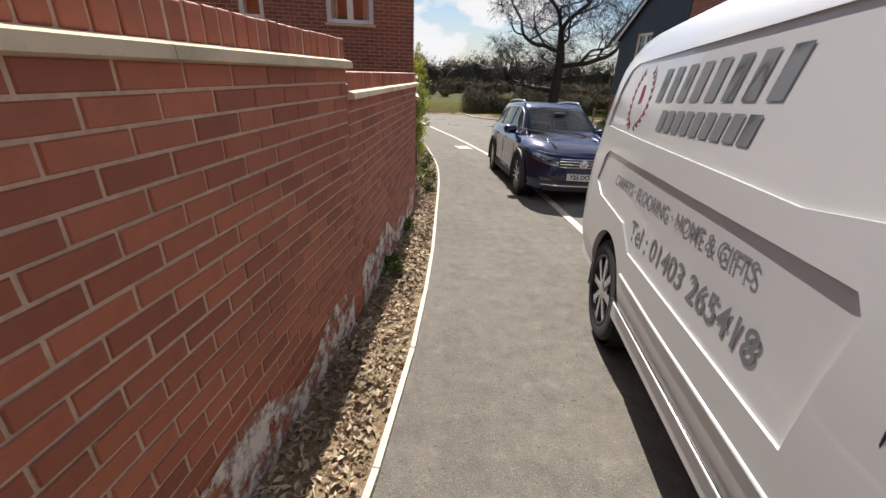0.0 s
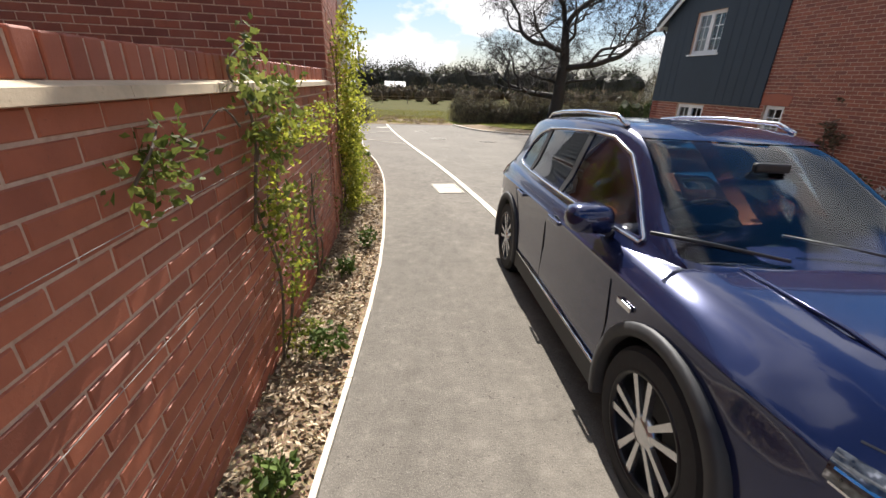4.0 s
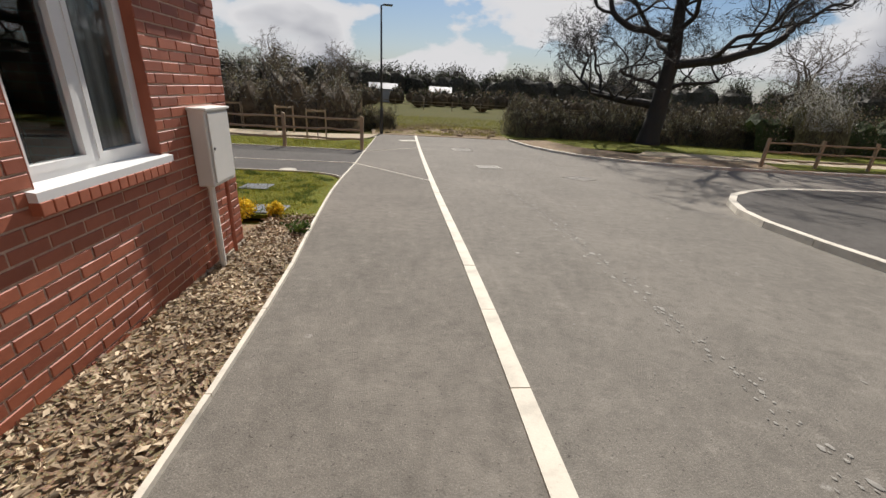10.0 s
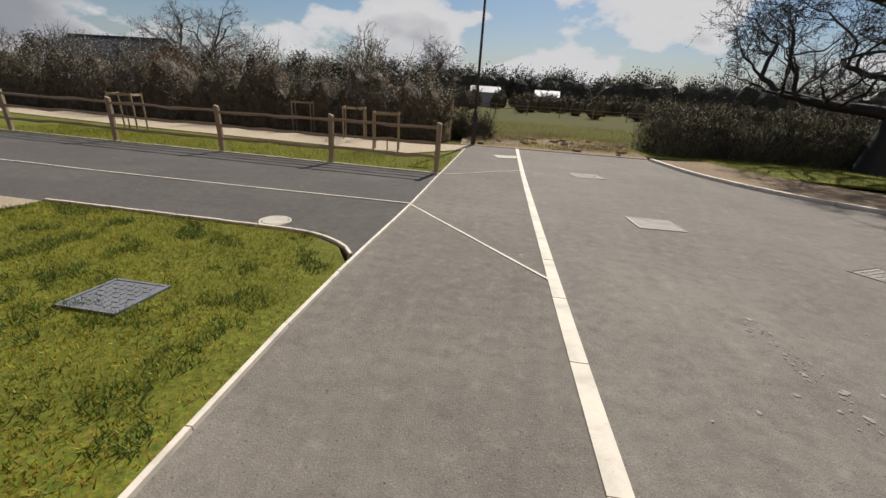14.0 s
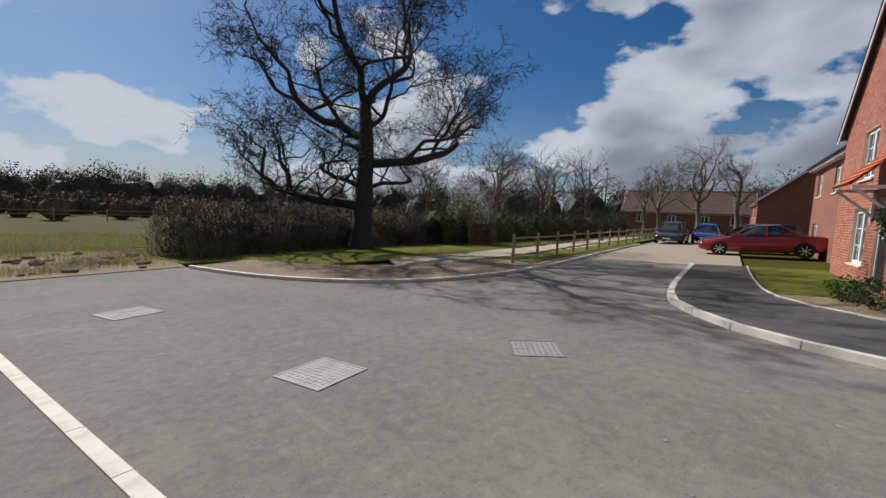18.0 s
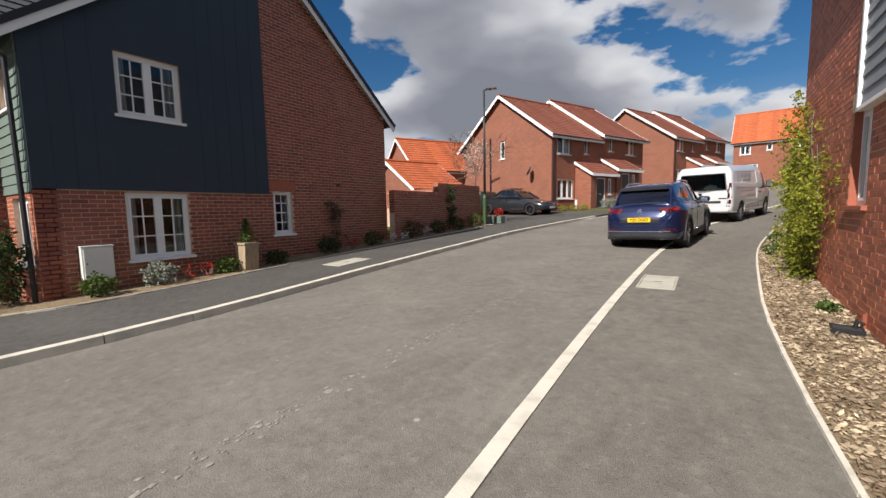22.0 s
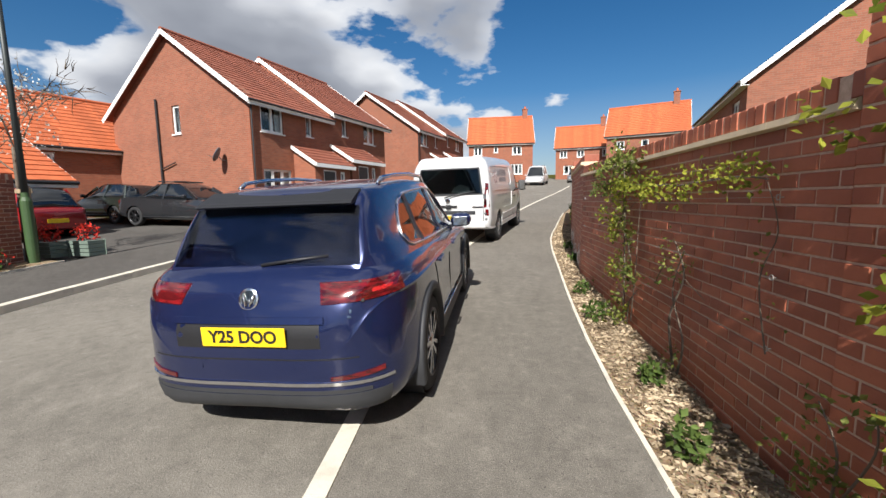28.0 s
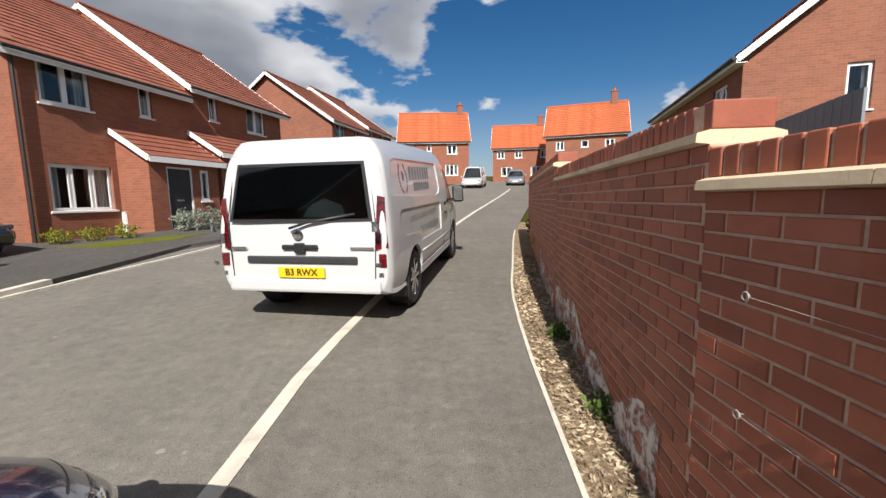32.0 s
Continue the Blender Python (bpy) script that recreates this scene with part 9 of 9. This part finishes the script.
# plastic gully against the house wall
gl = thing("gully", Matrix.Translation((-1.52, 2.02, gz(0, 2.02))) @ rz(-6) @ Matrix.Scale(0.7, 4), "black plastic rainwater gully with grating beside the wall", "drain")
part("basin", boxes(((-0.17, -0.16, -0.1), (-0.15, 0.16, 0.055)), ((0.15, -0.16, -0.1), (0.17, 0.16, 0.055)), ((-0.15, -0.16, -0.1), (0.15, -0.14, 0.055)), ((-0.15, 0.14, -0.1), (0.15, 0.16, 0.055)), ((-0.15, -0.14, -0.1), (0.15, 0.14, 0.0))), M_BLACK, gl)
for k in range(7):
    part("grating_bar", boxes(((-0.15, -0.125 + 0.04 * k, 0.03), (0.15, -0.11 + 0.04 * k, 0.045))), M_TRIM, gl)
bm = bmesh.new()
tube(bm, [(-0.17, -0.06, 0.10), (-0.10, -0.06, 0.16), (-0.08, -0.06, 0.02)], 0.03, 8)
part("waste_pipe", bm, M_BLACK, gl)
part("brown_pipe", (lambda b: (tube(b, [(-0.19, -0.22, -0.1), (-0.19, -0.22, 0.22)], 0.03, 8), b)[1])(bmesh.new()), M_BRICK, gl)


def meter_box(m, w, h, d, label, legs=(), mat=None):
    t = thing("meter_box", m, label, "meter box", "meter boxes")
    part("body", boxes(((0, -d, 0), (w, 0, h)), bev=0.012), M_BOX, t)
    dr_ = part("door", boxes(((0.025, -d - 0.014, 0.03), (w - 0.025, -d - 0.001, h - 0.03)), bev=0.006), M_BOX, t)
    part("lock", (lambda b: (lathe(b, [(0.012, -d - 0.02), (0.012, -d - 0.013)], 10, 'y', (0.06, 0, h * 0.5)), b)[1])(bmesh.new()), M_TRIM, dr_)
    part("hood", boxes(((-0.006, -d - 0.02, h - 0.012), (w + 0.006, 0, h + 0.008)), bev=0.004), M_BOX, t)
    for x, low, r, mt in legs:
        bm = bmesh.new()
        tube(bm, [(x, -0.05, 0.01), (x, -0.05, low)], r, 8)
        part("pipe", bm, mt, t)
    return t


meter_box(MHW @ Matrix.Translation((7.06, -0.008, 0.48)), 0.42, 0.61, 0.13, "white plastic gas meter box on the brick wall", [(0.10, -0.78, 0.028, M_BOX), (0.40, -0.72, 0.018, M_BRICK)])
MHB = Matrix.Translation((BX, 5.65, 0)) @ rz(-90)
meter_box(MHB @ Matrix.Translation((0.46, -0.03, 0.07)), 0.43, 0.57, 0.14, "white meter box on a short leg by the blue house", [(0.2, -0.35, 0.03, M_BOX)])
meter_box(H2 @ Matrix.Translation((1.78, -0.012, 0.05)), 0.42, 0.60, 0.14, "white meter box by the front door of the brick house", [(0.2, -0.3, 0.03, M_BOX)])
ds = thing("satellite_dish", H2 @ Matrix.Translation((-0.44, 1.48, 2.40)), "grey satellite dish on the gable wall", "satellite dish")
bm = bmesh.new()
lathe(bm, [(0.01, 0.06), (0.15, 0.045), (0.30, 0.0), (0.305, 0.008), (0.15, 0.055), (0.01, 0.07)], 24, 'x')
dd = part("dish", bm, M_PLASTIC_GREY, ds, smooth=True)
dd.matrix_basis = Matrix.Translation((-0.38, 0, 0.1)) @ rz(-55) @ Matrix.Rotation(radians(25), 4, 'Y')
part("bracket", (lambda b: (tube(b, [(0, 0, -0.1), (-0.18, 0, -0.1), (-0.34, 0, 0.1)], 0.02, 8), tube(b, [(-0.36, 0, -0.1), (-0.75, 0.0, 0.02)], 0.012, 6), b)[-1])(bmesh.new()), M_STEEL, ds)

# planters, blossom tree and flowers by the parking court
for k, (x, y) in enumerate(((8.05, -8.62), (7.42, -8.78))):
    t = thing("planter", Matrix.Translation((x, y, gz(x, y) + 0.05)) @ rz(-12), "grey-green slatted wooden planter with red flowers", "planter", "planters")
    for j in range(4):
        part("slat", boxes(((-0.27, -0.16, 0.02 + 0.08 * j), (0.27, 0.16, 0.09 + 0.08 * j)), bev=0.004), M_CLAD_GREEN, t)
    for a in (-0.26, 0.26):
        part("corner_post", boxes(((a - 0.03, -0.175, -0.08), (a + 0.03, -0.165, 0.35)), bev=0.004), M_CLAD_GREEN, t)
    shrub("red_flowers", x, y, 0.22, 0.40, M_RED_FLOWER, "red flowers in the planter", 160, 0.04, 0.34, 5, "flowers", "planter flowers")
bt = bare_tree("blossom_tree", 8.42, -8.55, [((0, 0, -0.1), 0.05), ((0.02, 0, 1.0), 0.04), ((0.0, 0, 2.2), 0.03)], [((0, 0, 1.7), (0.7, 0.2, 1), 1.1, 0.016, 3), ((0, 0, 1.9), (-0.6, 0.3, 1), 1.1, 0.016, 3), ((0, 0, 2.1), (0.1, -0.6, 1), 1.1, 0.016, 3), ((0, 0, 2.2), (0.0, 0.1, 1), 1.3, 0.018, 3)], "slender young tree with pale pink blossom", up=0.05, mat=M_TWIG)
v, f = leaves(blob_points(700, (0, 0, 3.0), (0.75, 0.75, 1.0), 0.2), 0.045, long=1.0)
scatter_mesh("blossom", v, f, M_BLOSSOM, bt)
st_ = thing("tree_stake_frame", Matrix.Translation((8.15, -8.45, gz(0, -8.45))), "timber stakes and crossbar round the blossom tree", "tree stake")
for a in (0.0, 0.6):
    part("stake", boxes(((a - 0.03, -0.03, 0), (a + 0.03, 0.03, 1.5)), bev=0.006), M_FENCE, st_)
part("crossbar", boxes(((-0.05, -0.05, 1.36), (0.65, -0.03, 1.44)), bev=0.004), M_FENCE, st_)

# bed below the blue house
for x, y, r, h, mt, lb in ((7.85, 5.1, 0.22, 0.35, M_LEAF_G, "low green shrub"), (7.9, 4.2, 0.25, 0.42, M_SILVER, "silvery green shrub"), (7.85, 3.0, 0.22, 0.30, M_LEAF_G, "low green shrub"), (7.8, 1.9, 0.25, 0.30, M_LEAF_D, "dark low shrub"), (7.8, 0.4, 0.28, 0.45, M_LEAF_D, "dark low shrub"), (7.75, -1.2, 0.3, 0.4, M_LEAF_D, "dark low shrub"), (7.7, -3.0, 0.35, 0.55, M_LEAF_D, "dark rounded shrub"), (7.65, -4.4, 0.3, 0.45, M_LEAF_D, "dark low shrub"), (7.6, -5.6, 0.3, 0.5, M_LEAF_D, "dark low shrub"), (7.55, -6.9, 0.3, 0.55, M_LEAF_G, "green shrub near the lamp"), (8.6, 6.5, 0.3, 0.6, M_LEAF_D, "dark evergreen shrub"), (9.2, 7.1, 0.35, 0.55, M_LEAF_D, "dark evergreen shrub"), (10.0, 7.3, 0.3, 0.45, M_LEAF_G, "green shrub by the door")):
    shrub("bed_shrub", x, y, r, h, mt, lb + " in the bed below the wall", 420, 0.04, 0.1, 6, "shrub", "shrubs below the blue house")
for x, y in ((7.8, 3.4), (7.75, 3.75), (7.8, 2.55), (7.55, -7.3), (7.7, -0.4)):
    shrub("red_tulips", x, y, 0.13, 0.30, M_RED_FLOWER, "red tulips flowering in the bed", 26, 0.036, 0.12, 8, "flowers", "red tulips")
for x, y in ((7.6, -1.9), (7.6, -2.4), (7.62, -3.7)):
    shrub("white_flowers", x, y, 0.14, 0.28, M_BLOSSOM, "white flowers in the bed", 60, 0.04, 0.12, 5, "flowers", "white flowers")
for x, y, h in ((8.75, 6.15, 1.35), (8.45, 5.95, 1.2)):
    t = shrub("column_conifer", x, y, 0.17, h, M_LEAF_D, "slim dark upright conifer at the house corner", 900, 0.04, 0.1, 3, "conifer", "upright conifers")
lt = thing("lollipop_tree", Matrix.Translation((9.35, 6.85, gz(0, 6.85) + 0.1)), "clipped standard bay tree with a round head", "tree")
part("trunk", (lambda b: (tube(b, [(0, 0, 0), (0.01, 0, 0.6), (0, 0, 1.15)], 0.02, 8), b)[1])(bmesh.new()), M_TWIG, lt)
v, f = leaves(blob_points(1300, (0, 0, 1.45), (0.34, 0.34, 0.36)), 0.045)
scatter_mesh("crown", v, f, M_LEAF_D, lt)
pt = thing("planter_pot", Matrix.Translation((7.72, 2.62, gz(0, 2.62) + 0.10)), "tall square woven planter with a clipped conifer", "planter")
bm = bmesh.new()
prism(bm, [(-0.15, 0), (0.15, 0), (0.20, 0.55), (-0.20, 0.55)], 0.3, 'y', -0.15)
part("pot", bm, M_FENCE, pt)
part("foot", boxes(((-0.2, -0.2, -0.03), (0.2, 0.2, 0.0)), ((-0.215, -0.17, 0.53), (0.215, 0.17, 0.57))), M_FENCE, pt)
v, f = leaves(np.array([(rng.normal() * 0.10 * (1 - q), rng.normal() * 0.10 * (1 - q), 0.56 + 0.5 * q) for q in rng.random(600)]), 0.03)
scatter_mesh("conifer", v, f, M_LEAF_G, pt)
climber("wall_climber", "dark leafless climber on the gable wall", MHB @ Matrix.Translation((0, -0.02, 0)), [([(5.8, 0.0), (5.85, 0.7), (5.7, 1.3), (5.95, 1.5)], 0.02, 0.5), ([(5.85, 0.1), (6.05, 0.6), (5.95, 1.2)], 0.016, 0.5)], M_BROWN, 420, 0.05, 0.10)
climber("wall_climber", "dark ivy clump on the garden wall", Matrix.Translation((7.92, -4.85, 0)) @ rz(-90), [([(0.7, 0.5), (0.75, 1.2), (0.6, 1.9)], 0.02, 0.5), ([(0.7, 0.9), (0.9, 1.4), (0.85, 1.9)], 0.016, 0.5)], M_LEAF_D, 520, 0.05, 0.14)

# front of the pair of houses: grass, shrubs, flush kerbs
sheet("front_lawn_pair", [(6.6, -15.9), (4.9, -17.2), (4.0, -17.5), (4.4, -16.6), (5.4, -15.7)], 0.03, M_GRASS, "narrow green front lawn", "lawn")
sheet("door_path_pair", [(4.9, -17.2), (4.0, -17.5), (2.6, -16.6), (1.4, -18.5), (3.0, -22.5), (6.2, -20.5)], 0.025, M_DRIVE, "grey path to the front doors", "path")
kerb_run("drive_line", [(5.2, -8.6), (4.28, -11.59), (3.83, -13.13), (2.83, -15.77), (1.3, -19.5)], 0.10, 0.03, 0.914, M_KERB, "flush pale kerb across the parking court")
for k in range(4):
    shrub("silver_hedge", 4.9 - 0.34 * k, -18.15 - 0.13 * k, 0.32, 0.62, M_SILVER, "rounded silver-green hedge plant by the porch", 520, 0.04, 0.02, 5, "shrub", "silver hedge plants")
for x, y in ((6.9, -16.35), (6.4, -16.75), (5.9, -17.1)):
    shrub("low_shrub", x, y, 0.28, 0.34, M_LEAF_Y, "low yellow-green shrub under the front window", 320, 0.04, 0.03, 5, "shrub", "low shrubs")

# wall wires with eyelets
ww_ = thing("trellis_wires", MWN, "thin galvanised wires on eyelets along the wall", "wire")
for z in (0.75, 1.12, 1.52):
    bm = bmesh.new()
    tube(bm, [(0.25, -0.03, z), (2.2, -0.03, z - 0.012), (4.3, -0.03, z)], 0.0012, 5)
    part("wire", bm, M_CHROME_W, ww_)
    for x in (0.25, 2.2, 4.3):
        bm = bmesh.new()
        ring = [(x + 0.014 * math.cos(a), -0.03, z + 0.014 * math.sin(a)) for a in steps(0, 6.28, 10)]
        tube(bm, ring, 0.003, 5)
        tube(bm, [(x, 0.0, z), (x, -0.02, z)], 0.003, 5)
        part("eyelet", bm, M_CHROME_W, ww_)

# salt stains at the foot of the middle wall: thin crusts on the brick faces
n = Nodes("salt_bloom")
sb = n.ramp(n.noise(7.0, 7, 0.72), [(0.43, 0.0), (0.56, 1.0)])
tr = n.nt.nodes.new("ShaderNodeBsdfTransparent")
mx_ = n.nt.nodes.new("ShaderNodeMixShader")
n.set((0.66, 0.61, 0.57), 0.95)
n.nt.links.new(sb, mx_.inputs[0])
n.nt.links.new(tr.outputs[0], mx_.inputs[1])
n.nt.links.new(n.bsdf.outputs[0], mx_.inputs[2])
n.nt.links.new(mx_.outputs[0], n.nt.nodes["Material Output"].inputs[0])
M_SALT = n.mat
for w_, (u0, u1, za, zb) in ((GW_M, (0.1, 2.9, 0.32, 0.86)), (GW_S, (3.6, 5.5, 0.52, 1.02))):
    bm = bmesh.new()
    us = steps(u0, u1, 40)
    lo = [bm.verts.new((u, -0.0115, za - 0.15 + 0.0)) for u in us]
    hi = [bm.verts.new((u, -0.0115, zb - 0.12 + 0.13 * math.sin(u * 2.3) + 0.06 * math.sin(u * 7.7))) for u in us]
    for i in range(40):
        bm.faces.new((lo[i], lo[i + 1], hi[i + 1], hi[i]))
    part("salt_bloom", bm, M_SALT, w_, "white salt bloom on the brick")

# rubble at the road end
for k in range(46):
    x, y = rng.uniform(-1.4, 5.0), rng.uniform(22.7, 27.5)
    bm = bmesh.new()
    bmesh.ops.create_icosphere(bm, subdivisions=1, radius=1.0)
    for v in bm.verts:
        v.co *= rng.uniform(0.7, 1.2)
    s = rng.uniform(0.05, 0.16)
    ob = link("rubble_stone", bm, M_EARTH)
    ob.matrix_world = Matrix.Translation((x, y, gz(x, y) + 0.02 + s * 0.25)) @ Matrix.Diagonal((s * 1.3, s, s * 0.7, 1))
    tagged(ob, "lump of earthy rubble at the road end", "rubble", "rubble stones")

# more houses along the side road and far up the street
gable_house("terrace_house", pose(27.5, 5.6, -0.4, 0, 0, 180), 8.5, 8.0, 4.6, 7.4, M_TILE_BROWN, "pale red brick house along the side road", M_WALL_O, front=[(0.8, 2.9, 1.0, 1.1, 2, 2), (4.4, 2.9, 1.0, 1.1, 2, 2), (6.6, 2.9, 0.9, 1.1, 2, 2), (0.8, 0.4, 1.2, 1.2, 2, 2), (6.2, 0.4, 1.2, 1.2, 2, 2)])
gable_house("terrace_house", pose(49.5, 7.1, -1.3, 0, 0, 180), 8.5, 9.0, 4.4, 8.1, M_TILE_BROWN, "dark red brick house further along the side road", M_WALL_H, far_side=[], front=[(0.8, 2.9, 1.0, 1.1, 2), (5.8, 2.9, 1.0, 1.1, 2)])
gable_house("end_house", pose(66, 22, -2.2, 0, 0, -90), 16, 8, 4.6, 7.6, M_TILE_UMBER, "brown house closing the view of the side road", M_WALL_H, front=[(2, 2.9, 1.2, 1.1, 2), (6, 2.9, 1.2, 1.1, 2), (10, 2.9, 1.2, 1.1, 2), (13.5, 2.9, 1.2, 1.1, 2), (2, 0.5, 1.2, 1.2, 2), (10, 0.5, 1.2, 1.2, 2)])
gable_house("hedge_house", pose(-38, 36, -2.3, 0, 0, 0), 9, 7, 3.6, 5.6, M_TILE_DARK, "grey roofed house beyond the hedge", M_WALL_H, barge=M_TILE_DARK)
small_car(parked(-13.6, -45.2, 70), P_SILVER, "silver car parked up the street", 4.3, 1.78, 1.5)
WHITE_VAN = small_car(parked(-8.6, -41.8, 70), P_WHITE, "small white van parked up the street", 4.4, 1.85, 1.85)
gf = thing("close_board_fence", Matrix.Translation((-8.6, -16.2, 0)) @ rz(64), "grey close-boarded timber fence behind the wall", "fence")
for k in range(58):
    ob = part("board", boxes(((k * 0.145, 0, 0.4), (k * 0.145 + 0.138, 0.018 + 0.006 * (k % 2), 2.72))), M_CLAD_GREY, gf)

# pale cement drops spilt along the road
M_SPOT = concrete("spilt_cement", (0.26, 0.245, 0.215))
V, F = [], []
for k in range(520):
    y = rng.uniform(1.5, 9.5)
    x = 2.10 - 0.012 * (y - 6) ** 2 + rng.normal() * 0.06 if rng.random() < 0.82 else rng.uniform(0.8, 5.2)
    r = abs(rng.normal()) * 0.007 + 0.003
    c = len(V)
    m = 7
    V.append((x, y, gz(x, y) + 0.007))
    for j in range(m):
        a = 2 * math.pi * j / m
        q = r * rng.uniform(0.6, 1.3)
        V.append((x + q * math.cos(a), y + 1.5 * q * math.sin(a), gz(x, y + 1.5 * q * math.sin(a)) + 0.004))
    F += [(c, c + 1 + j, c + 1 + (j + 1) % m) for j in range(m)]
tagged(scatter_mesh("mortar_spots", V, F, M_SPOT), "pale cement drops spilt along the road", "spill", kind="stuff")

# a house still in scaffolding, far behind the garden wall
gable_house("unfinished_house", pose(34.4, -17.7, 1.0, 0, 0, -125), 6.0, 7.0, 3.6, 6.2, M_TILE_DARK, "pale brick house under construction with a grey roof", M_WALL_O, front=[(0.8, 2.2, 0.9, 0.9, 2), (3.4, 2.2, 0.9, 0.9, 2)])
sc_ = thing("scaffolding", pose(31.6, -21.7, 1.0, 0, 0, -125), "steel scaffold poles standing against the new house", "scaffolding")
for k in range(3):
    part("pole", bar((k * 1.7, -1.2, 0.0), (k * 1.7, -1.2, 6.4), 0.06, 0.06), M_STEEL, sc_)
for z in (2.0, 3.9, 5.4):
    part("ledger", bar((-0.4, -1.2, z), (3.8, -1.2, z), 0.06, 0.06), M_STEEL, sc_)
    part("scaffold_board", boxes(((-0.2, -1.15, z + 0.05), (3.6, -0.35, z + 0.10))), M_CLAD_GREY, sc_)
